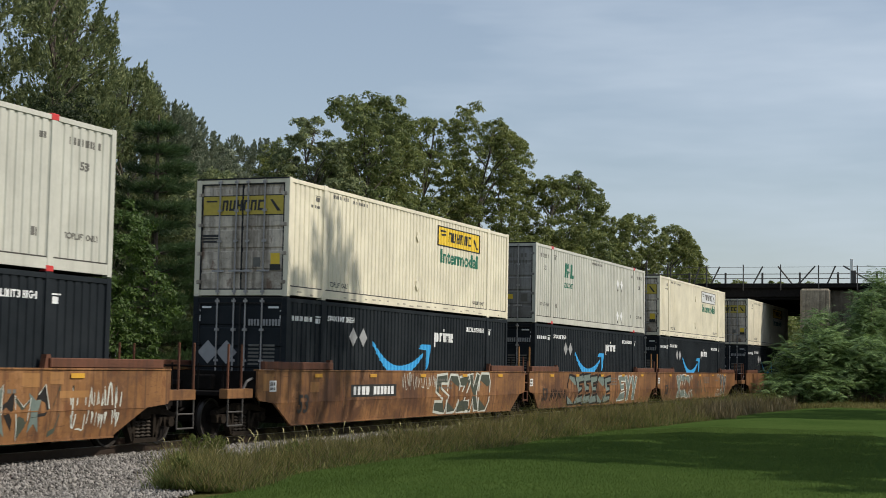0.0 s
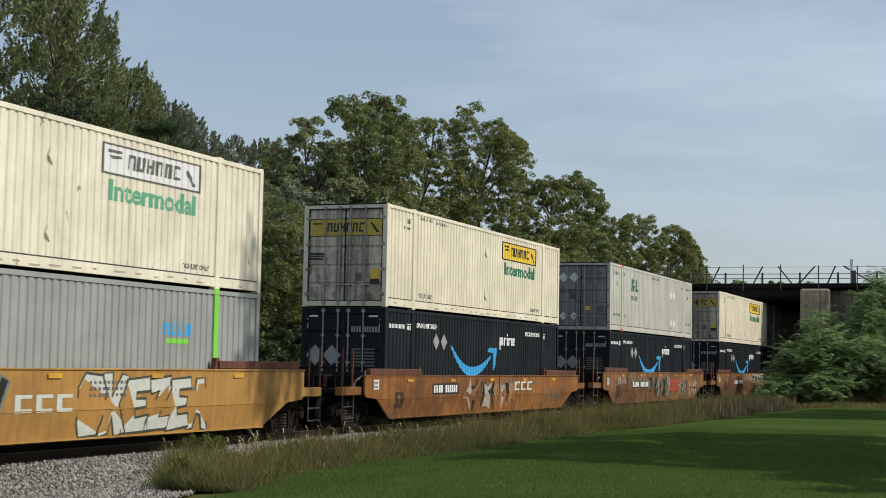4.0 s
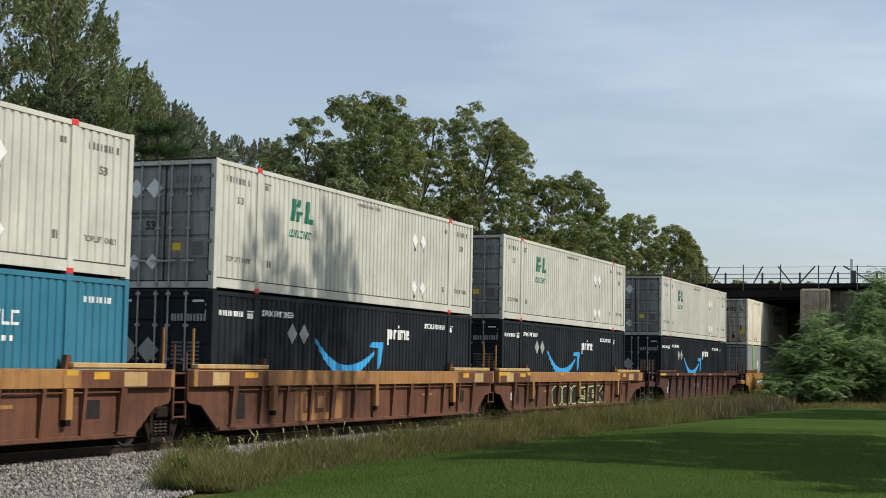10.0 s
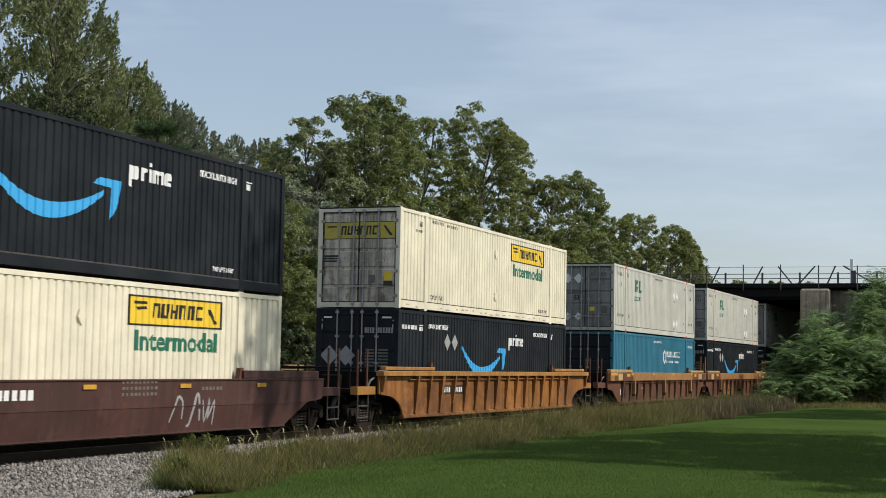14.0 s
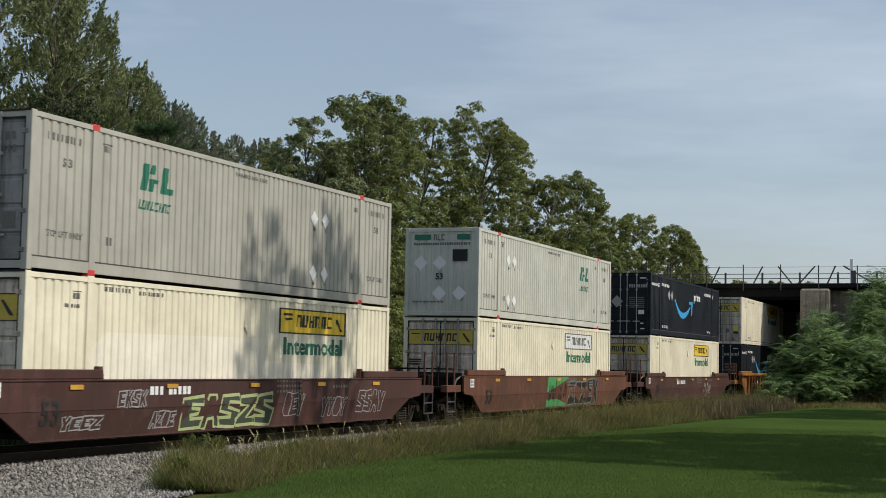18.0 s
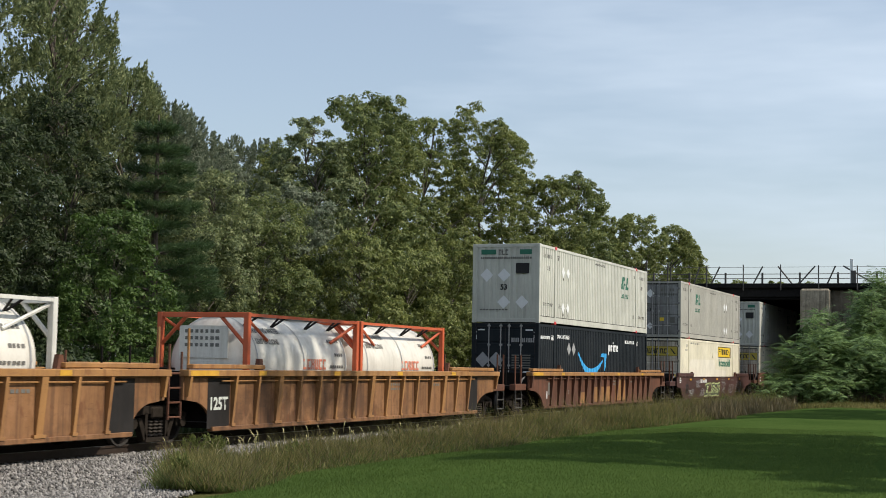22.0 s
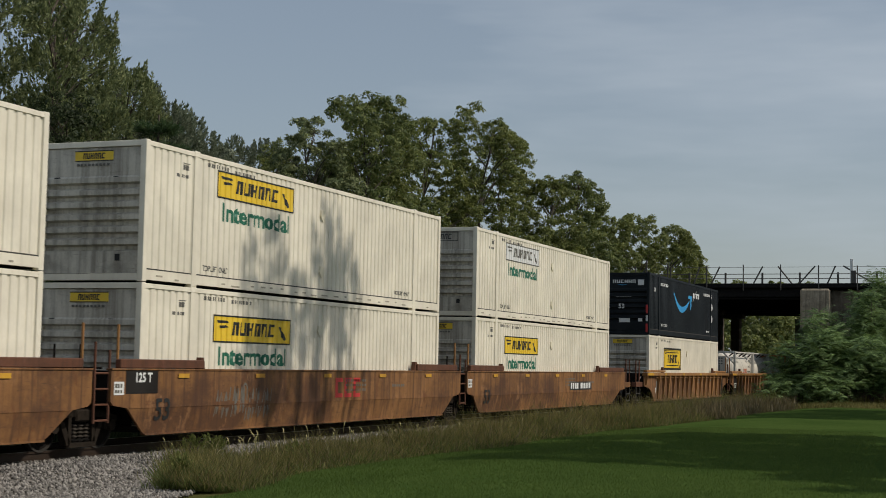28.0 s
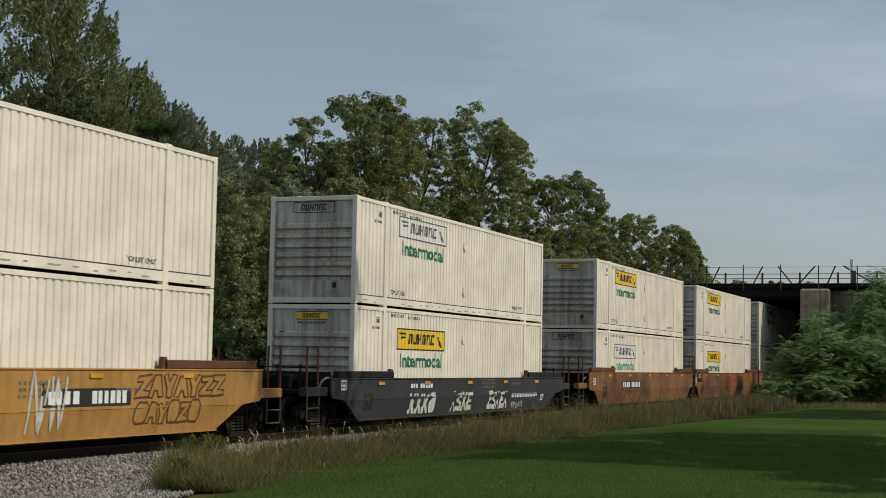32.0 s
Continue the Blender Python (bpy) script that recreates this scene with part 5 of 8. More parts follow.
def well_car(form, mat, chord, label, ends, ribs=15, top=1.48, rib_mat=None):
    """One well unit, x = 0 to 16.15 under its load. ends: (rear, front), "car" for a coupled end, "joint" for a shared bogie
    carried by this unit, "rest" for a joint whose bogie the next unit carries."""
    c = thing("well_car", label, "well car", "well cars of the train")
    if form == "smooth":
        c["smooth"] = 1
    e0 = -1.75 if ends[0] == "car" else -1.3
    e1 = CL + (1.9 if ends[1] == "car" else 1.3)
    rib_mat = rib_mat or mat
    for s in (-1, 1):
        y0, y1 = sorted((s * WY, s * (WY - 0.05)))
        if form == "ribbed":
            poly = [(-0.1, 0.2), (CL + 0.1, 0.2)]
            n = 6
            for k in range(n + 1):
                a = math.pi / 2 * k / n
                poly.append((CL + 0.1 + (e1 - 0.35 - CL - 0.1) * (1 - math.cos(a)), 0.22 + 0.60 * math.sin(a)))
            poly += [(e1, 0.86), (e1, top - 0.1), (e0, top - 0.1), (e0, 0.86)]
            for k in range(n, -1, -1):
                a = math.pi / 2 * k / n
                poly.append((-0.1 + (e0 + 0.35 + 0.1) * (1 - math.cos(a)), 0.22 + 0.60 * math.sin(a)))
        else:
            poly = [(0.0, 0.2), (CL, 0.2), (CL + 0.1, 0.26), (CL + (e1 - CL) * 0.55, 0.72), (e1 - 0.1, 0.78), (e1, 0.86), (e1, top), (e0, top), (e0, 0.86), (e0 + 0.1, 0.78), (e0 * 0.55, 0.72), (-0.1, 0.26)]
        bm = a_prism(poly, y0, y1)
        if form == "smooth":
            bmesh.ops.bisect_plane(bm, geom=bm.verts[:] + bm.edges[:] + bm.faces[:], plane_co=(0, 0, 0.72), plane_no=(0, 0, 1))
            for v in bm.verts:
                v.co.y -= s * max(0.0, 0.72 - v.co.z) * TILT
        side = part("side_wall", bm, mat, c)
        if form == "ribbed":
            ys = sorted((s * (WY + 0.15), s * (WY - 0.09)))
            part("top_chord", a_box(e0 - 0.02, e1 + 0.02, *ys, top - 0.14, top, 0.012), chord, c, "worn orange top chord")
            ys = sorted((s * (WY + 0.05), s * (WY - 0.09)))
            part("bottom_chord", a_box(-0.12, CL + 0.12, *ys, 0.16, 0.26, 0.012), mat, c)
            if s < 0:
                for i in range(ribs):
                    x = 0.75 + (CL - 1.5) * i / (ribs - 1)
                    part("rib", half_rib_mesh(x, 0.28, top - 0.14, 0.19 if i % 5 == 2 else 0.09, True, 0.145), rib_mat, side)
                for x in (e0 + 0.12, e1 - 0.12):
                    part("end_rib", half_rib_mesh(x, 0.92, top - 0.14, 0.09, False, 0.145, 0.09), rib_mat, side)
                bm = bmesh.new()
                tube(bm, (0.2, -WY - 0.06, top - 0.24), (CL - 0.2, -WY - 0.06, top - 0.24), 0.017, n=6)
                part("air_pipe", bm, rib_mat, side)
        elif form == "deep":
            ys = sorted((s * (WY + 0.125), s * (WY - 0.09)))
            part("top_chord", a_box(e0 + 0.05, e1 - 0.05, *ys, top - 0.36, top, 0.012), chord, c, "deep worn orange top chord")
            part("bottom_chord", a_box(0.0, CL, *sorted((s * (WY + 0.05), s * (WY - 0.09))), 0.16, 0.25, 0.01), mat, c)
            if s < 0:
                for i in range(ribs):
                    x = 0.55 + (CL - 1.1) * i / (ribs - 1)
                    part("rib", half_rib_mesh(x, 0.25, top - 0.36, 0.1 if i % 4 else 0.2, i % 4 == 0, 0.12, 0.06), rib_mat, side)
                bm = bmesh.new()
                tube(bm, (0.4, -WY - 0.06, top - 0.44), (CL - 0.4, -WY - 0.06, top - 0.44), 0.018, n=6)
                part("air_pipe", bm, mat, side)
                for x in (2.35, 8.1, CL - 2.35):
                    post = part("bracket_post", a_box(x - 0.1, x + 0.1, -WY - 0.15, -WY - 0.01, 0.55, top - 0.36, 0.012), chord, c)
                    part("bracket_foot", a_box(x - 0.07, x + 0.07, -WY - 0.13, -WY - 0.02, 0.44, 0.548, 0.01), UNDER, post)
                gap = -WY - 0.129
                for a, b, m_, nm in ((-1.1, 2.0, BROWN_W, "chord_panel"), (CL - 2.0, CL + 1.1, BROWN_W, "chord_panel")):
                    side_marks(c, nm, m_, [rect(a, b, top - 0.35, top - 0.02)], gap)
                for a, b, z, m_ in ((0.9, 1.5, 0.12, CHORD_MARK), (-0.5, 0.2, 0.28, GUIDE), (CL - 1.6, CL - 1.1, 0.14, CHORD_MARK), (CL - 0.6, CL + 0.2, 0.28, GUIDE)):
                    side_marks(c, "chord_patch", m_, [rect(a, b, top - 0.05 - z, top - 0.05)], gap - 0.005)
                side_marks(c, "dark_plate", WORN_BLACK, [rect(0.75, 1.15, 0.4, 0.95)], -WY - 0.008)
                side_marks(c, "dark_plate", WORN_BLACK, [rect(CL - 1.7, CL - 1.2, 0.55, 0.9)], -WY - 0.008)
                side_marks(c, "stencil_block", CHORD_Y, [rect(3.9, 4.7, 0.75, 0.82), rect(CL - 4.6, CL - 3.8, 0.78, 0.85)], -WY - 0.008)
        else:
            ys = sorted((s * (WY + 0.022), s * (WY - 0.12)))
            part("top_flange", a_box(e0, e1, *ys, top - 0.02, top + 0.015, 0.005), chord, c)
            part("bottom_flange", a_box(0.02, CL - 0.02, *sorted((s * (WY - 0.045), s * (WY - 0.16))), 0.165, 0.2), mat, c)
            part("crease_bead", a_box(e0 * 0.5, CL + (e1 - CL) * 0.5, *sorted((s * (WY + 0.008), s * (WY - 0.02))), 0.715, 0.735), mat, c)
        for a, b in ((e0 + 0.3, 2.15), (CL - 2.15, e1 - 0.3)):
            ys = sorted((s * (WY + (0.06 if form != "smooth" else 0.015)), s * (WY - 0.12)))
            part("guide_plate", a_box(a, b, *ys, top + 0.02, top + (0.2 if form == "smooth" else 0.12), 0.015), GUIDE if form == "deep" else {SLATE: WORN_BLACK, MAROON: MAROON}.get(mat, BROWN_W) if form == "smooth" else chord, c)
            k = b if a < 5 else a
            part("stack_lug", a_prism([(k - 0.12, top), (k + 0.12, top), (k + 0.06, top + 0.26), (k - 0.06, top + 0.26)], *sorted((s * (WY - 0.05), s * (WY - 0.16)))), BROWN_W, c)
    inset = 0.18 if form == "smooth" else 0.05
    part("floor_pan", a_box(-0.05, CL + 0.05, -WY + inset, WY - inset, 0.22, 0.34), UNDER, c)
    for x, d, kind in ((e0 + 0.02, -1, ends[0]), (e1 - 0.1, 1, ends[1])):
        part("bulkhead", a_box(x, x + 0.08, -WY + 0.06, WY - 0.06, 0.88, top - 0.03), UNDER, c)
        part("bulkhead", a_box(*((0.0, 0.08) if d < 0 else (CL - 0.08, CL)), -WY + 0.06, WY - 0.06, 0.36, 0.9), UNDER, c)
        part("bolster_deck", a_box(*sorted((0.0 if d < 0 else CL, x)), -WY + 0.07, WY - 0.07, 0.84, 0.92), UNDER, c)
    if ends[0] == "car":
        end_platform(c, 0.0, -1, chord)
        truck(c, -1.67)
    elif ends[0] == "joint":
        truck(c, -1.55)
        joint_gear(c, -1.55)
    if ends[1] == "car":
        end_platform(c, CL, 1, chord)
        truck(c, CL + 1.67)
    return c


def joint_gear(c, u):
    bm = bmesh.new()
    box(bm, u - 1.5, u + 1.5, -0.28, 0.28, 0.72, 0.98)
    tube(bm, (u, 0, 0.7), (u, 0, 1.2), 0.3, n=14)
    part("articulated_joint", bm, UNDER, c)
    bm = bmesh.new()
    for y in (-1.45, 1.45):
        for k in (-0.2, 0.28):
            tube(bm, (u + k, y, 0.45), (u + k, y, 2.0 if k < 0 else 1.85), 0.028, n=6)
        for z in (0.5, 0.8, 1.1, 1.4):
            tube(bm, (u - 0.2, y, z), (u + 0.28, y, z), 0.022, n=6)
    part("ladder", bm, BROWN_W, c)
    for k in (-0.55, 0.62):
        part("grab_post", a_tube((u + k, -1.4, 1.0), (u + k, -1.4, 2.35), 0.03, None, 6), CHORD_Y, c)
    bm = bmesh.new()
    for y in (-0.9, -0.3, 0.4):
        tube(bm, (u + 0.1, y, 1.0), (u + 0.1, y, 1.95), 0.024, n=6)
    tube(bm, (u + 0.1, -1.4, 1.5), (u + 0.1, 1.4, 1.5), 0.022, n=6)
    part("end_railing", bm, UNDER, c)


def small_marks(c, top, seed, white=DECAL_WHITE, dark=DECAL_GREY_DARK, plate=None, size=True):
    """Stencilled data, reflector patches and the car-number panel as plain bars."""
    rnd = random.Random(seed)
    y = -WY - 0.026
    if seed < 0:
        gap = -WY - (0.13 if seed in (-10, -11) else 0.155)
        e = -1.7 if seed not in (-10, -16) else -1.25
        side_marks(c, "chord_mark", CHORD_MARK, [rect(e, e + 1.15, top - 0.125, top - 0.015)], gap, "worn yellow end of the chord")
        side_marks(c, "chord_mark", CHORD_MARK, [rect(x, x + 0.36, top - 0.12, top - 0.02) for x in (1.7, 5.6, 9.6, 13.7)], gap)
    else:
        side_marks(c, "reflector", CHORD_MARK, [rect(x, x + 0.42, top - 0.17, top - 0.08) for x in (1.1, 4.4, 7.9, 11.3, 14.6)], y)
    if plate:
        x, x1 = plate
        w = x1 - x
        side_marks(c, "number_panel", DECAL_BLACK, [rect(x, x1, 0.8, 1.12)], -WY - 0.006)
        side_marks(c, "car_number", white, bar_row(x + 0.05 * w, x + 0.4 * w, 0.85, 1.07, 4, 0.3, 2) + bar_row(x + 0.48 * w, x + 0.95 * w, 0.85, 1.07, 6, 0.3, 3), -WY - 0.011)
    side_marks(c, "data_block", dark, [r for k in range(3) for r in bar_row(9.2, 10.5, 1.2 - 0.12 * k, 1.26 - 0.12 * k, 9, 0.4, k)] + bar_row(12.2, 13.1, 1.05, 1.12, 6, 0.4, 9), -WY - 0.007)
    if seed < 0 and size:
        side_marks(c, "notice_plate", DECAL_WHITE, [rect(0.28, 0.38, 0.52, 0.78)], -WY - 0.007)
        side_marks(c, "notice_block", DECAL_GREY_DARK, [rect(0.46, 0.66, 0.66, 1.1), rect(2.9, 3.1, 0.75, 0.8), rect(2.9, 3.1, 0.66, 0.71)], -WY - 0.007)
    if seed < 0:
        return
    side_marks(c, "notice_plate", DECAL_WHITE, [rect(-1.2, -0.86, 0.98, 1.24)], -WY - 0.007)
    side_marks(c, "notice_block", DECAL_GREY_DARK, bar_row(-1.17, -0.9, 1.02, 1.08, 3) + bar_row(-1.17, -0.9, 1.12, 1.2, 3), -WY - 0.012)
    if size:
        def mark(lean=TILT if c.get("smooth") else 0.0):
            bm = bmesh.new()
            bm.from_mesh(text_mesh("53", 0.62, DECAL_BLACK))
            for v in bm.verts:
                v.co = (0.25 + v.co.x, 0.0, 0.34 + v.co.y)
            bmesh.ops.bisect_plane(bm, geom=bm.verts[:] + bm.edges[:] + bm.faces[:], plane_co=(0, 0, 0.72), plane_no=(0, 0, 1))
            for v in bm.verts:
                v.co.y = -WY - 0.012 + max(0.0, 0.72 - v.co.z) * lean
            return bm
        part("lettering", mark(), DECAL_BLACK, c)


def mural(c, x0, x1, z0, z1, seed, n, fills, line, label="", y=-WY - 0.004):
    """Sprayed shards, one over the other, some edged with a thin pale line."""
    rnd = random.Random(seed)
    for i in range(n):
        cx, cz = x0 + (x1 - x0) * (i + rnd.uniform(0.2, 0.8)) / n, rnd.uniform(z0 * 0.6 + z1 * 0.4, z0 * 0.4 + z1 * 0.6)
        w, h = (x1 - x0) / n * rnd.uniform(0.6, 1.1), (z1 - z0) * rnd.uniform(0.35, 0.55)
        m = rnd.choice((5, 6, 7, 8))
        pts = []
        for k in range(m):
            a, q = 2 * math.pi * (k + rnd.uniform(-0.25, 0.25)) / m, rnd.uniform(1.0, 1.4) if k % 2 else rnd.uniform(0.35, 0.7)
            pts.append((cx + w * q * math.cos(a), min(z1, max(z0, cz + h * q * math.sin(a)))))
        side_marks(c, "graffiti_shape", fills[i % len(fills)], [pts], y - 0.0007 * i, label if i == 0 else "")
        if i % 2 == 0:
            ring = []
            for k in range(m - rnd.choice((1, 2))):
                p, q, e = (Vector(pts[(k + d) % m]) for d in (-1, 0, 1))
                d = (e - p).normalized() * 0.013
                ring.append(((q.x - d.y, q.y + d.x), (q.x + d.y, q.y - d.x)))
            side_marks(c, "graffiti_line", line, [ring], y - 0.0085 - 0.0007 * i)


# ---------------------------------------------------------------- ground
def ground_height(x, y):
    """Track bed, its shoulder, the flat ground beside it, a bank beyond the track."""
    ay = abs(y)
    if ay < 1.75:
        return -0.26
    if ay < 3.4:
        z = -0.26 - 0.24 * (ay - 1.75) / 1.65
    else:
        z = -0.50
    if y < -3.4:
        z = -0.50 + 0.34 * min(1.0, (-y - 3.4) / 5.0)
    if y > 3.4:
        z = -0.50 + min(1.2, (y - 3.4) * 0.06)
    return z


def sheet(name, xs, ys, z_add, material, height=ground_height):
    verts = [(x, y, height(x, y) + z_add) for x in xs for y in ys]
    n = len(ys)
    faces = [(i * n + j, (i + 1) * n + j, (i + 1) * n + j + 1, i * n + j + 1) for i in range(len(xs) - 1) for j in range(n - 1)]
    return raw_mesh(name, verts, faces, material)


def lawn_edge(x):
    """Where the mown grass begins, as y at x."""
    return -7.7 + 2.5 * min(1.0, max(0.0, (x - 15) / 14.0)) - 0.6 * min(1.0, max(0.0, (x - 38) / 20.0)) + 0.35 * math.sin(x * 0.31) + 0.2 * math.sin(x * 0.83)


xs = [-900, -300, -100, -40, -20] + [k * 2.0 for k in range(-5, 70)] + [150, 200, 300, 600, 1500]
ys = [-900, -200, -80, -50, -30, -24, -20, -16, -13, -11, -9.5, -8.4, -7, -6, -5, -4.2, -3.4, -2.6, -1.75, -0.8, 0, 0.8, 1.75, 2.6, 3.4, 5, 8, 12, 18, 30, 60, 120, 300, 900]
tagged(new("ground", sheet("ground", xs, ys, -0.02, SCRUB)), "rough scrubby soil with weeds beside the track", "ground", kind="structure")

lx = [-30 + 2.0 * k for k in range(56)]
verts, faces = [], []
for x in lx:
    e = lawn_edge(x)
    for y in (e, e - 0.3, e + (-8.45 - e) * 0.6, -8.45, -10, -14, -20, -40, -75):
        verts.append((x, min(y, e), ground_height(x, min(y, e)) + 0.012))
for i in range(len(lx) - 1):
    for j in range(8):
        a = i * 9 + j
        faces.append((a, a + 1, a + 10, a + 9))
tagged(new("lawn", raw_mesh("lawn", verts, faces, LAWN)), "mown green lawn with tree shade across it", "lawn", kind="structure")

bx = [-60, -20] + [k * 2.0 for k in range(0, 75)] + [180, 260]
verts = []
for x in bx:
    e = min(-3.3, -6.0 + max(0.0, x - 19) * 0.5)
    for y in (e, e + (-3.3 - e) * 0.5, -3.25, -2.6, -1.75, -0.9, 0, 0.9, 1.75, 2.6, 3.4, 4.2):
        verts.append((x, y, ground_height(x, y) + 0.012))
faces = [(i * 12 + j, (i + 1) * 12 + j, (i + 1) * 12 + j + 1, i * 12 + j + 1) for i in range(len(bx) - 1) for j in range(11)]
tagged(new("ballast_bed", raw_mesh("ballast_bed", verts, faces, BALLAST)), "grey crushed-stone bed under the track", "ballast", kind="structure")
# dark strip between the rails: oil, and painted shade of the train
tagged(new("ballast_core", sheet("ballast_core", bx, [-0.92, 0, 0.92], 0.02, OILY_SHADE)), "oily stone between the rails, darkened for the shade under the train", "ballast", kind="structure")

track = tagged(new("railway_track"), "single railway track with rusty rails on timber ties", "track", kind="structure")
RAIL_TOP = -0.055
for s in (-1, 1):
    y = s * 0.755
    bm = bmesh.new()
    for y0, y1, z0, z1 in ((-0.07, 0.07, -0.17, -0.155), (-0.009, 0.009, -0.155, -0.04), (-0.036, 0.036, -0.04, -0.003)):
        box(bm, -60, 260, y + y0, y + y1, RAIL_TOP + z0, RAIL_TOP + z1)
    rail = part("rail", bm, RAIL, track)
    part("rail_head", a_box(-60, 260, y - 0.032, y + 0.032, RAIL_TOP - 0.003, RAIL_TOP), TREAD, track)
tie_me = shared("tie", TIE, lambda: a_box(-0.115, 0.115, -1.3, 1.3, -0.2, 0.0, 0.012))
for k in range(230):
    part("tie", tie_me, TIE, track, "", Matrix.Translation((8 + k * 0.53, 0.03 * math.sin(k * 7.3), RAIL_TOP - 0.172)))


def stones_mesh(count, seed, area):
    """Broken stones, each a rough eight-sided lump, resting on the bed."""
    rng = np.random.default_rng(seed)
    base = np.array([(1, 0, 0), (0, 1, 0), (-1, 0, 0), (0, -1, 0), (0, 0, 1), (0, 0, -1)], float)
    tri = np.array([(0, 1, 4), (1, 2, 4), (2, 3, 4), (3, 0, 4), (1, 0, 5), (2, 1, 5), (3, 2, 5), (0, 3, 5)])
    p = area(rng, count)
    size = rng.uniform(0.022, 0.05, (count, 1, 1))
    v = base[None] * size * rng.uniform(0.6, 1.35, (count, 6, 3)) + rng.normal(0, 0.006, (count, 6, 3))
    a = rng.uniform(0, 6.28, count)
    ca, sa = np.cos(a)[:, None], np.sin(a)[:, None]
    x, y = v[..., 0] * ca - v[..., 1] * sa, v[..., 0] * sa + v[..., 1] * ca
    tilt = rng.normal(0, 0.5, (count, 1))
    z = v[..., 2] * np.cos(tilt) + x * np.sin(tilt)
    v = np.stack([x, y, z], -1) + p[:, None, :]
    data = bpy.data.meshes.new("stones")
    data.vertices.add(count * 6)
    data.vertices.foreach_set("co", v.astype(np.float32).ravel())
    idx = (tri[None] + 6 * np.arange(count)[:, None, None]).astype(np.int32).ravel()
    data.loops.add(len(idx))
    data.loops.foreach_set("vertex_index", idx)
    data.polygons.add(count * 8)
    data.polygons.foreach_set("loop_start", np.arange(0, count * 24, 3, dtype=np.int32))
    data.update(calc_edges=True)
    data.materials.append(STONES)
    return data


def bed_area(rng, n):
    x = 14 + 56 * rng.random(n) ** 1.8
    far = np.where(x < 19, -6.6, np.minimum(-3.0, -6.6 + (x - 19) * 0.5))
    y = far + (-0.9 - far) * rng.random(n)
    z = np.array([ground_height(a, b) for a, b in zip(x, y)]) + 0.02
    return np.stack([x, y, z], 1)


tagged(new("ballast_stones", stones_mesh(42000, 5, bed_area)), "grey crushed granite stones along the track", "ballast", kind="stuff")


def blades_mesh(name, roots, height, width, lean, rng, material, bend=0.4, grow=0.0, full=None):
    """Grass blades: pointed strips, each a little bent; grow makes them taller further along the track."""
    n = len(roots)
    h = height * rng.uniform(0.5, 1.25, n) * (1 + grow * np.clip((roots[:, 0] - 24) / 26, 0, 1))
    if full is not None:
        h *= full
    a = rng.uniform(0, 6.283, n)
    w = width * rng.uniform(0.6, 1.3, n) * (1 + 0.5 * grow * np.clip((roots[:, 0] - 24) / 26, 0, 1))
    b = rng.uniform(0, 6.283, n)
    l = lean * h * rng.uniform(0.2, 1.5, n)
    mid = roots + np.stack([np.cos(b) * l * bend, np.sin(b) * l * bend, h * 0.5], 1)
    tip = roots + np.stack([np.cos(b) * l, np.sin(b) * l, h], 1)
    side = np.stack([np.cos(a) * w, np.sin(a) * w, np.zeros(n)], 1)
    co = np.stack([roots, mid + side, tip, mid - side], 1).reshape(-1, 3)
    return quads_mesh(name, co, 4, material)


def turf_mesh(name, roots, height, width, rng, material):
    """Mown blades, one small triangle each."""
    n = len(roots)
    a, b = rng.uniform(0, 6.283, n), rng.uniform(0, 6.283, n)
    side = np.stack([np.cos(a), np.sin(a), np.zeros(n)], 1) * width
    h = height * rng.uniform(0.4, 1.2, n)
    tip = roots + np.stack([np.cos(b) * h * 0.6, np.sin(b) * h * 0.6, h], 1)
    return quads_mesh(name, np.stack([roots - side, roots + side, tip], 1).reshape(-1, 3), 3, material)


rng = np.random.default_rng(11)
n = 230000
gx = 14 + 34 * rng.random(n) ** 1.6
edge = np.array([lawn_edge(x) for x in gx])
gy = edge - 0.05 - np.clip(12.6 - 0.09 * gx, 3.5, 20.0) * rng.random(n)
gz = np.array([ground_height(a, b) for a, b in zip(gx, gy)])
tagged(new("lawn_grass", turf_mesh("lawn_grass", np.stack([gx, gy, gz + 0.01], 1), 0.034, 0.006, rng, BLADE)), "short green lawn grass", "grass", kind="stuff")


def grass_band(n, x0, x1, seed, power, width=1.0):
    """Roots in the unmown strip between ballast and lawn; it starts a little way along the track."""
    r = np.random.default_rng(seed)
    x = x0 + (x1 - x0) * r.random(n) ** power
    e = np.array([lawn_edge(k) for k in x])
    inner = np.minimum(-6.2 + (x - 18.8) * 0.56, -2.7)
    f = r.random(n)
    y = e + (inner - e) * f * width + r.normal(0, 0.08, n)
    z = np.array([ground_height(a, b) for a, b in zip(x, y)])
    keep = x > 19.7 + 0.62 * np.clip(y + 6.1, 0, 9)
    low = 0.25 + 0.75 * np.clip(f * 2.6 + r.normal(0, 0.2, n), 0, 1)
    patch = 0.7 + 0.3 * np.sin(x * 1.9 + y) * np.sin(x * 0.73 + 2 * y)
    return np.stack([x, y, z], 1)[keep], (low * patch)[keep]


DRY, WILD = "tall dry seeding grass beside the track", "green weeds and unmown grass beside the track"
for k, (count, h, w_, mat, lab, power) in enumerate(((62000, 0.42, 0.006, TALL, DRY, 1.5), (82000, 0.31, 0.008, WEED, WILD, 1.4), (14000, 0.66, 0.0035, TALL, DRY, 1.3), (16000, 0.46, 0.007, DOCK, "brown stalks among the unmown grass", 1.4))):
    roots, full = grass_band(count, 17.5, 105, 21 + k, power)
    tagged(new("tall_grass", blades_mesh("tall_grass", roots, h, w_, 0.75, np.random.default_rng(31 + k), mat, 0.4, 1.0, full)), lab, "grass", kind="stuff")
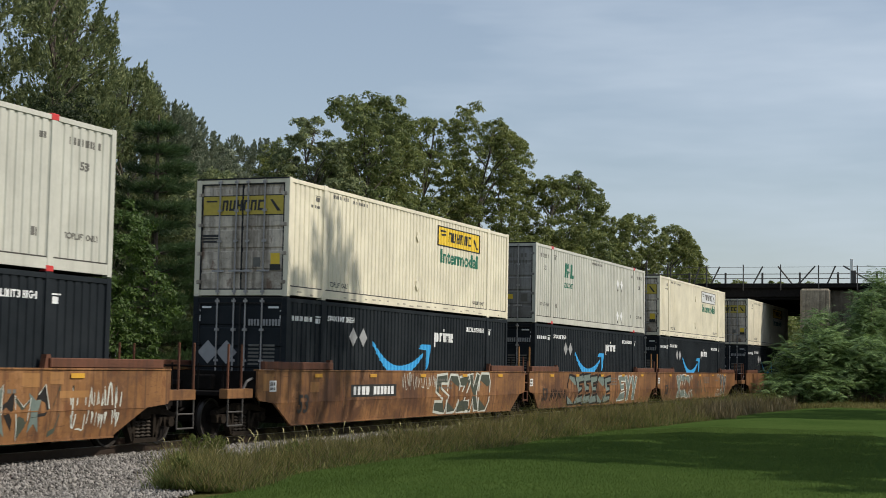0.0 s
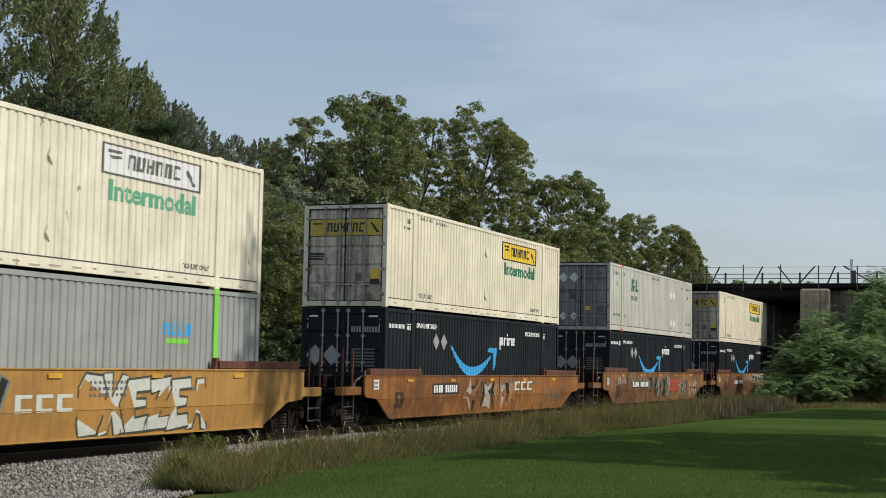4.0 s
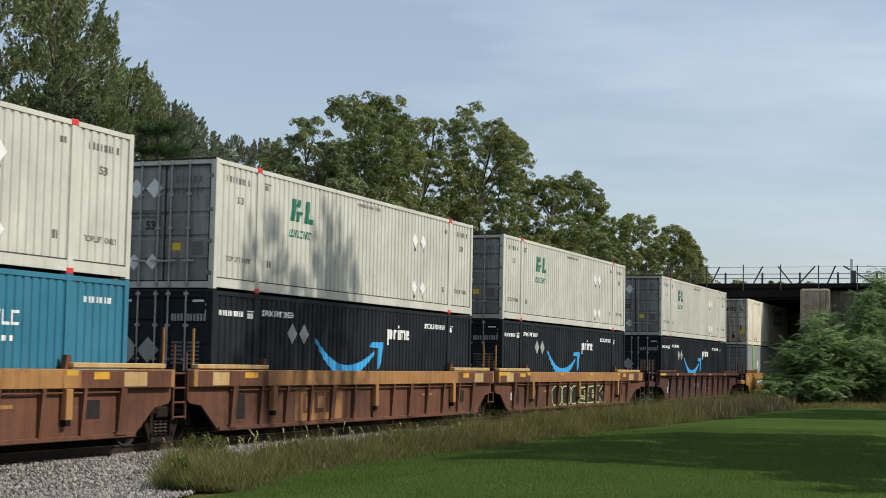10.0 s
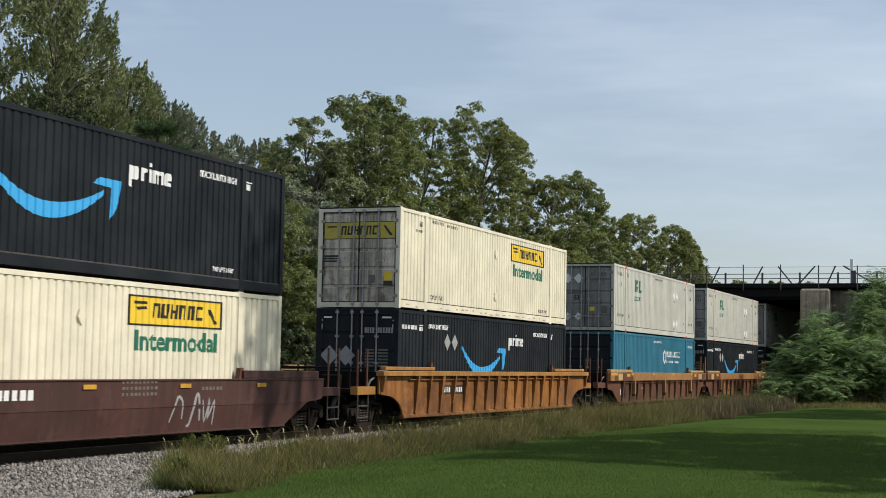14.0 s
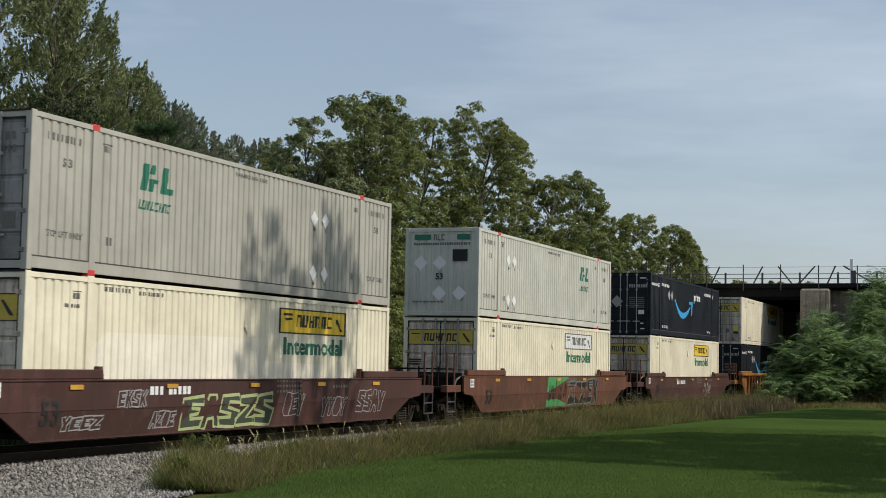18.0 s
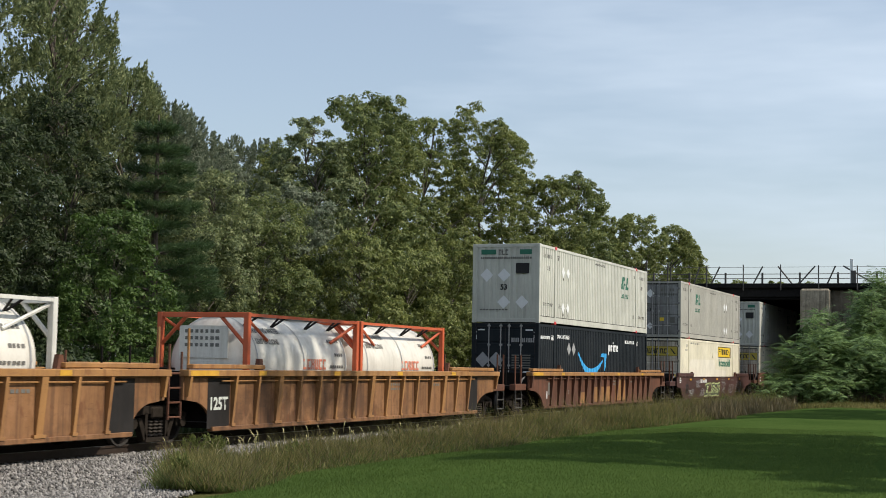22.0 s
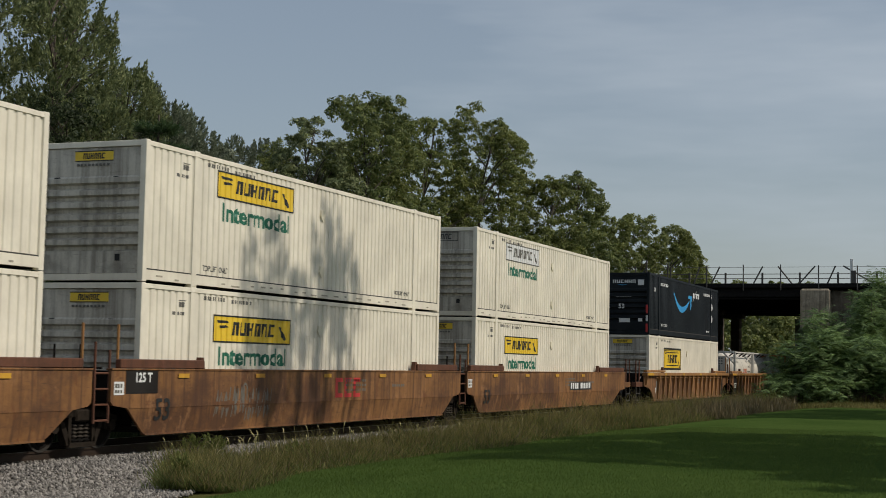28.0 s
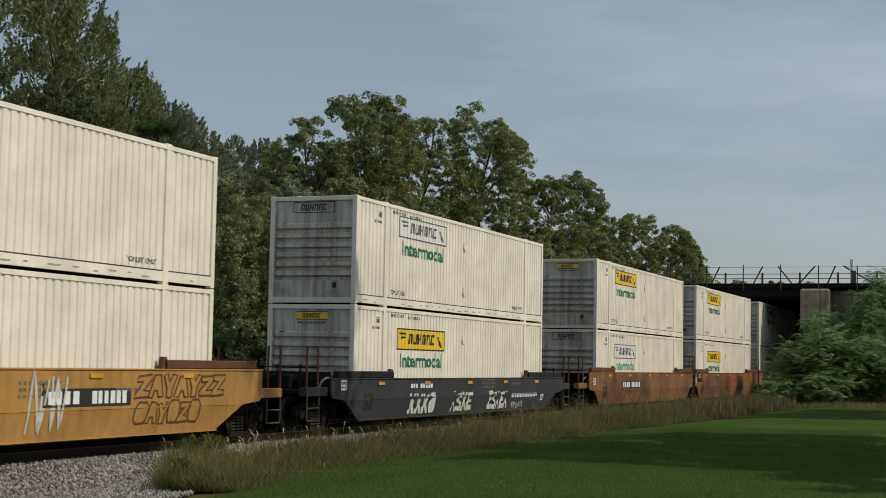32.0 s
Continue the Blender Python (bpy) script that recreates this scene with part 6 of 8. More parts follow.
# the leafy weeds with which the strip begins
for k, (count, h, w_, mat) in enumerate(((4000, 0.40, 0.007, LEAF_W), (2200, 0.36, 0.012, LEAF_W), (1500, 0.62, 0.005, TALL))):
    rw = np.random.default_rng(71 + k)
    u = rw.random(count)
    wx = 20.0 + 5.6 * u + rw.normal(0, 0.16, count)
    wy = -6.0 + 3.2 * u + rw.normal(0, 0.28, count)
    wz = np.array([ground_height(a, b) for a, b in zip(wx, wy)])
    clump = 0.55 + 0.45 * np.abs(np.sin(wx * 3.1 + wy * 2.3))
    tagged(new("weed_patch", blades_mesh("weed_patch", np.stack([wx, wy, wz], 1), h, w_, 0.6, rw, mat, 0.35, 0.0, clump)), "leafy green weeds at the ballast's edge", "weeds", kind="stuff")
# weeds added along the ballast's far edge, shade-dark, hiding lit ground under the cars
rk = np.random.default_rng(67)
kx, ky = 12 + 86 * rk.random(15000) ** 1.3, 2.9 + 2.6 * rk.random(15000)
kz = np.array([ground_height(a, b) for a, b in zip(kx, ky)])
tagged(new("far_side_weeds", blades_mesh("far_side_weeds", np.stack([kx, ky, kz], 1), 0.75, 0.03, 0.5, rk, LEAF_SHADE)), "weeds added beyond the track, darkened for the shade under the train", "weeds", kind="stuff")
rd = np.random.default_rng(61)
dx = 58.5 + 17 * rd.random(3000)
dy = np.array([lawn_edge(k) for k in dx]) - 0.9 + 2.2 * rd.random(3000)
dz = np.array([ground_height(a, b) for a, b in zip(dx, dy)])
tagged(new("dry_weeds", blades_mesh("dry_weeds", np.stack([dx, dy, dz], 1), 0.8, 0.018, 0.5, rd, DOCK, full=0.45 + 0.55 * np.abs(np.sin(dx * 1.3 + dy)))), "brown dry weeds at the lawn's end", "weeds", kind="stuff")
rf = np.random.default_rng(65)
fx, fy = 77 + 22 * rf.random(16000), -19 + 15.5 * rf.random(16000)
fz = np.array([ground_height(a, b) for a, b in zip(fx, fy)])
tagged(new("field_grass", blades_mesh("field_grass", np.stack([fx, fy, fz], 1), 0.3, 0.016, 0.7, rf, TALL)), "dry olive field grass before the thicket", "grass", kind="stuff")
# ragged blades straying over the ballast's edge and up to the rail
ra = np.random.default_rng(63)
ax_ = 26.5 + 60 * ra.random(5200) ** 1.4
ay_ = -2.0 - 1.4 * ra.random(5200) ** 0.7
az_ = np.array([ground_height(a, b) for a, b in zip(ax_, ay_)])
tagged(new("stray_grass", blades_mesh("stray_grass", np.stack([ax_, ay_, az_], 1), 0.2, 0.006, 0.9, ra, WEED, 0.4, 0.8)), "thin stray grass growing through the ballast", "grass", kind="stuff")


# arching seed heads along the ballast's edge
rs = np.random.default_rng(77)
quads = []
for k in range(520):
    x = 24.6 + 42 * rs.random() ** 1.3
    y = rs.uniform(-3.6, -2.5)
    p = np.array([x, y, ground_height(x, y)])
    a, H, L = rs.uniform(0, 6.283), rs.uniform(0.34, 0.66), rs.uniform(0.08, 0.26)
    o, sd = np.array([math.cos(a), math.sin(a), 0]), np.array([-math.sin(a), math.cos(a), 0])
    path = [p + o * L * s * s + np.array([0, 0, H * (1.35 * s - 0.35 * s ** 3)]) for s in (0, 0.35, 0.7, 0.88, 1.0, 1.1)]
    for i, (u, v) in enumerate(zip(path, path[1:])):
        w0, w1 = (0.004, 0.004) if i < 2 else ((0.003, 0.012), (0.012, 0.011), (0.011, 0.004))[i - 2]
        quads += [u - sd * w0, u + sd * w0, v + sd * w1, v - sd * w1]
tagged(new("seed_grass", quads_mesh("seed_grass", np.array(quads), 4, SEED)), "arching dry grass seed heads beside the ballast", "grass", kind="stuff")


# ---------------------------------------------------------------- road bridge
BX0, BX1 = 100.0, 131.0
bridge = thing("road_bridge", "dark steel girder road bridge on stained concrete abutments", "bridge")
part("deck", a_box(BX0 - 0.35, BX1, -60, 70, 7.12, 7.42, 0.03), GIRDER, bridge, "deck edge coloured near black for its unlit face")
for k in range(9):
    x = BX0 + 0.1 + k * (BX1 - BX0 - 0.6) / 8
    bm = bmesh.new()
    box(bm, x, x + 0.05, -3.6, 30, 6.42, 7.12)
    box(bm, x - 0.18, x + 0.22, -3.6, 30, 6.38, 6.42)
    part("girder", bm, GIRDER, bridge)
part("fascia_plate", a_box(BX0 - 0.1, BX0 + 0.02, -3.7, 30, 6.55, 7.13), GIRDER, bridge)
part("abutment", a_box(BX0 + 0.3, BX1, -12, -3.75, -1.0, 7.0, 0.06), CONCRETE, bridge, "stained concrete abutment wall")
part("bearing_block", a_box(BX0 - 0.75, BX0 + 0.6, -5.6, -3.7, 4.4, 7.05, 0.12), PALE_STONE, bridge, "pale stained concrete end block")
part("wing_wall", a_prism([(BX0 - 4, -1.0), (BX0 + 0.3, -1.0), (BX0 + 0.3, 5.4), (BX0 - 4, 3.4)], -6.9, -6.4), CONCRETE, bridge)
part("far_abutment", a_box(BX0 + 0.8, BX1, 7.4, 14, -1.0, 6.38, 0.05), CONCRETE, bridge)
for k in range(4):
    x = BX0 + 2.5 + k * 8.0
    pier = part("pier", a_box(x, x + 1.1, 5.3, 5.95, -1.0, 6.0, 0.05), STONE, bridge, "pale weathered stone pier")
    part("pier_cap", a_box(x - 0.25, x + 1.35, 5.0, 6.9, 6.0, 6.38, 0.04), CONCRETE, bridge)
    for j in range(8):
        part("stone_course", a_box(x - 0.05, x + 1.15, 5.25, 6.0, -0.9 + 0.86 * j, -0.15 + 0.86 * j, 0.06), STONE, pier)
# railing: square posts, two rails, leaning stays and a chain-link top line
for k in range(26):
    y = -22 + 2.45 * k
    part("railing_post", a_box(BX0 - 0.44, BX0 - 0.36, y - 0.035, y + 0.035, 6.95, 8.62 + 0.06 * math.sin(k * 5), 0.01), RAILING, bridge)
    part("short_post", a_box(BX0 - 0.05, BX0 + 0.07, y + 1.2, y + 1.32, 7.4, 8.15, 0.01), RAILING, bridge)
for z in (7.75, 8.05):
    part("hand_rail", a_tube((BX0 - 0.1, -60, z), (BX0 - 0.1, 70, z), 0.024), RAILING, bridge)
part("wire", a_tube((BX0 - 0.23, -60, 8.5), (BX0 - 0.23, 70, 8.5), 0.012), RAILING, bridge)
for y, d in ((7.2, 0.5), (2.2, 0.55), (-0.6, 0.6), (-3.1, -0.9), (-5.4, 0.5), (-8.3, -1.9), (-3.6, 1.0), (3.4, 0.4)):
    part("leaning_stay", a_tube((BX0 - 0.23, y, 7.42), (BX0 - 0.23, y - d, 8.55), 0.05), RAILING, bridge)
part("marker_post", a_box(BX0 - 0.3, BX0 - 0.16, -7.02, -6.84, 7.4, 9.0, 0.01), DECAL_WHITE, bridge, "white marker post")
part("post_stump", a_box(BX0 - 0.32, BX0 - 0.12, -7.2, -6.9, 7.4, 8.25, 0.02), RAILING, bridge)


for y, top in ((6.66, 9.05), (5.2, 8.75)):
    part("tall_post", a_tube((BX0 - 0.2, y, 7.4), (BX0 - 0.2, y, top), 0.045), RAILING, bridge)
pole = thing("signal_mast", "old dark steel lineside mast with cross arms", "mast", "", pose(74.3, 6.5, -0.35))
part("post", a_tube((0, 0, -0.3), (0, 0, 6.2), 0.06, 0.045), RAILING, pole)
for z, l in ((5.7, 1.3), (5.3, 1.3)):
    part("cross_arm", a_box(-l, l, -0.03, 0.03, z, z + 0.06, 0.01), RAILING, pole)


# ---------------------------------------------------------------- trees
UP = np.array([0.0, 0.0, 1.0])


def unit(v):
    return v / (np.linalg.norm(v, axis=-1, keepdims=True) + 1e-9)


def leaf_tris(p, axis, nrm, size, aspect, rng):
    """One pointed leaf at each p, along axis, its face turned to nrm."""
    n = len(p)
    a = unit(axis)
    b = unit(np.cross(nrm, a))
    s = size * rng.uniform(0.6, 1.3, (n, 1))
    a, b = a * s, b * s * aspect
    return np.stack([p + a * 1.15, p - a * 0.7 + b, p - a * 0.7 - b], 1).reshape(-1, 3)


def bunch_leaves(cen, out, rad, per, size, rng, aspect=0.55, droop=0.3, shoots=False):
    """Leaves of the bunches at cen, each on the outer side of its bunch; shoots makes upright wands of them."""
    n = len(cen)
    c, o, q = (np.repeat(k, per, 0) for k in (cen, out, rad[:, None]))
    m = len(c)
    d = unit(rng.normal(0, 1, (m, 3)) + 0.95 * o + 0.35 * UP)
    if shoots:
        wand = np.repeat(unit(out * 0.5 + UP * 1.0 + rng.normal(0, 0.3, (n, 3))), per, 0)
        f = rng.random((m, 1))
        thin = 0.85 * (1.05 - f) + 0.08
        p = c + wand * (f * 2.1 - 0.7) * q + d * thin * q * rng.uniform(0.3, 1.0, (m, 1))
        axis = d * 0.6 + wand * 0.8 + rng.normal(0, 0.35, (m, 3))
        nrm = d + rng.normal(0, 0.5, (m, 3)) + 0.3 * UP
    else:
        p = c + d * q * rng.uniform(0.5, 1.08, (m, 1)) * np.array([1, 1, 0.72])
        nrm = d + rng.normal(0, 0.45, (m, 3)) + 0.3 * UP
        axis = np.cross(nrm, rng.normal(0, 1, (m, 3)))
        axis = unit(axis) + d * 0.35 - UP * droop
    return leaf_tris(p, axis, nrm, size, aspect, rng)


def lobed_crown(rng, height, radius, base, lobe, belly=0.45):
    """The boughs' lobes as (centre, radius) in an uneven egg of the crown's size."""
    half = (height - base) * 0.5
    n = int(8 + 1.75 * radius * half * 2 / lobe ** 2)
    ph = rng.uniform(0, 6.283, 4)
    cen, rad = [], []
    for k in range(n):
        z = rng.uniform(0.03, 1.0)
        prof = math.sqrt(max(0.05, 1 - (abs(z - belly) / (1 - belly if z > belly else belly + 0.12)) ** 2.3))
        a = rng.uniform(0, 6.283)
        wob = 1 + 0.16 * math.sin(2 * a + ph[0] + 4 * z) + 0.14 * math.sin(3 * a + ph[1] + 8 * z)
        q = lobe * rng.uniform(0.65, 1.2) * (0.72 + 0.28 * prof)
        r = max(0.0, radius * prof * wob - q * 0.8) * rng.uniform(0.35, 1.0) ** 0.5
        top = base + (height - base) * z
        cen.append((r * math.cos(a), r * math.sin(a), min(top, height - q * rng.uniform(0.6, 1.5)) if z > 0.5 else max(top, base + q * 0.6)))
        rad.append(q)
    return np.array(cen), np.array(rad)


def bunches_on(rng, cen, rad, q, cover=1.0):
    """Places of leaf bunches on the outside of the lobes, with the way they face."""
    ps, os_, qs = [], [], []
    for i, (c, r) in enumerate(zip(cen, rad)):
        n = max(6, int(cover * 2.6 * (r / q) ** 2))
        axis = c * np.array([1, 1, 0])
        d = unit(rng.normal(0, 1, (n, 3)) + 0.5 * unit(axis) + 0.35 * UP)
        p = c + d * r * rng.uniform(0.42, 1.0, (n, 1)) ** 0.6 * rng.choice((1.0, 1.0, 1.22), (n, 1)) * np.array([1, 1, 0.85])
        dist = np.linalg.norm(p[:, None, :] - cen[None], axis=2) / rad[None]
        dist[:, i] = 9
        keep = dist.min(1) > 0.62
        ps.append(p[keep])
        os_.append(d[keep])
        qs.append(q * rng.uniform(0.6, 1.25, keep.sum()))
    return np.concatenate(ps), np.concatenate(os_), np.concatenate(qs)


def limbs_mesh(rng, height, r0, cen, ends):
    """A tapering trunk, a limb into each lobe and a few bare forks to its bunches."""
    bm = bmesh.new()
    pts = [Vector((0, 0, -0.4))]
    for k in range(1, 8):
        pts.append(Vector((rng.normal(0, 0.10) * k * 0.5, rng.normal(0, 0.10) * k * 0.5, height * 0.86 * k / 7)))
    for k in range(7):
        tube(bm, pts[k], pts[k + 1], r0 * (1 - k / 7.6), r0 * (1 - (k + 1) / 7.6), 8, False)
    for k, c in enumerate(cen[:44]):
        c = Vector(c)
        f = max(0.12, min(0.97, (c.z - 0.7 * math.hypot(c.x, c.y) - 0.6) / (height * 0.86)))
        i = min(6, int(f * 7))
        p = pts[i].lerp(pts[i + 1], f * 7 - i)
        q = p.lerp(c, 0.5) + Vector((0, 0, 0.06 * (c - p).length))
        tube(bm, p, q, r0 * 0.3, r0 * 0.2, 6, False)
        tube(bm, q, c, r0 * 0.2, r0 * 0.1, 5, False)
        near = np.argsort(np.linalg.norm(ends - np.array(c), axis=1))[3:15:3]
        for j in near:
            tube(bm, c, Vector(ends[j]), r0 * 0.09, r0 * 0.03, 4, False)
    return bm


def broad_tree(name, seed, height, radius, base, leaf_mat, label, m=None, per=55, size=0.105, lobe=1.3, bunch=0.45, cover=1.0, droop=0.3, shoots=False, aspect=0.5, belly=0.45, group="trees behind the track"):
    """Trunk and limbs under a crown of lobes, each set with bunches of leaves."""
    rng = np.random.default_rng(seed)
    t = thing(name, label, "tree", group, m)
    cen, rad = lobed_crown(rng, height, radius, base, lobe, belly)
    p, o, q = bunches_on(rng, cen, rad, bunch, cover)
    part("trunk", limbs_mesh(rng, height, 0.010 * height, cen, p), BARK, t)
    part("crown", quads_mesh("crown", bunch_leaves(p, o, q, per, size, rng, aspect, droop, shoots), 3, leaf_mat), leaf_mat, t)
    return t


def pine_tree(seed, height, radius, m):
    """A white pine: level boughs in whorls, flat plumes of long needles, gaps between the layers."""
    rng = np.random.default_rng(seed)
    t = thing("pine_tree", "dark green pine with layered level branches", "tree", "trees behind the track", m)
    bm = bmesh.new()
    tube(bm, (0, 0, -0.4), (0, 0, height), 0.24, 0.03, 9)
    roots, ways = [], []
    z = 1.0
    while z < height - 0.4:
        f = z / height
        for k in range(7):
            a = rng.uniform(0, 6.283)
            L = radius * (1 - f) ** 0.7 * rng.uniform(0.65, 1.2) + 0.35
            rise_ = rng.uniform(0.02, 0.22)
            tip = Vector((L * math.cos(a), L * math.sin(a), z + rise_ * L))
            tube(bm, (0, 0, z - 0.1), tip, 0.05 * (1 - f) + 0.012, 0.01, 5, False)
            o, sd = np.array([math.cos(a), math.sin(a), rise_]), np.array([-math.sin(a), math.cos(a), 0.0])
            for s in np.arange(0.28, 1.02, 0.16 / L):
                for w in np.arange(-1, 1.01, 0.34):
                    spread = 0.42 * L * (1.15 - s) + 0.1
                    roots.append(o * L * s + sd * w * spread + np.array([0, 0, z + rng.normal(0, 0.05) - 0.1 * w * w]))
                    ways.append(unit(o * 0.8 + sd * w * 0.8 + UP * 0.35 + rng.normal(0, 0.12, 3)))
        z += rng.uniform(0.5, 0.8)
    part("trunk", bm, BARK, t)
    n = 16
    p, w = np.repeat(np.array(roots), n, 0), np.repeat(np.array(ways), n, 0)
    axis = w + rng.normal(0, 0.42, p.shape)
    p = p + unit(axis) * 0.12 + rng.normal(0, 0.05, p.shape)
    co = leaf_tris(p, axis, rng.normal(0, 0.6, p.shape) + UP, 0.12, 0.11, rng)
    part("crown", quads_mesh("crown", co, 3, LEAF_P), LEAF_P, t)
    return t


def bush(seed, w, d, h, m, label, leaf_mat=None, lobes=26, size=0.1, name="bush", bunch=0.3, per=42, droop=0.25, shoots=False):
    """A shrub of several leafy heads on bare stems."""
    rng = np.random.default_rng(seed)
    t = thing(name, label, "bush", "bushes", m)
    cen, rad = [], []
    for k in range(lobes):
        z = rng.random()
        q = min(w, h) * rng.uniform(0.2, 0.34)
        r = math.sqrt(rng.uniform(0.1, 1)) * math.sqrt(max(0.05, 1 - z ** 2.2))
        a = rng.uniform(0, 6.283)
        cen.append(((w - q * 0.6) * r * math.cos(a), max(0.1, d - q * 0.6) * r * math.sin(a), q * 0.5 + (h - q * 1.3) * z))
        rad.append(q)
    cen, rad = np.array(cen), np.array(rad)
    p, o, q = bunches_on(rng, cen, rad, bunch)
    for k in range(7):
        c = cen[rng.integers(lobes)]
        part("stem", a_tube((c[0] * 0.25, c[1] * 0.25, -0.3), tuple(c), 0.05, 0.012, 5), BARK, t)
    mat = leaf_mat or LEAF_S
    part("leaves", quads_mesh("leaves", bunch_leaves(p, o, q, per, size, rng, 0.5, droop, shoots), 3, mat), mat, t)
    return t


def frond_bush(seed, w, d, h, m, label):
    """Sumac: bare leaning stems, each ending in an umbrella of long arching fronds of paired leaflets."""
    rng = np.random.default_rng(seed)
    t = thing("thicket", label, "bush", "bushes", m)
    tris = []
    for k in range(int(15 + 11 * w * d)):
        a, r = rng.uniform(0, 6.283), math.sqrt(rng.random())
        foot = np.array([w * r * 0.7 * math.cos(a), d * r * 0.7 * math.sin(a), -0.2])
        H = h * (1 - 0.45 * r ** 2.5) * rng.uniform(0.8, 1.06)
        lean = np.array([math.cos(a), math.sin(a), 0.0]) * rng.uniform(0.1, 0.5) * min(1.4, w) * r
        stages = max(2, int(H / 1.0))
        if k < 10:
            part("stem", a_tube(tuple(foot), tuple(foot + lean + UP * H), 0.035, 0.014, 5), BARK, t)
        for g in range(stages):
            f = 1 - 0.78 * g / stages
            hub = foot + lean * f + UP * (H * f) + np.array([math.cos(a), math.sin(a), 0]) * (0 if g == 0 else rng.uniform(0.0, 0.5)) + rng.normal(0, 0.3, 3)
            turn = rng.uniform(0, 6.283)
            count = 11 if g == 0 else 8
            for j in range(count):
                b = turn + 6.283 * j / count + rng.normal(0, 0.15)
                o, sd = np.array([math.cos(b), math.sin(b), 0.0]), np.array([-math.sin(b), math.cos(b), 0.0])
                L = rng.uniform(0.55, 0.95)
                lift, drop = rng.uniform(0.0, 1.2), rng.uniform(0.3, 0.9)
                for s in np.linspace(0.2, 1.0, 8):
                    c = hub + o * (L * s) + UP * (L * (lift * s - drop * s * s))
                    ll = L * 0.34 * (1.0 - 0.55 * (s - 0.35) ** 2 - 0.25 * s)
                    for e in (-1, 1):
                        v = sd * e * 0.85 + o * 0.5 - UP * (0.12 + 0.25 * rng.random())
                        v = v / math.sqrt(v @ v)
                        u = (o * 0.8 - UP * (0.2 + 0.5 * s)) * (ll * 0.26)
                        tris += [c - u * 0.6, c + v * ll, c + v * ll * 0.35 + u]
    part("leaves", quads_mesh("leaves", np.array(tris), 3, LEAF_S), LEAF_S, t)
    return t


def rise(x, y):
    return ground_height(x, y) - 0.05


def at(x, y, turn=0):
    return pose(x, y, rise(x, y), 0, 0, turn)


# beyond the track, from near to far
# LO: the low left trees, their green darkened to stand for shade
G, DK, SV, LO, BR = LEAF_A, LEAF_B, LEAF_C, LEAF_SHADE, LEAF_G
TALL_DARK, SILVER, GREEN, UNDER_T = "tall dark green broadleaf tree by the track", "tree with pale silvery green leaves", "spreading green broadleaf tree with thin patches", "low leafy tree at the wood's edge"
DENSE = "dense dark green tree by the track"
WAND = dict(per=48, size=0.082, lobe=1.0, bunch=0.36, cover=1.25, shoots=True, aspect=0.46)
LOW_ = dict(per=66, size=0.070, lobe=1.0, bunch=0.36, droop=0.4)
BROAD = dict(per=44, size=0.098, lobe=0.95, bunch=0.36, droop=0.3, cover=0.9)
HANG = dict(per=50, size=0.10, lobe=0.9, bunch=0.38, droop=0.75, aspect=0.42)
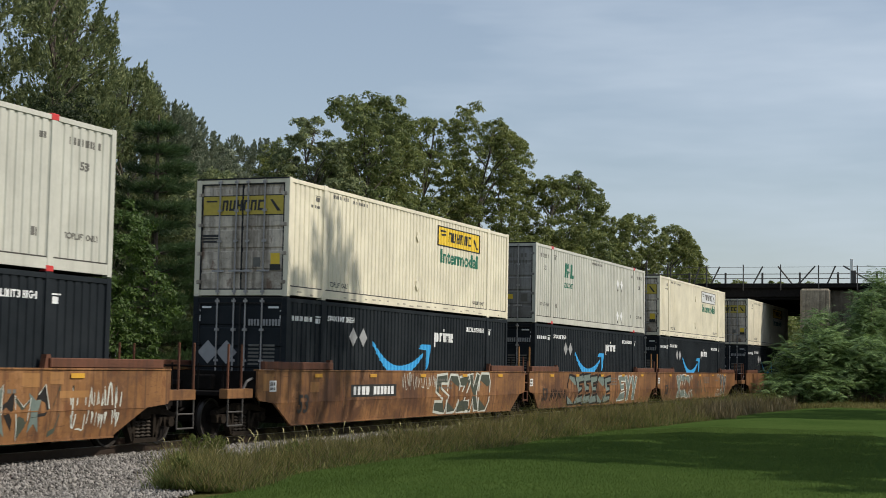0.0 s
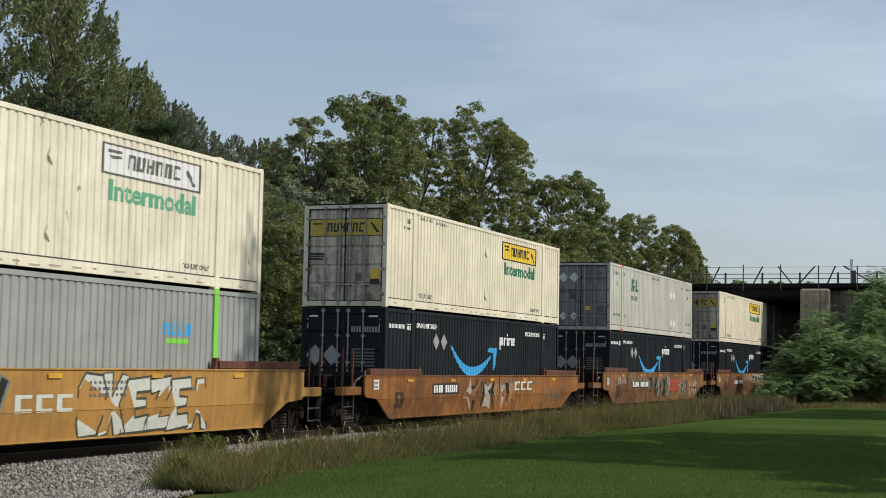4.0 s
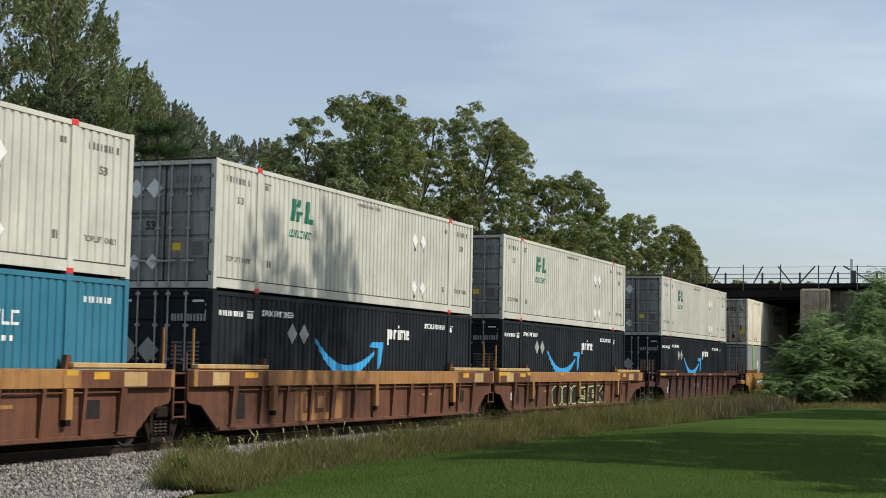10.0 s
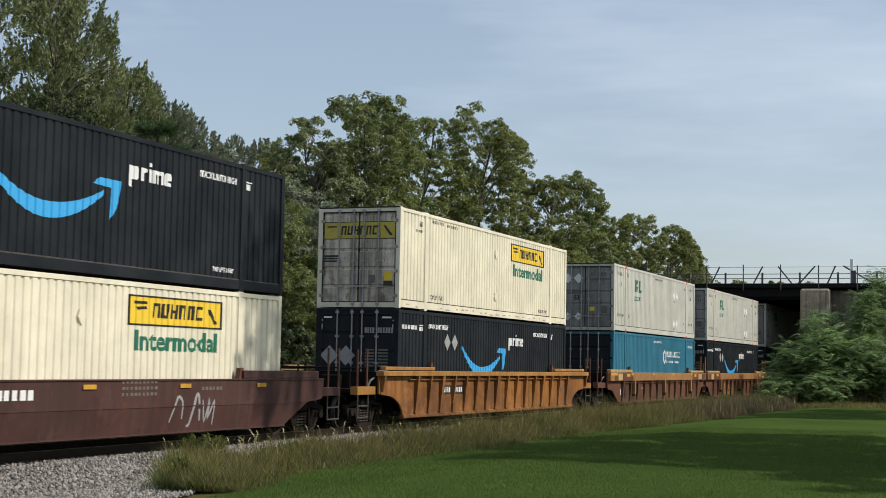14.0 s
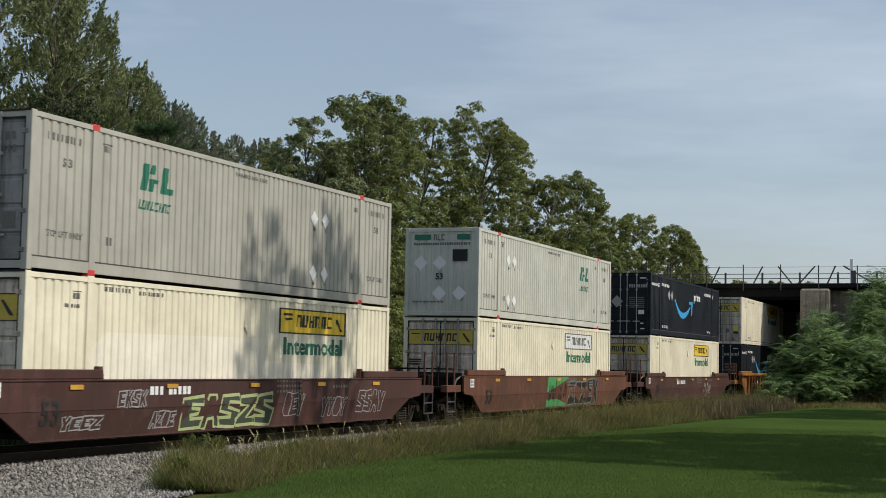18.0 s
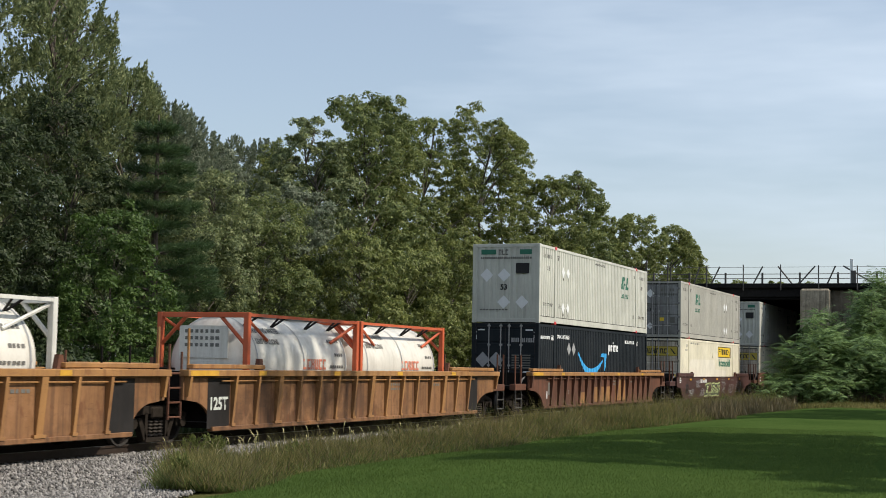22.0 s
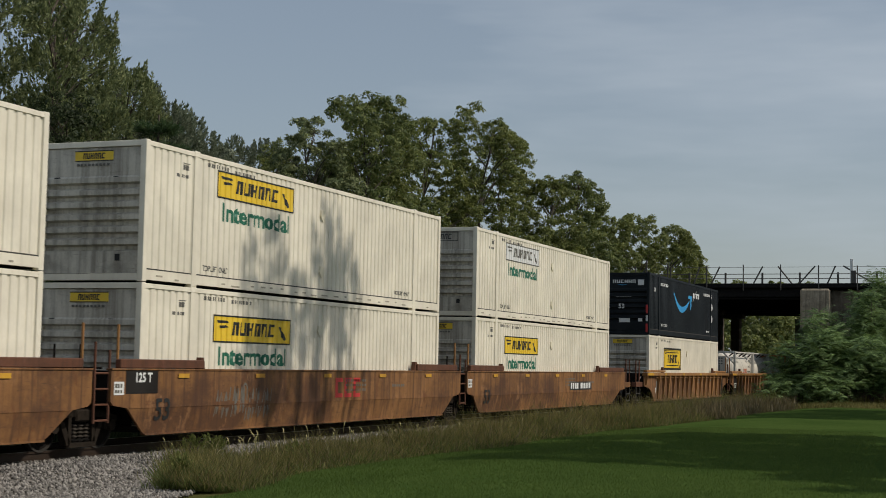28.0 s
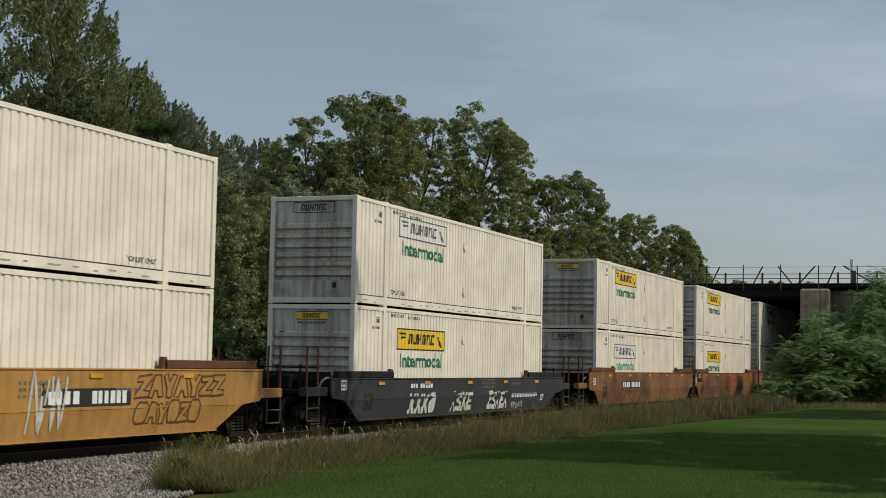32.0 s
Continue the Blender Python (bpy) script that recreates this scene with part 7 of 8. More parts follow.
for k, (x, y, h, r, base, leaf, name, lab, kind) in enumerate((
        (39.2, 16.5, 20.5, 4.0, 2.0, DK, "tall_tree", TALL_DARK, WAND), (44.4, 15.0, 18.6, 2.5, 2.0, DK, "tall_tree", TALL_DARK, WAND),
        (34.0, 17.0, 19.0, 4.0, 2.0, DK, "tall_tree", TALL_DARK, BROAD), (50.0, 19.0, 16.5, 2.0, 2.0, DK, "tall_tree", TALL_DARK, WAND),
        (53.4, 17.6, 13.4, 2.4, 1.5, SV, "tall_tree", SILVER, WAND), (50.7, 15.9, 13.0, 2.3, 1.5, DK, "tall_tree", TALL_DARK, WAND), (56.8, 18.0, 12.8, 2.3, 1.5, SV, "tall_tree", SILVER, WAND),
        (59.6, 19.0, 12.9, 2.2, 1.2, SV, "tree", SILVER, WAND), (63.0, 20.0, 12.2, 2.2, 1.0, SV, "tree", SILVER, WAND), (66.0, 21.0, 12.1, 2.4, 1.0, SV, "tree", SILVER, HANG),
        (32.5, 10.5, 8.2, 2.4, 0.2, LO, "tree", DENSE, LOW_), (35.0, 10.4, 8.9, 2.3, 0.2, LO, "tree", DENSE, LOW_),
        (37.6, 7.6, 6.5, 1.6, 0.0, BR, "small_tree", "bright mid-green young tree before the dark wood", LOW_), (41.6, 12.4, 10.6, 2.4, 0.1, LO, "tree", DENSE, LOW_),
        (51.4, 12.6, 9.2, 2.5, 0.2, DK, "tree", DENSE, LOW_), (55.8, 12.4, 8.8, 2.6, 0.2, LEAF_E, "small_tree", UNDER_T, LOW_), (60.5, 13.0, 9.6, 2.7, 0.2, SV, "small_tree", UNDER_T, HANG),
        (73.2, 24.0, 13.2, 2.7, 1.0, SV, "tree", SILVER, WAND), (76.8, 24.0, 13.6, 2.5, 1.0, SV, "tree", SILVER, WAND), (71.4, 20.0, 13.3, 1.9, 1.0, G, "tree", GREEN, BROAD),
        (69.4, 14.0, 15.4, 4.1, 0.8, LEAF_E, "tall_tree", GREEN, BROAD), (65.6, 15.0, 13.5, 2.6, 0.8, DK, "tall_tree", GREEN, BROAD), (73.8, 15.5, 15.7, 3.0, 0.8, G, "tall_tree", GREEN, BROAD),
        (87.7, 14.5, 17.8, 3.8, 0.8, G, "tall_tree", GREEN, BROAD), (82.6, 16.0, 16.5, 3.2, 0.8, G, "tall_tree", GREEN, BROAD), (92.6, 14.6, 17.0, 3.0, 0.8, G, "tall_tree", GREEN, BROAD),
        (97.6, 10.9, 14.9, 2.8, 0.6, LEAF_E, "tall_tree", "green tree hanging over the bridge end", BROAD), (93.5, 11.6, 14.2, 2.5, 0.6, G, "tree", "green tree near the bridge", BROAD),
        (59.5, 9.6, 7.6, 2.8, 0.1, G, "small_tree", UNDER_T, HANG), (65.0, 9.8, 7.4, 2.8, 0.1, G, "small_tree", UNDER_T, HANG), (70.6, 9.6, 8.6, 3.1, 0.1, G, "small_tree", UNDER_T, HANG),
        (77.2, 9.8, 8.2, 3.0, 0.1, G, "small_tree", UNDER_T, HANG), (84.6, 10.2, 9.4, 3.2, 0.1, G, "small_tree", UNDER_T, HANG), (91.0, 9.6, 8.8, 2.6, 0.1, G, "small_tree", UNDER_T, HANG))):
    broad_tree(name, k + 1, h, r, base, leaf, lab, at(x, y), **kind)
pine_tree(5, 10.2, 2.6, at(43.6, 9.9))
for k, (x, y, h, w) in enumerate(((46.5, 8.6, 3.4, 2.6), (51, 8.8, 3.2, 2.6), (55.5, 8.8, 3.4, 2.4), (62, 8.2, 2.6, 2.4), (68, 8.2, 2.8, 2.4), (74, 8.2, 2.8, 2.6), (81, 8.4, 3.0, 2.6), (34.5, 7.4, 2.4, 2.0), (29.5, 8.0, 2.6, 2.4), (34.4, 11.6, 4.6, 2.4), (38.6, 12.4, 4.4, 2.4), (31.2, 10.2, 4.2, 2.2))):
    bush(40 + k, w, 1.6, h, at(x, y), "green undergrowth at the foot of the trees", LEAF_SHADE if x < 52 else LEAF_A, 24, 0.095, "undergrowth")
for k, (x, y, h, r) in enumerate(((165.8, 24.0, 18.4, 4.2), (182.9, 24.0, 18.8, 4.4), (196.0, 25.0, 18.2, 3.4), (150.0, 24.0, 17.0, 4.0))):
    broad_tree("far_tree", 50 + k, h, r, 1.0, LEAF_A, "dark tree beyond the bridge", at(x, y), per=46, size=0.15, lobe=1.2, bunch=0.5)
for k, (x, y, h) in enumerate(((150, 4, 5.5), (158, -1, 5), (170, 8, 9), (165, 12, 8), (180, 3, 9.5), (178, -6, 9.8), (180, 11, 12.4), (180, 15.5, 12.9), (182, 20, 12.4), (178, 7, 12.6))):
    bush(60 + k, 5.5, 5.0, h, at(x, y), "green thicket beyond the bridge", LEAF_A, 30, 0.24, "thicket", 0.7, 30)
for k, (x, y, w, d, h) in enumerate(((20.3, -5.7, 0.3, 0.3, 0.5), (21.6, -4.8, 0.3, 0.3, 0.5), (23.4, -3.8, 0.3, 0.3, 0.5), (25.2, -2.9, 0.4, 0.3, 0.68), (26.1, -2.8, 0.36, 0.3, 0.6), (28.2, -3.6, 0.4, 0.3, 0.5), (35, -3.8, 0.7, 0.4, 0.5), (44, -4.0, 0.8, 0.5, 0.55), (52, -4.2, 0.9, 0.5, 0.6), (62, -4.4, 1.2, 0.6, 0.8), (70, -4.6, 1.4, 0.7, 0.9), (76, -5.0, 1.2, 0.7, 0.9), (82, -4.6, 1.4, 0.7, 1.0))):
    bush(120 + k, w, d, h, at(x, y), "low green weeds in the unmown strip", LEAF_K, 11, 0.038, "weed_clump", 0.10, 11, 0.0, True)
# thicket before the abutment, the tall back mass on the road's bank
for k, (x, y, w, d, h) in enumerate(((86.0, -6.9, 2.0, 1.7, 4.7), (86.5, -5.0, 1.1, 0.8, 3.0), (84.0, -4.6, 0.8, 0.5, 1.5), (90.5, -6.3, 1.8, 1.3, 5.4), (90.5, -8.7, 1.9, 1.5, 6.5), (86.0, -9.6, 1.9, 1.5, 3.9), (95.5, -9.2, 1.9, 2.0, 7.8), (96.0, -12.8, 2.1, 2.3, 8.2), (85.0, -12.0, 1.7, 1.7, 3.0), (90.5, -11.8, 1.9, 1.7, 4.8), (83.5, -7.6, 1.0, 1.0, 1.9), (84.0, -14.6, 1.7, 1.5, 2.7))):
    frond_bush(80 + k, w, d, h, at(x, y), "bright green sumac thicket against the abutment")
# tall trees on the camera's side, whose shade falls on lawn and train
SHADE = "broadleaf tree shading the lawn"
for k, (x, y, h, r) in enumerate(((34.5, -21.8, 24.2, 1.1), (35.9, -22.0, 23.4, 0.8), (37.5, -21.9, 25.0, 1.15), (38.8, -21.8, 24.2, 0.8), (32.8, -23.8, 15.5, 3.0), (37.6, -23.2, 16.0, 3.5), (43.0, -22.8, 15.5, 3.3), (64.6, -22.0, 15.2, 3.3), (70.0, -23.0, 15.5, 3.5), (75.4, -23.4, 14.5, 3.2), (28.6, -24.6, 9.6, 2.5))):
    if k < 4:
        broad_tree("shade_tree", 90 + k, h, r, 20.3, LEAF_A, SHADE, at(x, y), per=22, size=0.1, lobe=0.75, bunch=0.34, cover=0.22, shoots=True, group="trees shading the lawn")
    else:
        broad_tree("shade_tree", 90 + k, h, r, 4.0, LEAF_A, SHADE, at(x, y), per=34, size=0.17, lobe=1.3, bunch=0.6, group="trees shading the lawn")


# ---------------------------------------------------------------- the train
SPEED = 13.2158
SURGE = {24: 0.5, 25: 0.08}      # slack running through the couplings, in metres
RUN = [(t, SPEED * t + 0.0004225 * ((t - 16) ** 2 - 256) + SURGE.get(t, 0.0)) for t in (0, 4, 8, 12, 16, 20, 21, 22, 23, 24, 25, 26, 27, 28, 32)]
LOW, HIGH = 0.34, 0.34 + CH + 0.015
ROLLING = []


def ride(ob, s, z):
    ROLLING.append((ob, s, z))
    ob.matrix_basis = Matrix.Translation((s, 0, z))


def stack(s, upper, lower, car):
    ride(car, s, 0.0)
    if lower:
        ride(container(lower, True), s, LOW)
    if upper:
        ride(container(upper), s, HIGH)
    return car


CAR, JOINT, REST = "car", "joint", "rest"
D_SMOOTH = "weathered orange smooth-sided well car with graffiti"
D_RIB = "rusty orange ribbed well car"


def smooth(mat, ends, label=D_SMOOTH, top=1.48, chord=None):
    return well_car("smooth", mat, chord or mat, label, ends, top=top)


# three-unit car at the front, then single cars
w = stack(93.87, "cream", "navy", smooth(ORANGE_W, (CAR, CAR)))
w = stack(70.3, "cream_pale", "navy", smooth(ORANGE_W, (JOINT, CAR)))
small_marks(w, 1.48, 3, plate=None)
block_tag(w, 2.7, 6.6, 0.25, 1.42, 4, SPRAY_TEAL, SPRAY_WHITE, 3, label="pale-outlined block graffiti")
block_tag(w, 12.6, 15.2, 0.25, 1.42, 3, SLATE, SPRAY_WHITE, 4)
side_marks(w, "graffiti", OLIVE, graffiti_polys(7.0, 10.0, 0.3, 1.3, 4, 3, 0.1))
w = stack(51.18, "green", "navy", smooth(ORANGE_W, (JOINT, REST)))
small_marks(w, 1.48, 4, plate=None)
block_tag(w, 3.4, 9.5, 0.22, 1.45, 6, SPRAY_TEAL, WORN_BLACK, 5, 0.09, label="grey-green and black block graffiti")
side_marks(w, "graffiti", WORN_BLACK, graffiti_polys(1.2, 3.2, 0.4, 0.9, 6, 5, 0.1))
block_tag(w, 10.8, 13.9, 0.3, 1.42, 3, SPRAY_TEAL, SPRAY_WHITE, 7, 0.06)
w = stack(32.0, "cream", "navy", smooth(ORANGE_W, (CAR, REST)))
small_marks(w, 1.48, 5, plate=(3.25, 6.2))
block_tag(w, 9.2, 13.8, 0.22, 1.46, 5, OLIVE, SPRAY_WHITE, 8, 0.08, label="dark olive graffiti with pale outlines")
side_marks(w, "graffiti", SPRAY_WHITE, graffiti_polys(6.6, 9.2, 0.95, 1.42, 9, 7, 0.035))
side_marks(w, "primer_patch", CHORD_Y, [rect(0.9, 1.4, 0.95, 1.2), rect(-1.5, -1.0, 1.0, 1.4)], -WY - 0.005)
w = stack(8.5, "green", "navy", smooth(ORANGE_W, (CAR, CAR)))
small_marks(w, 1.48, 6, plate=(2.9, 6.05))
mural(w, 5.9, 10.0, 0.22, 1.44, 10, 11, (SPRAY_TEAL, WORN_BLACK, CHORD_Y, WORN_BLACK, OLIVE), SPRAY_WHITE, "grey and black mural shapes")
side_marks(w, "graffiti", SPRAY_WHITE, graffiti_polys(0.5, 1.9, 0.95, 1.4, 41, 5, 0.022) + graffiti_polys(2.6, 5.6, 0.95, 1.44, 42, 4, 0.03), -WY - 0.006)
side_marks(w, "block_mark", DECAL_RED, letter_blocks(10.1, 12.2, 0.62, 1.12, 3, 0, 2), -WY - 0.009)
mural(w, 12.3, 14.4, 0.22, 1.2, 11, 6, (SPRAY_TEAL, WORN_BLACK, OLIVE), SPRAY_WHITE)
side_marks(w, "graffiti", SPRAY_WHITE, graffiti_polys(14.6, 16.3, 0.35, 1.2, 12, 6, 0.045))
side_marks(w, "primer_patch", CHORD_Y, [rect(13.2, 13.7, 1.15, 1.4), rect(14.0, 14.4, 1.2, 1.42), rect(14.3, 15.2, 0.95, 1.08)], -WY - 0.005)
w = stack(-14.94, "cream", "navy", smooth(ORANGE_B, (CAR, CAR), "bright orange smooth-sided well car with black graffiti", 1.34))
small_marks(w, 1.34, 7, plate=(3.0, 5.15))
mural(w, 5.9, 10.3, 0.22, 1.3, 13, 11, (RAIL_WEAR, WORN_BLACK, CHORD_Y, WORN_BLACK), DECAL_GREY, "tan and black angular graffiti")
side_marks(w, "block_mark", SPRAY_WHITE, letter_blocks(10.4, 12.4, 0.85, 1.15, 3, 0.3, 2), -WY - 0.009)
side_marks(w, "graffiti", DECAL_GREY_DARK, graffiti_polys(13.2, 15.8, 0.45, 0.9, 15, 8, 0.035))
w = stack(-38.3, "cream_rusty", "grey", smooth(YELLOW_W, (CAR, CAR), "ochre-yellow smooth-sided well car covered with graffiti"))
small_marks(w, 1.48, 8, plate=(1.9, 4.1))
block_tag(w, 4.3, 6.8, 0.22, 1.42, 3, WORN_BLACK, SPRAY_TEAL, 16, 0.07, label="black block graffiti")
side_marks(w, "block_mark", SPRAY_WHITE, letter_blocks(7.0, 8.8, 0.7, 1.02, 3, 0, 2), -WY - 0.009)
block_tag(w, 8.9, 13.6, 0.22, 1.42, 6, SPRAY_WHITE, OLIVE, 18, 0.05, label="pale block graffiti")
side_marks(w, "graffiti", BROWN_W, graffiti_polys(-0.1, 1.8, 0.4, 1.3, 19, 5, 0.09))
w = stack(-61.4, "green", "navy", well_car("ribbed", MAROON, MAROON, "maroon ribbed well car with worn yellow patches", (CAR, CAR), 11))
small_marks(w, 1.48, -9, plate=None)
side_marks(w, "stencil_block", DECAL_GREY_DARK, bar_row(6.4, 7.6, 0.75, 0.95, 5) + bar_row(9.2, 10.4, 0.6, 0.7, 5), -WY - 0.007)
# three units with deep chords
w = stack(-84.43, "green", "navy", well_car("deep", BROWN_W, CHORD_Y, "rusty brown well car with a deep orange chord and graffiti", (JOINT, CAR), 13))
small_marks(w, 1.48, -10, plate=None)
block_tag(w, 5.0, 12.1, 0.27, 0.98, 6, WORN_BLACK, SPRAY_LIME, 21, 0.055, label="black graffiti with pale outlines between the ribs")
w = stack(-103.55, "green", "navy", well_car("deep", BROWN_W, CHORD_Y, "rusty brown well car with a deep orange chord", (JOINT, REST), 13))
side_marks(w, "stencil_panel", CHORD_Y, [rect(3.6, 6.2, 0.27, 1.08)], -WY - 0.006, "pale orange stencilled panel")
side_marks(w, "block_mark", BROWN_W, letter_blocks(4.0, 5.9, 0.45, 0.95, 3, 0, 2), -WY - 0.012)
w = stack(-122.95, "green", "teal", well_car("deep", BROWN_W, CHORD_Y, "rusty brown well car with a deep orange chord", (CAR, REST), 13))
small_marks(w, 1.48, -11, plate=None)
# single cars
w = stack(-146.12, "cream", "navy", well_car("ribbed", ORANGE_B, CHORD_O, "orange ribbed well car with a worn chord", (CAR, CAR), 16))
side_marks(w, "number_panel", DECAL_BLACK, [rect(2.78, 3.6, 0.8, 1.06), rect(3.76, 4.6, 0.8, 1.06)], -WY - 0.006)
side_marks(w, "car_number", DECAL_WHITE, bar_row(2.85, 3.55, 0.85, 1.01, 4, 0.45) + bar_row(3.82, 4.55, 0.85, 1.01, 5, 0.45), -WY - 0.011)
part("lettering", text_mesh("53", 0.3, DECAL_GREY_DARK), DECAL_GREY_DARK, w, "", on_side(14.75, -WY - 0.01, 0.72))
w = stack(-169.32, "navy_up", "cream", smooth(MAROON, (CAR, CAR), "maroon smooth-sided well car with yellow patches and a graffiti tag", 1.27))
small_marks(w, 1.27, 12, plate=None)
side_marks(w, "car_number", DECAL_WHITE, bar_row(4.6, 5.2, 0.92, 1.1, 3) + bar_row(5.4, 6.5, 0.92, 1.1, 5), -WY - 0.006)
side_marks(w, "graffiti", DECAL_GREY, graffiti_polys(11.0, 12.8, 0.3, 0.95, 22, 3, 0.07))
w = stack(-192.55, "green_flip", "cream_pale", smooth(BROWN_W, (CAR, CAR), "rusty brown smooth-sided well car with green and black graffiti", 1.33))
small_marks(w, 1.33, 13, plate=None)
side_marks(w, "graffiti_fill", SPRAY_GREEN, [[(6.8, 0.22), (9.3, 0.22), (9.6, 0.7), (9.4, 1.3), (6.9, 1.3), (6.75, 0.8)]], -WY - 0.005, "green sprayed block")
side_marks(w, "graffiti", WORN_BLACK, graffiti_polys(6.9, 9.3, 0.35, 1.2, 23, 4, 0.05), -WY - 0.010)
block_tag(w, 9.5, 13.5, 0.25, 1.25, 5, WORN_BLACK, SPRAY_TEAL, 24, 0.05, label="black block graffiti")
w = stack(-215.8, "green_dull", "cream_patched", smooth(MAROON, (CAR, CAR), "maroon smooth-sided well car covered with graffiti", 1.27))
small_marks(w, 1.27, 14, plate=None)
block_tag(w, 5.1, 9.0, 0.24, 0.98, 5, OLIVE, SPRAY_LIME, 26, 0.075, label="yellow-green outlined block graffiti")
side_marks(w, "car_number", DECAL_WHITE, bar_row(3.8, 4.35, 0.97, 1.14, 3) + bar_row(4.5, 5.4, 0.97, 1.14, 5), -WY - 0.006)
for k, (a, b, z0, z1, n_) in enumerate(((0.9, 2.2, 0.34, 0.62, 4), (2.7, 3.7, 0.74, 1.08, 4), (3.9, 4.8, 0.30, 0.66, 4), (9.6, 10.6, 0.4, 0.95, 3), (11.6, 13.0, 0.35, 0.85, 4), (13.7, 15.4, 0.4, 1.0, 4))):
    block_tag(w, a, b, z0, z1, n_, MAROON, DECAL_GREY, 40 + k, 0.03)
w = stack(-239.04, "green_flip", "navy", well_car("ribbed", BROWN_W, CHORD_Y, "rusty brown ribbed well car with a worn orange chord", (CAR, CAR), 17))
small_marks(w, 1.48, -15, plate=None)
side_marks(w, "primer_patch", CHORD_Y, [rect(6.6, 9.0, 0.3, 0.9), rect(9.8, 11.4, 0.3, 1.2), rect(4.5, 5.2, 0.28, 0.7)], -WY - 0.0045)
for mid, red, ends in ((-254.25, True, (JOINT, CAR)), (-273.7, False, (JOINT, REST))):
    w = well_car("ribbed", RUST_O, CHORD_Y, "rusty orange ribbed well car carrying liquid tanks", ends, 15, rib_mat=CHORD_Y)
    ride(w, mid - CL / 2, 0.0)
    small_marks(w, 1.48, -16, plate=None, size=False)
    side_marks(w, "black_end_panel", WORN_BLACK, [rect(-0.3, 0.65, 0.22, 1.3), rect(CL - 0.7, CL + 0.2, 0.22, 1.3)], -WY - 0.0045)
    part("lettering", text_mesh("125T", 0.38, SPRAY_WHITE), SPRAY_WHITE, w, "", on_side(-0.24, -WY - 0.01, 0.55))
    for k, o in enumerate((-6.13, 0.06)):
        ride(tank_container(FRAME_RED if red else FRAME_WHITE, "an orange-red" if red else "an off-white"), mid + o, LOW)
w = stack(-301.76, "navy_new", "white_box", well_car("ribbed", RUST_O, CHORD_Y, D_RIB, (CAR, REST), 15, rib_mat=CHORD_Y))
small_marks(w, 1.48, -17, plate=None)
side_marks(w, "black_end_panel", WORN_BLACK, [rect(CL - 0.7, CL + 0.2, 0.22, 1.3)], -WY - 0.0045)
# three smooth units
w = stack(-324.95, "white_w", "white_y", smooth(ORANGE_W, (JOINT, CAR)))
small_marks(w, 1.48, 18, plate=(9.75, 12.75))
w = stack(-344.28, "white_y", "white_y", smooth(ORANGE_W, (JOINT, REST)))
small_marks(w, 1.48, 19, plate=None)
part("lettering", text_mesh("125 T", 0.26, DECAL_WHITE), DECAL_WHITE, w, "", on_side(-0.5, -WY - 0.016, 1.18))
side_marks(w, "black_end_panel", WORN_BLACK, [rect(-0.8, 0.35, 1.0, 1.46)], -WY - 0.0045)
side_marks(w, "block_mark", DECAL_RED, letter_blocks(8.6, 10.2, 0.8, 1.3, 3, 0, 2), -WY - 0.006, "faded red block mark")
side_marks(w, "graffiti", DECAL_GREY_DARK, graffiti_polys(2.6, 5.2, 0.35, 1.15, 29, 7, 0.05))
w = stack(-363.65, "white_y", "white_w", smooth(ORANGE_W, (CAR, REST)))
small_marks(w, 1.48, 20, plate=(3.3, 6.6))
w = stack(-387.05, "white_w", "white_y", smooth(SLATE, (CAR, CAR), "slate-grey smooth-sided well car with white graffiti", 1.27))
small_marks(w, 1.27, 21, plate=None)
block_tag(w, 3.3, 5.3, 0.26, 0.9, 4, SPRAY_WHITE, SLATE, 30, 0.02, label="white sprayed tag")
block_tag(w, 6.6, 8.4, 0.26, 0.9, 4, SPRAY_WHITE, SLATE, 31, 0.02)
block_tag(w, 9.9, 11.8, 0.26, 0.9, 5, SPRAY_WHITE, SLATE, 32, 0.02)
side_marks(w, "graffiti", SPRAY_WHITE, graffiti_polys(12.2, 13.4, 0.24, 0.5, 33, 5, 0.03))
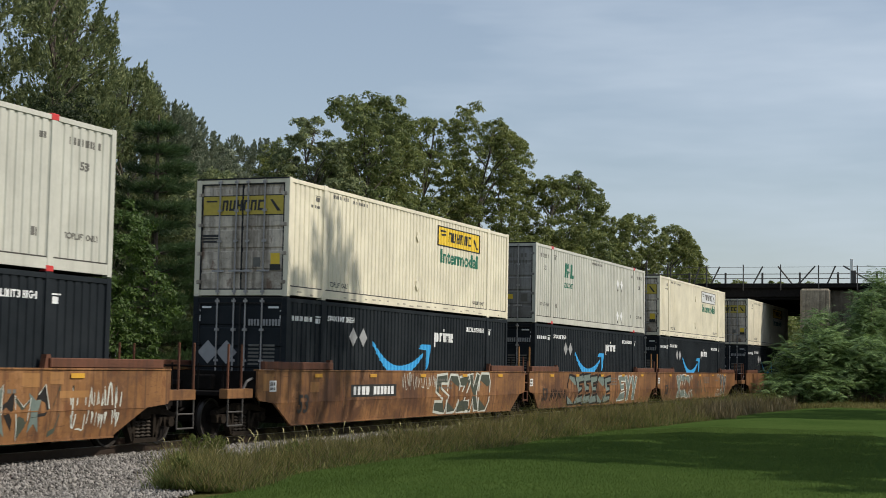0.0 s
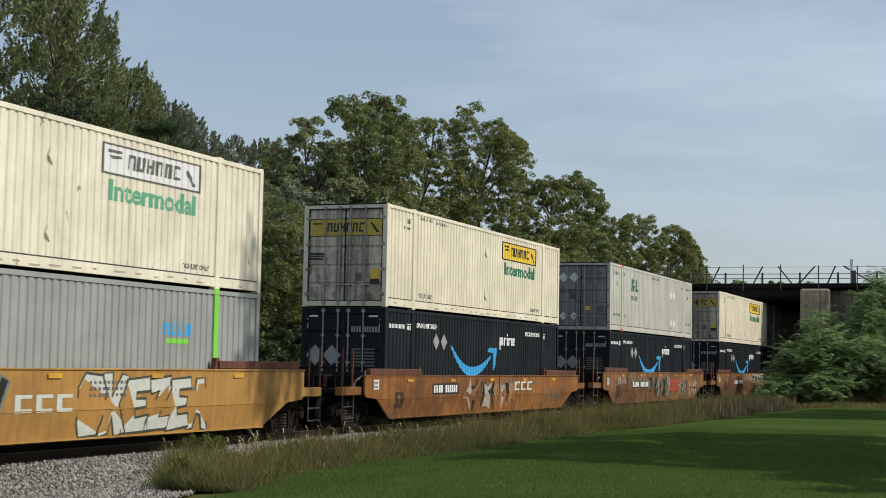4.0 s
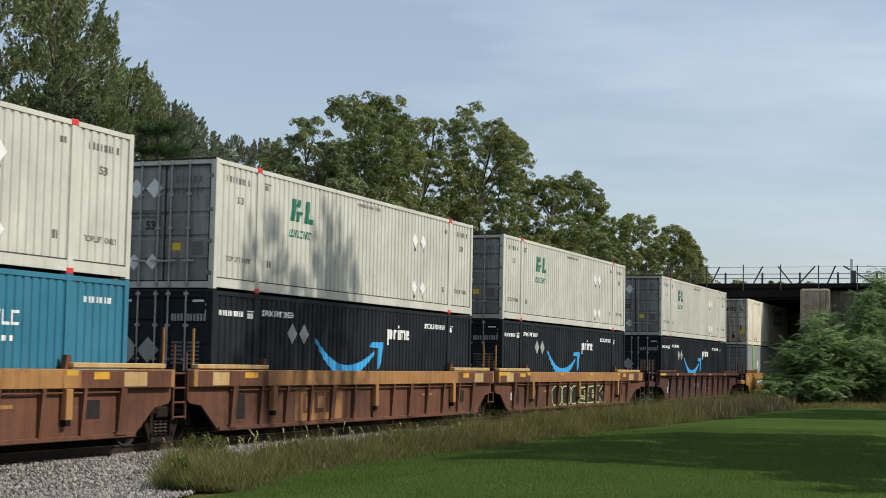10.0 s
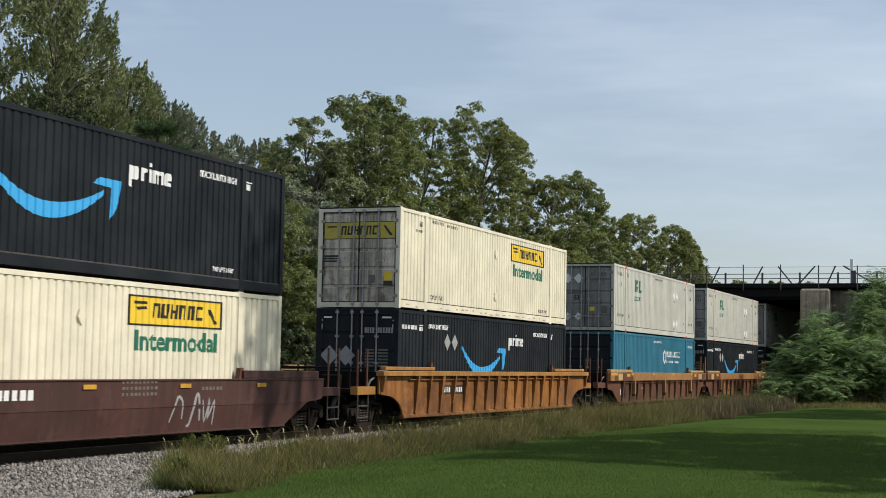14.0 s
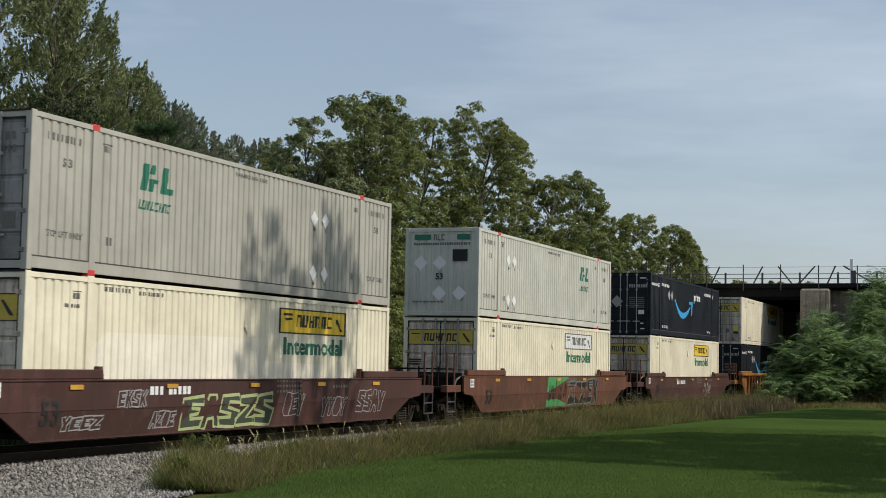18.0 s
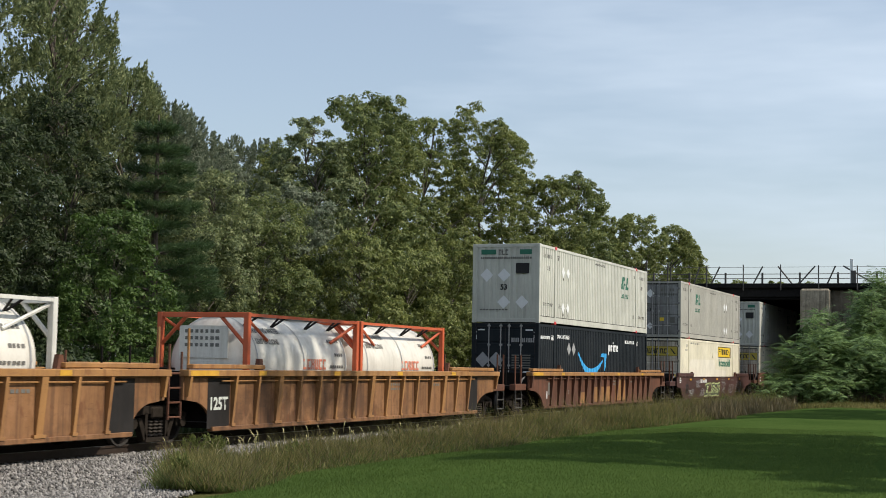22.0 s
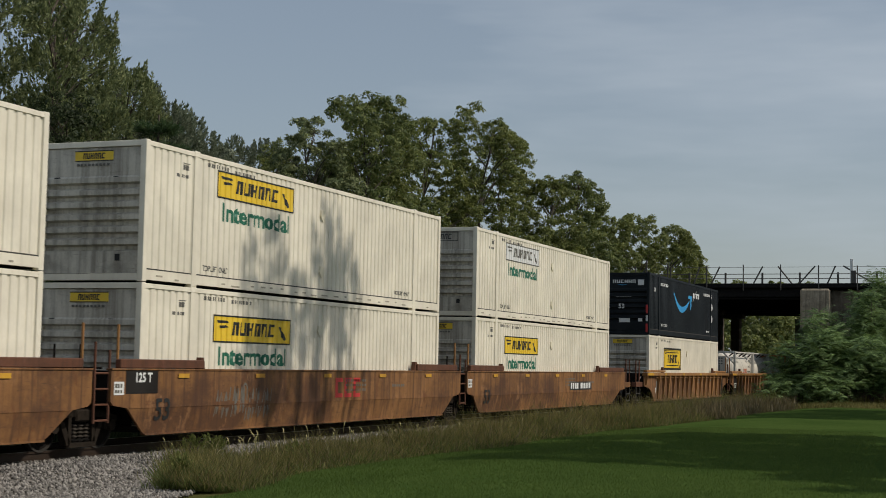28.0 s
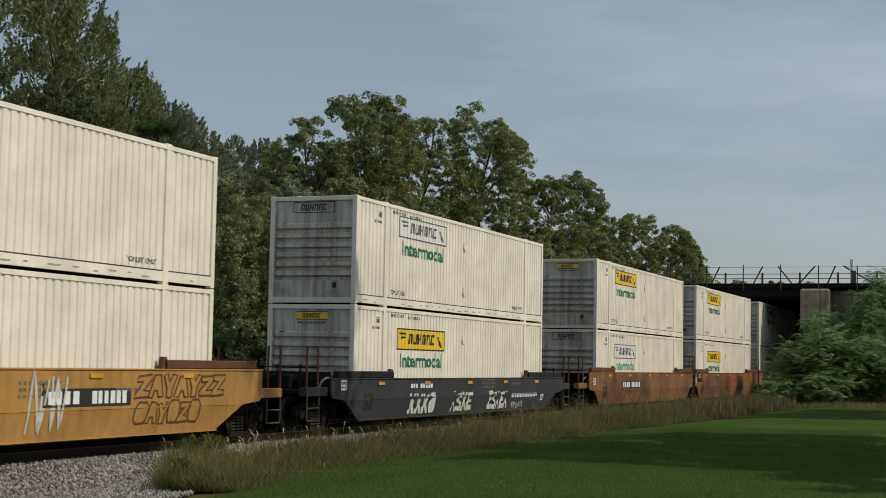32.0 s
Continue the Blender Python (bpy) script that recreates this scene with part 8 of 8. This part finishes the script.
side_marks(w, "word_block", DECAL_WHITE, bar_row(12.2, 15.0, 0.62, 0.75, 16, 0.35) + bar_row(3.4, 3.95, 1.0, 1.12, 3) + bar_row(4.1, 5.1, 1.0, 1.12, 5), -WY - 0.006)
part("lettering", text_mesh("53'", 0.3, DECAL_WHITE), DECAL_WHITE, w, "", on_side(15.35, -WY + 0.035, 0.42) @ Euler((radians(8), 0, 0)).to_matrix().to_4x4())
w = stack(-410.5, "white_y", "white_y", smooth(YELLOW_W, (CAR, CAR), "ochre-yellow smooth-sided well car with brown graffiti"))
small_marks(w, 1.48, 22, plate=None)
side_marks(w, "number_panel", DECAL_BLACK, [rect(9.9, 12.7, 0.78, 1.12)], -WY - 0.006)
side_marks(w, "car_number", DECAL_WHITE, bar_row(10.05, 11.05, 0.83, 1.07, 4) + bar_row(11.4, 12.6, 0.83, 1.07, 6), -WY - 0.011)
block_tag(w, 12.9, 15.3, 0.4, 0.86, 6, YELLOW_W, BROWN_W, 33, 0.045, label="brown sprayed tags")
block_tag(w, 12.9, 16.3, 0.92, 1.4, 7, YELLOW_W, BROWN_W, 35, 0.045)
side_marks(w, "graffiti", SPRAY_WHITE, graffiti_polys(9.5, 10.6, 0.25, 1.45, 34, 2, 0.07), -WY - 0.015)


def motions():
    """The train runs away from the camera at an even pace; its wheels turn while they are in view."""
    start = {}
    for ob, s, z in ROLLING:
        walk(ob, [(t, pose(s + d, 0, z)) for t, d in RUN])
        start[ob] = s
    turn = SPEED / 0.46
    for w, c, x in WHEELSETS:
        u = start[c] + w.parent.matrix_basis.translation.x
        t0, t1 = max(0.0, (12.0 - u) / SPEED), min(32.0, (62.0 - u) / SPEED)
        if t1 - t0 < 0.2:
            continue
        f0, f1 = round(t0 * FPS), round(t1 * FPS)
        frames = [f / FPS for f in range(f0, f1 + 1)]
        rows = [(t, Matrix.Translation((x, 0, 0.415)) @ Matrix.Rotation(turn * (t - frames[0]), 4, "Y")) for t in frames]
        if frames[0] > 0.04:
            rows.insert(0, (0.0, rows[0][1]))
        if frames[-1] < 31.96:
            rows.append((32.0, rows[-1][1]))
        walk(w, rows)


motions()
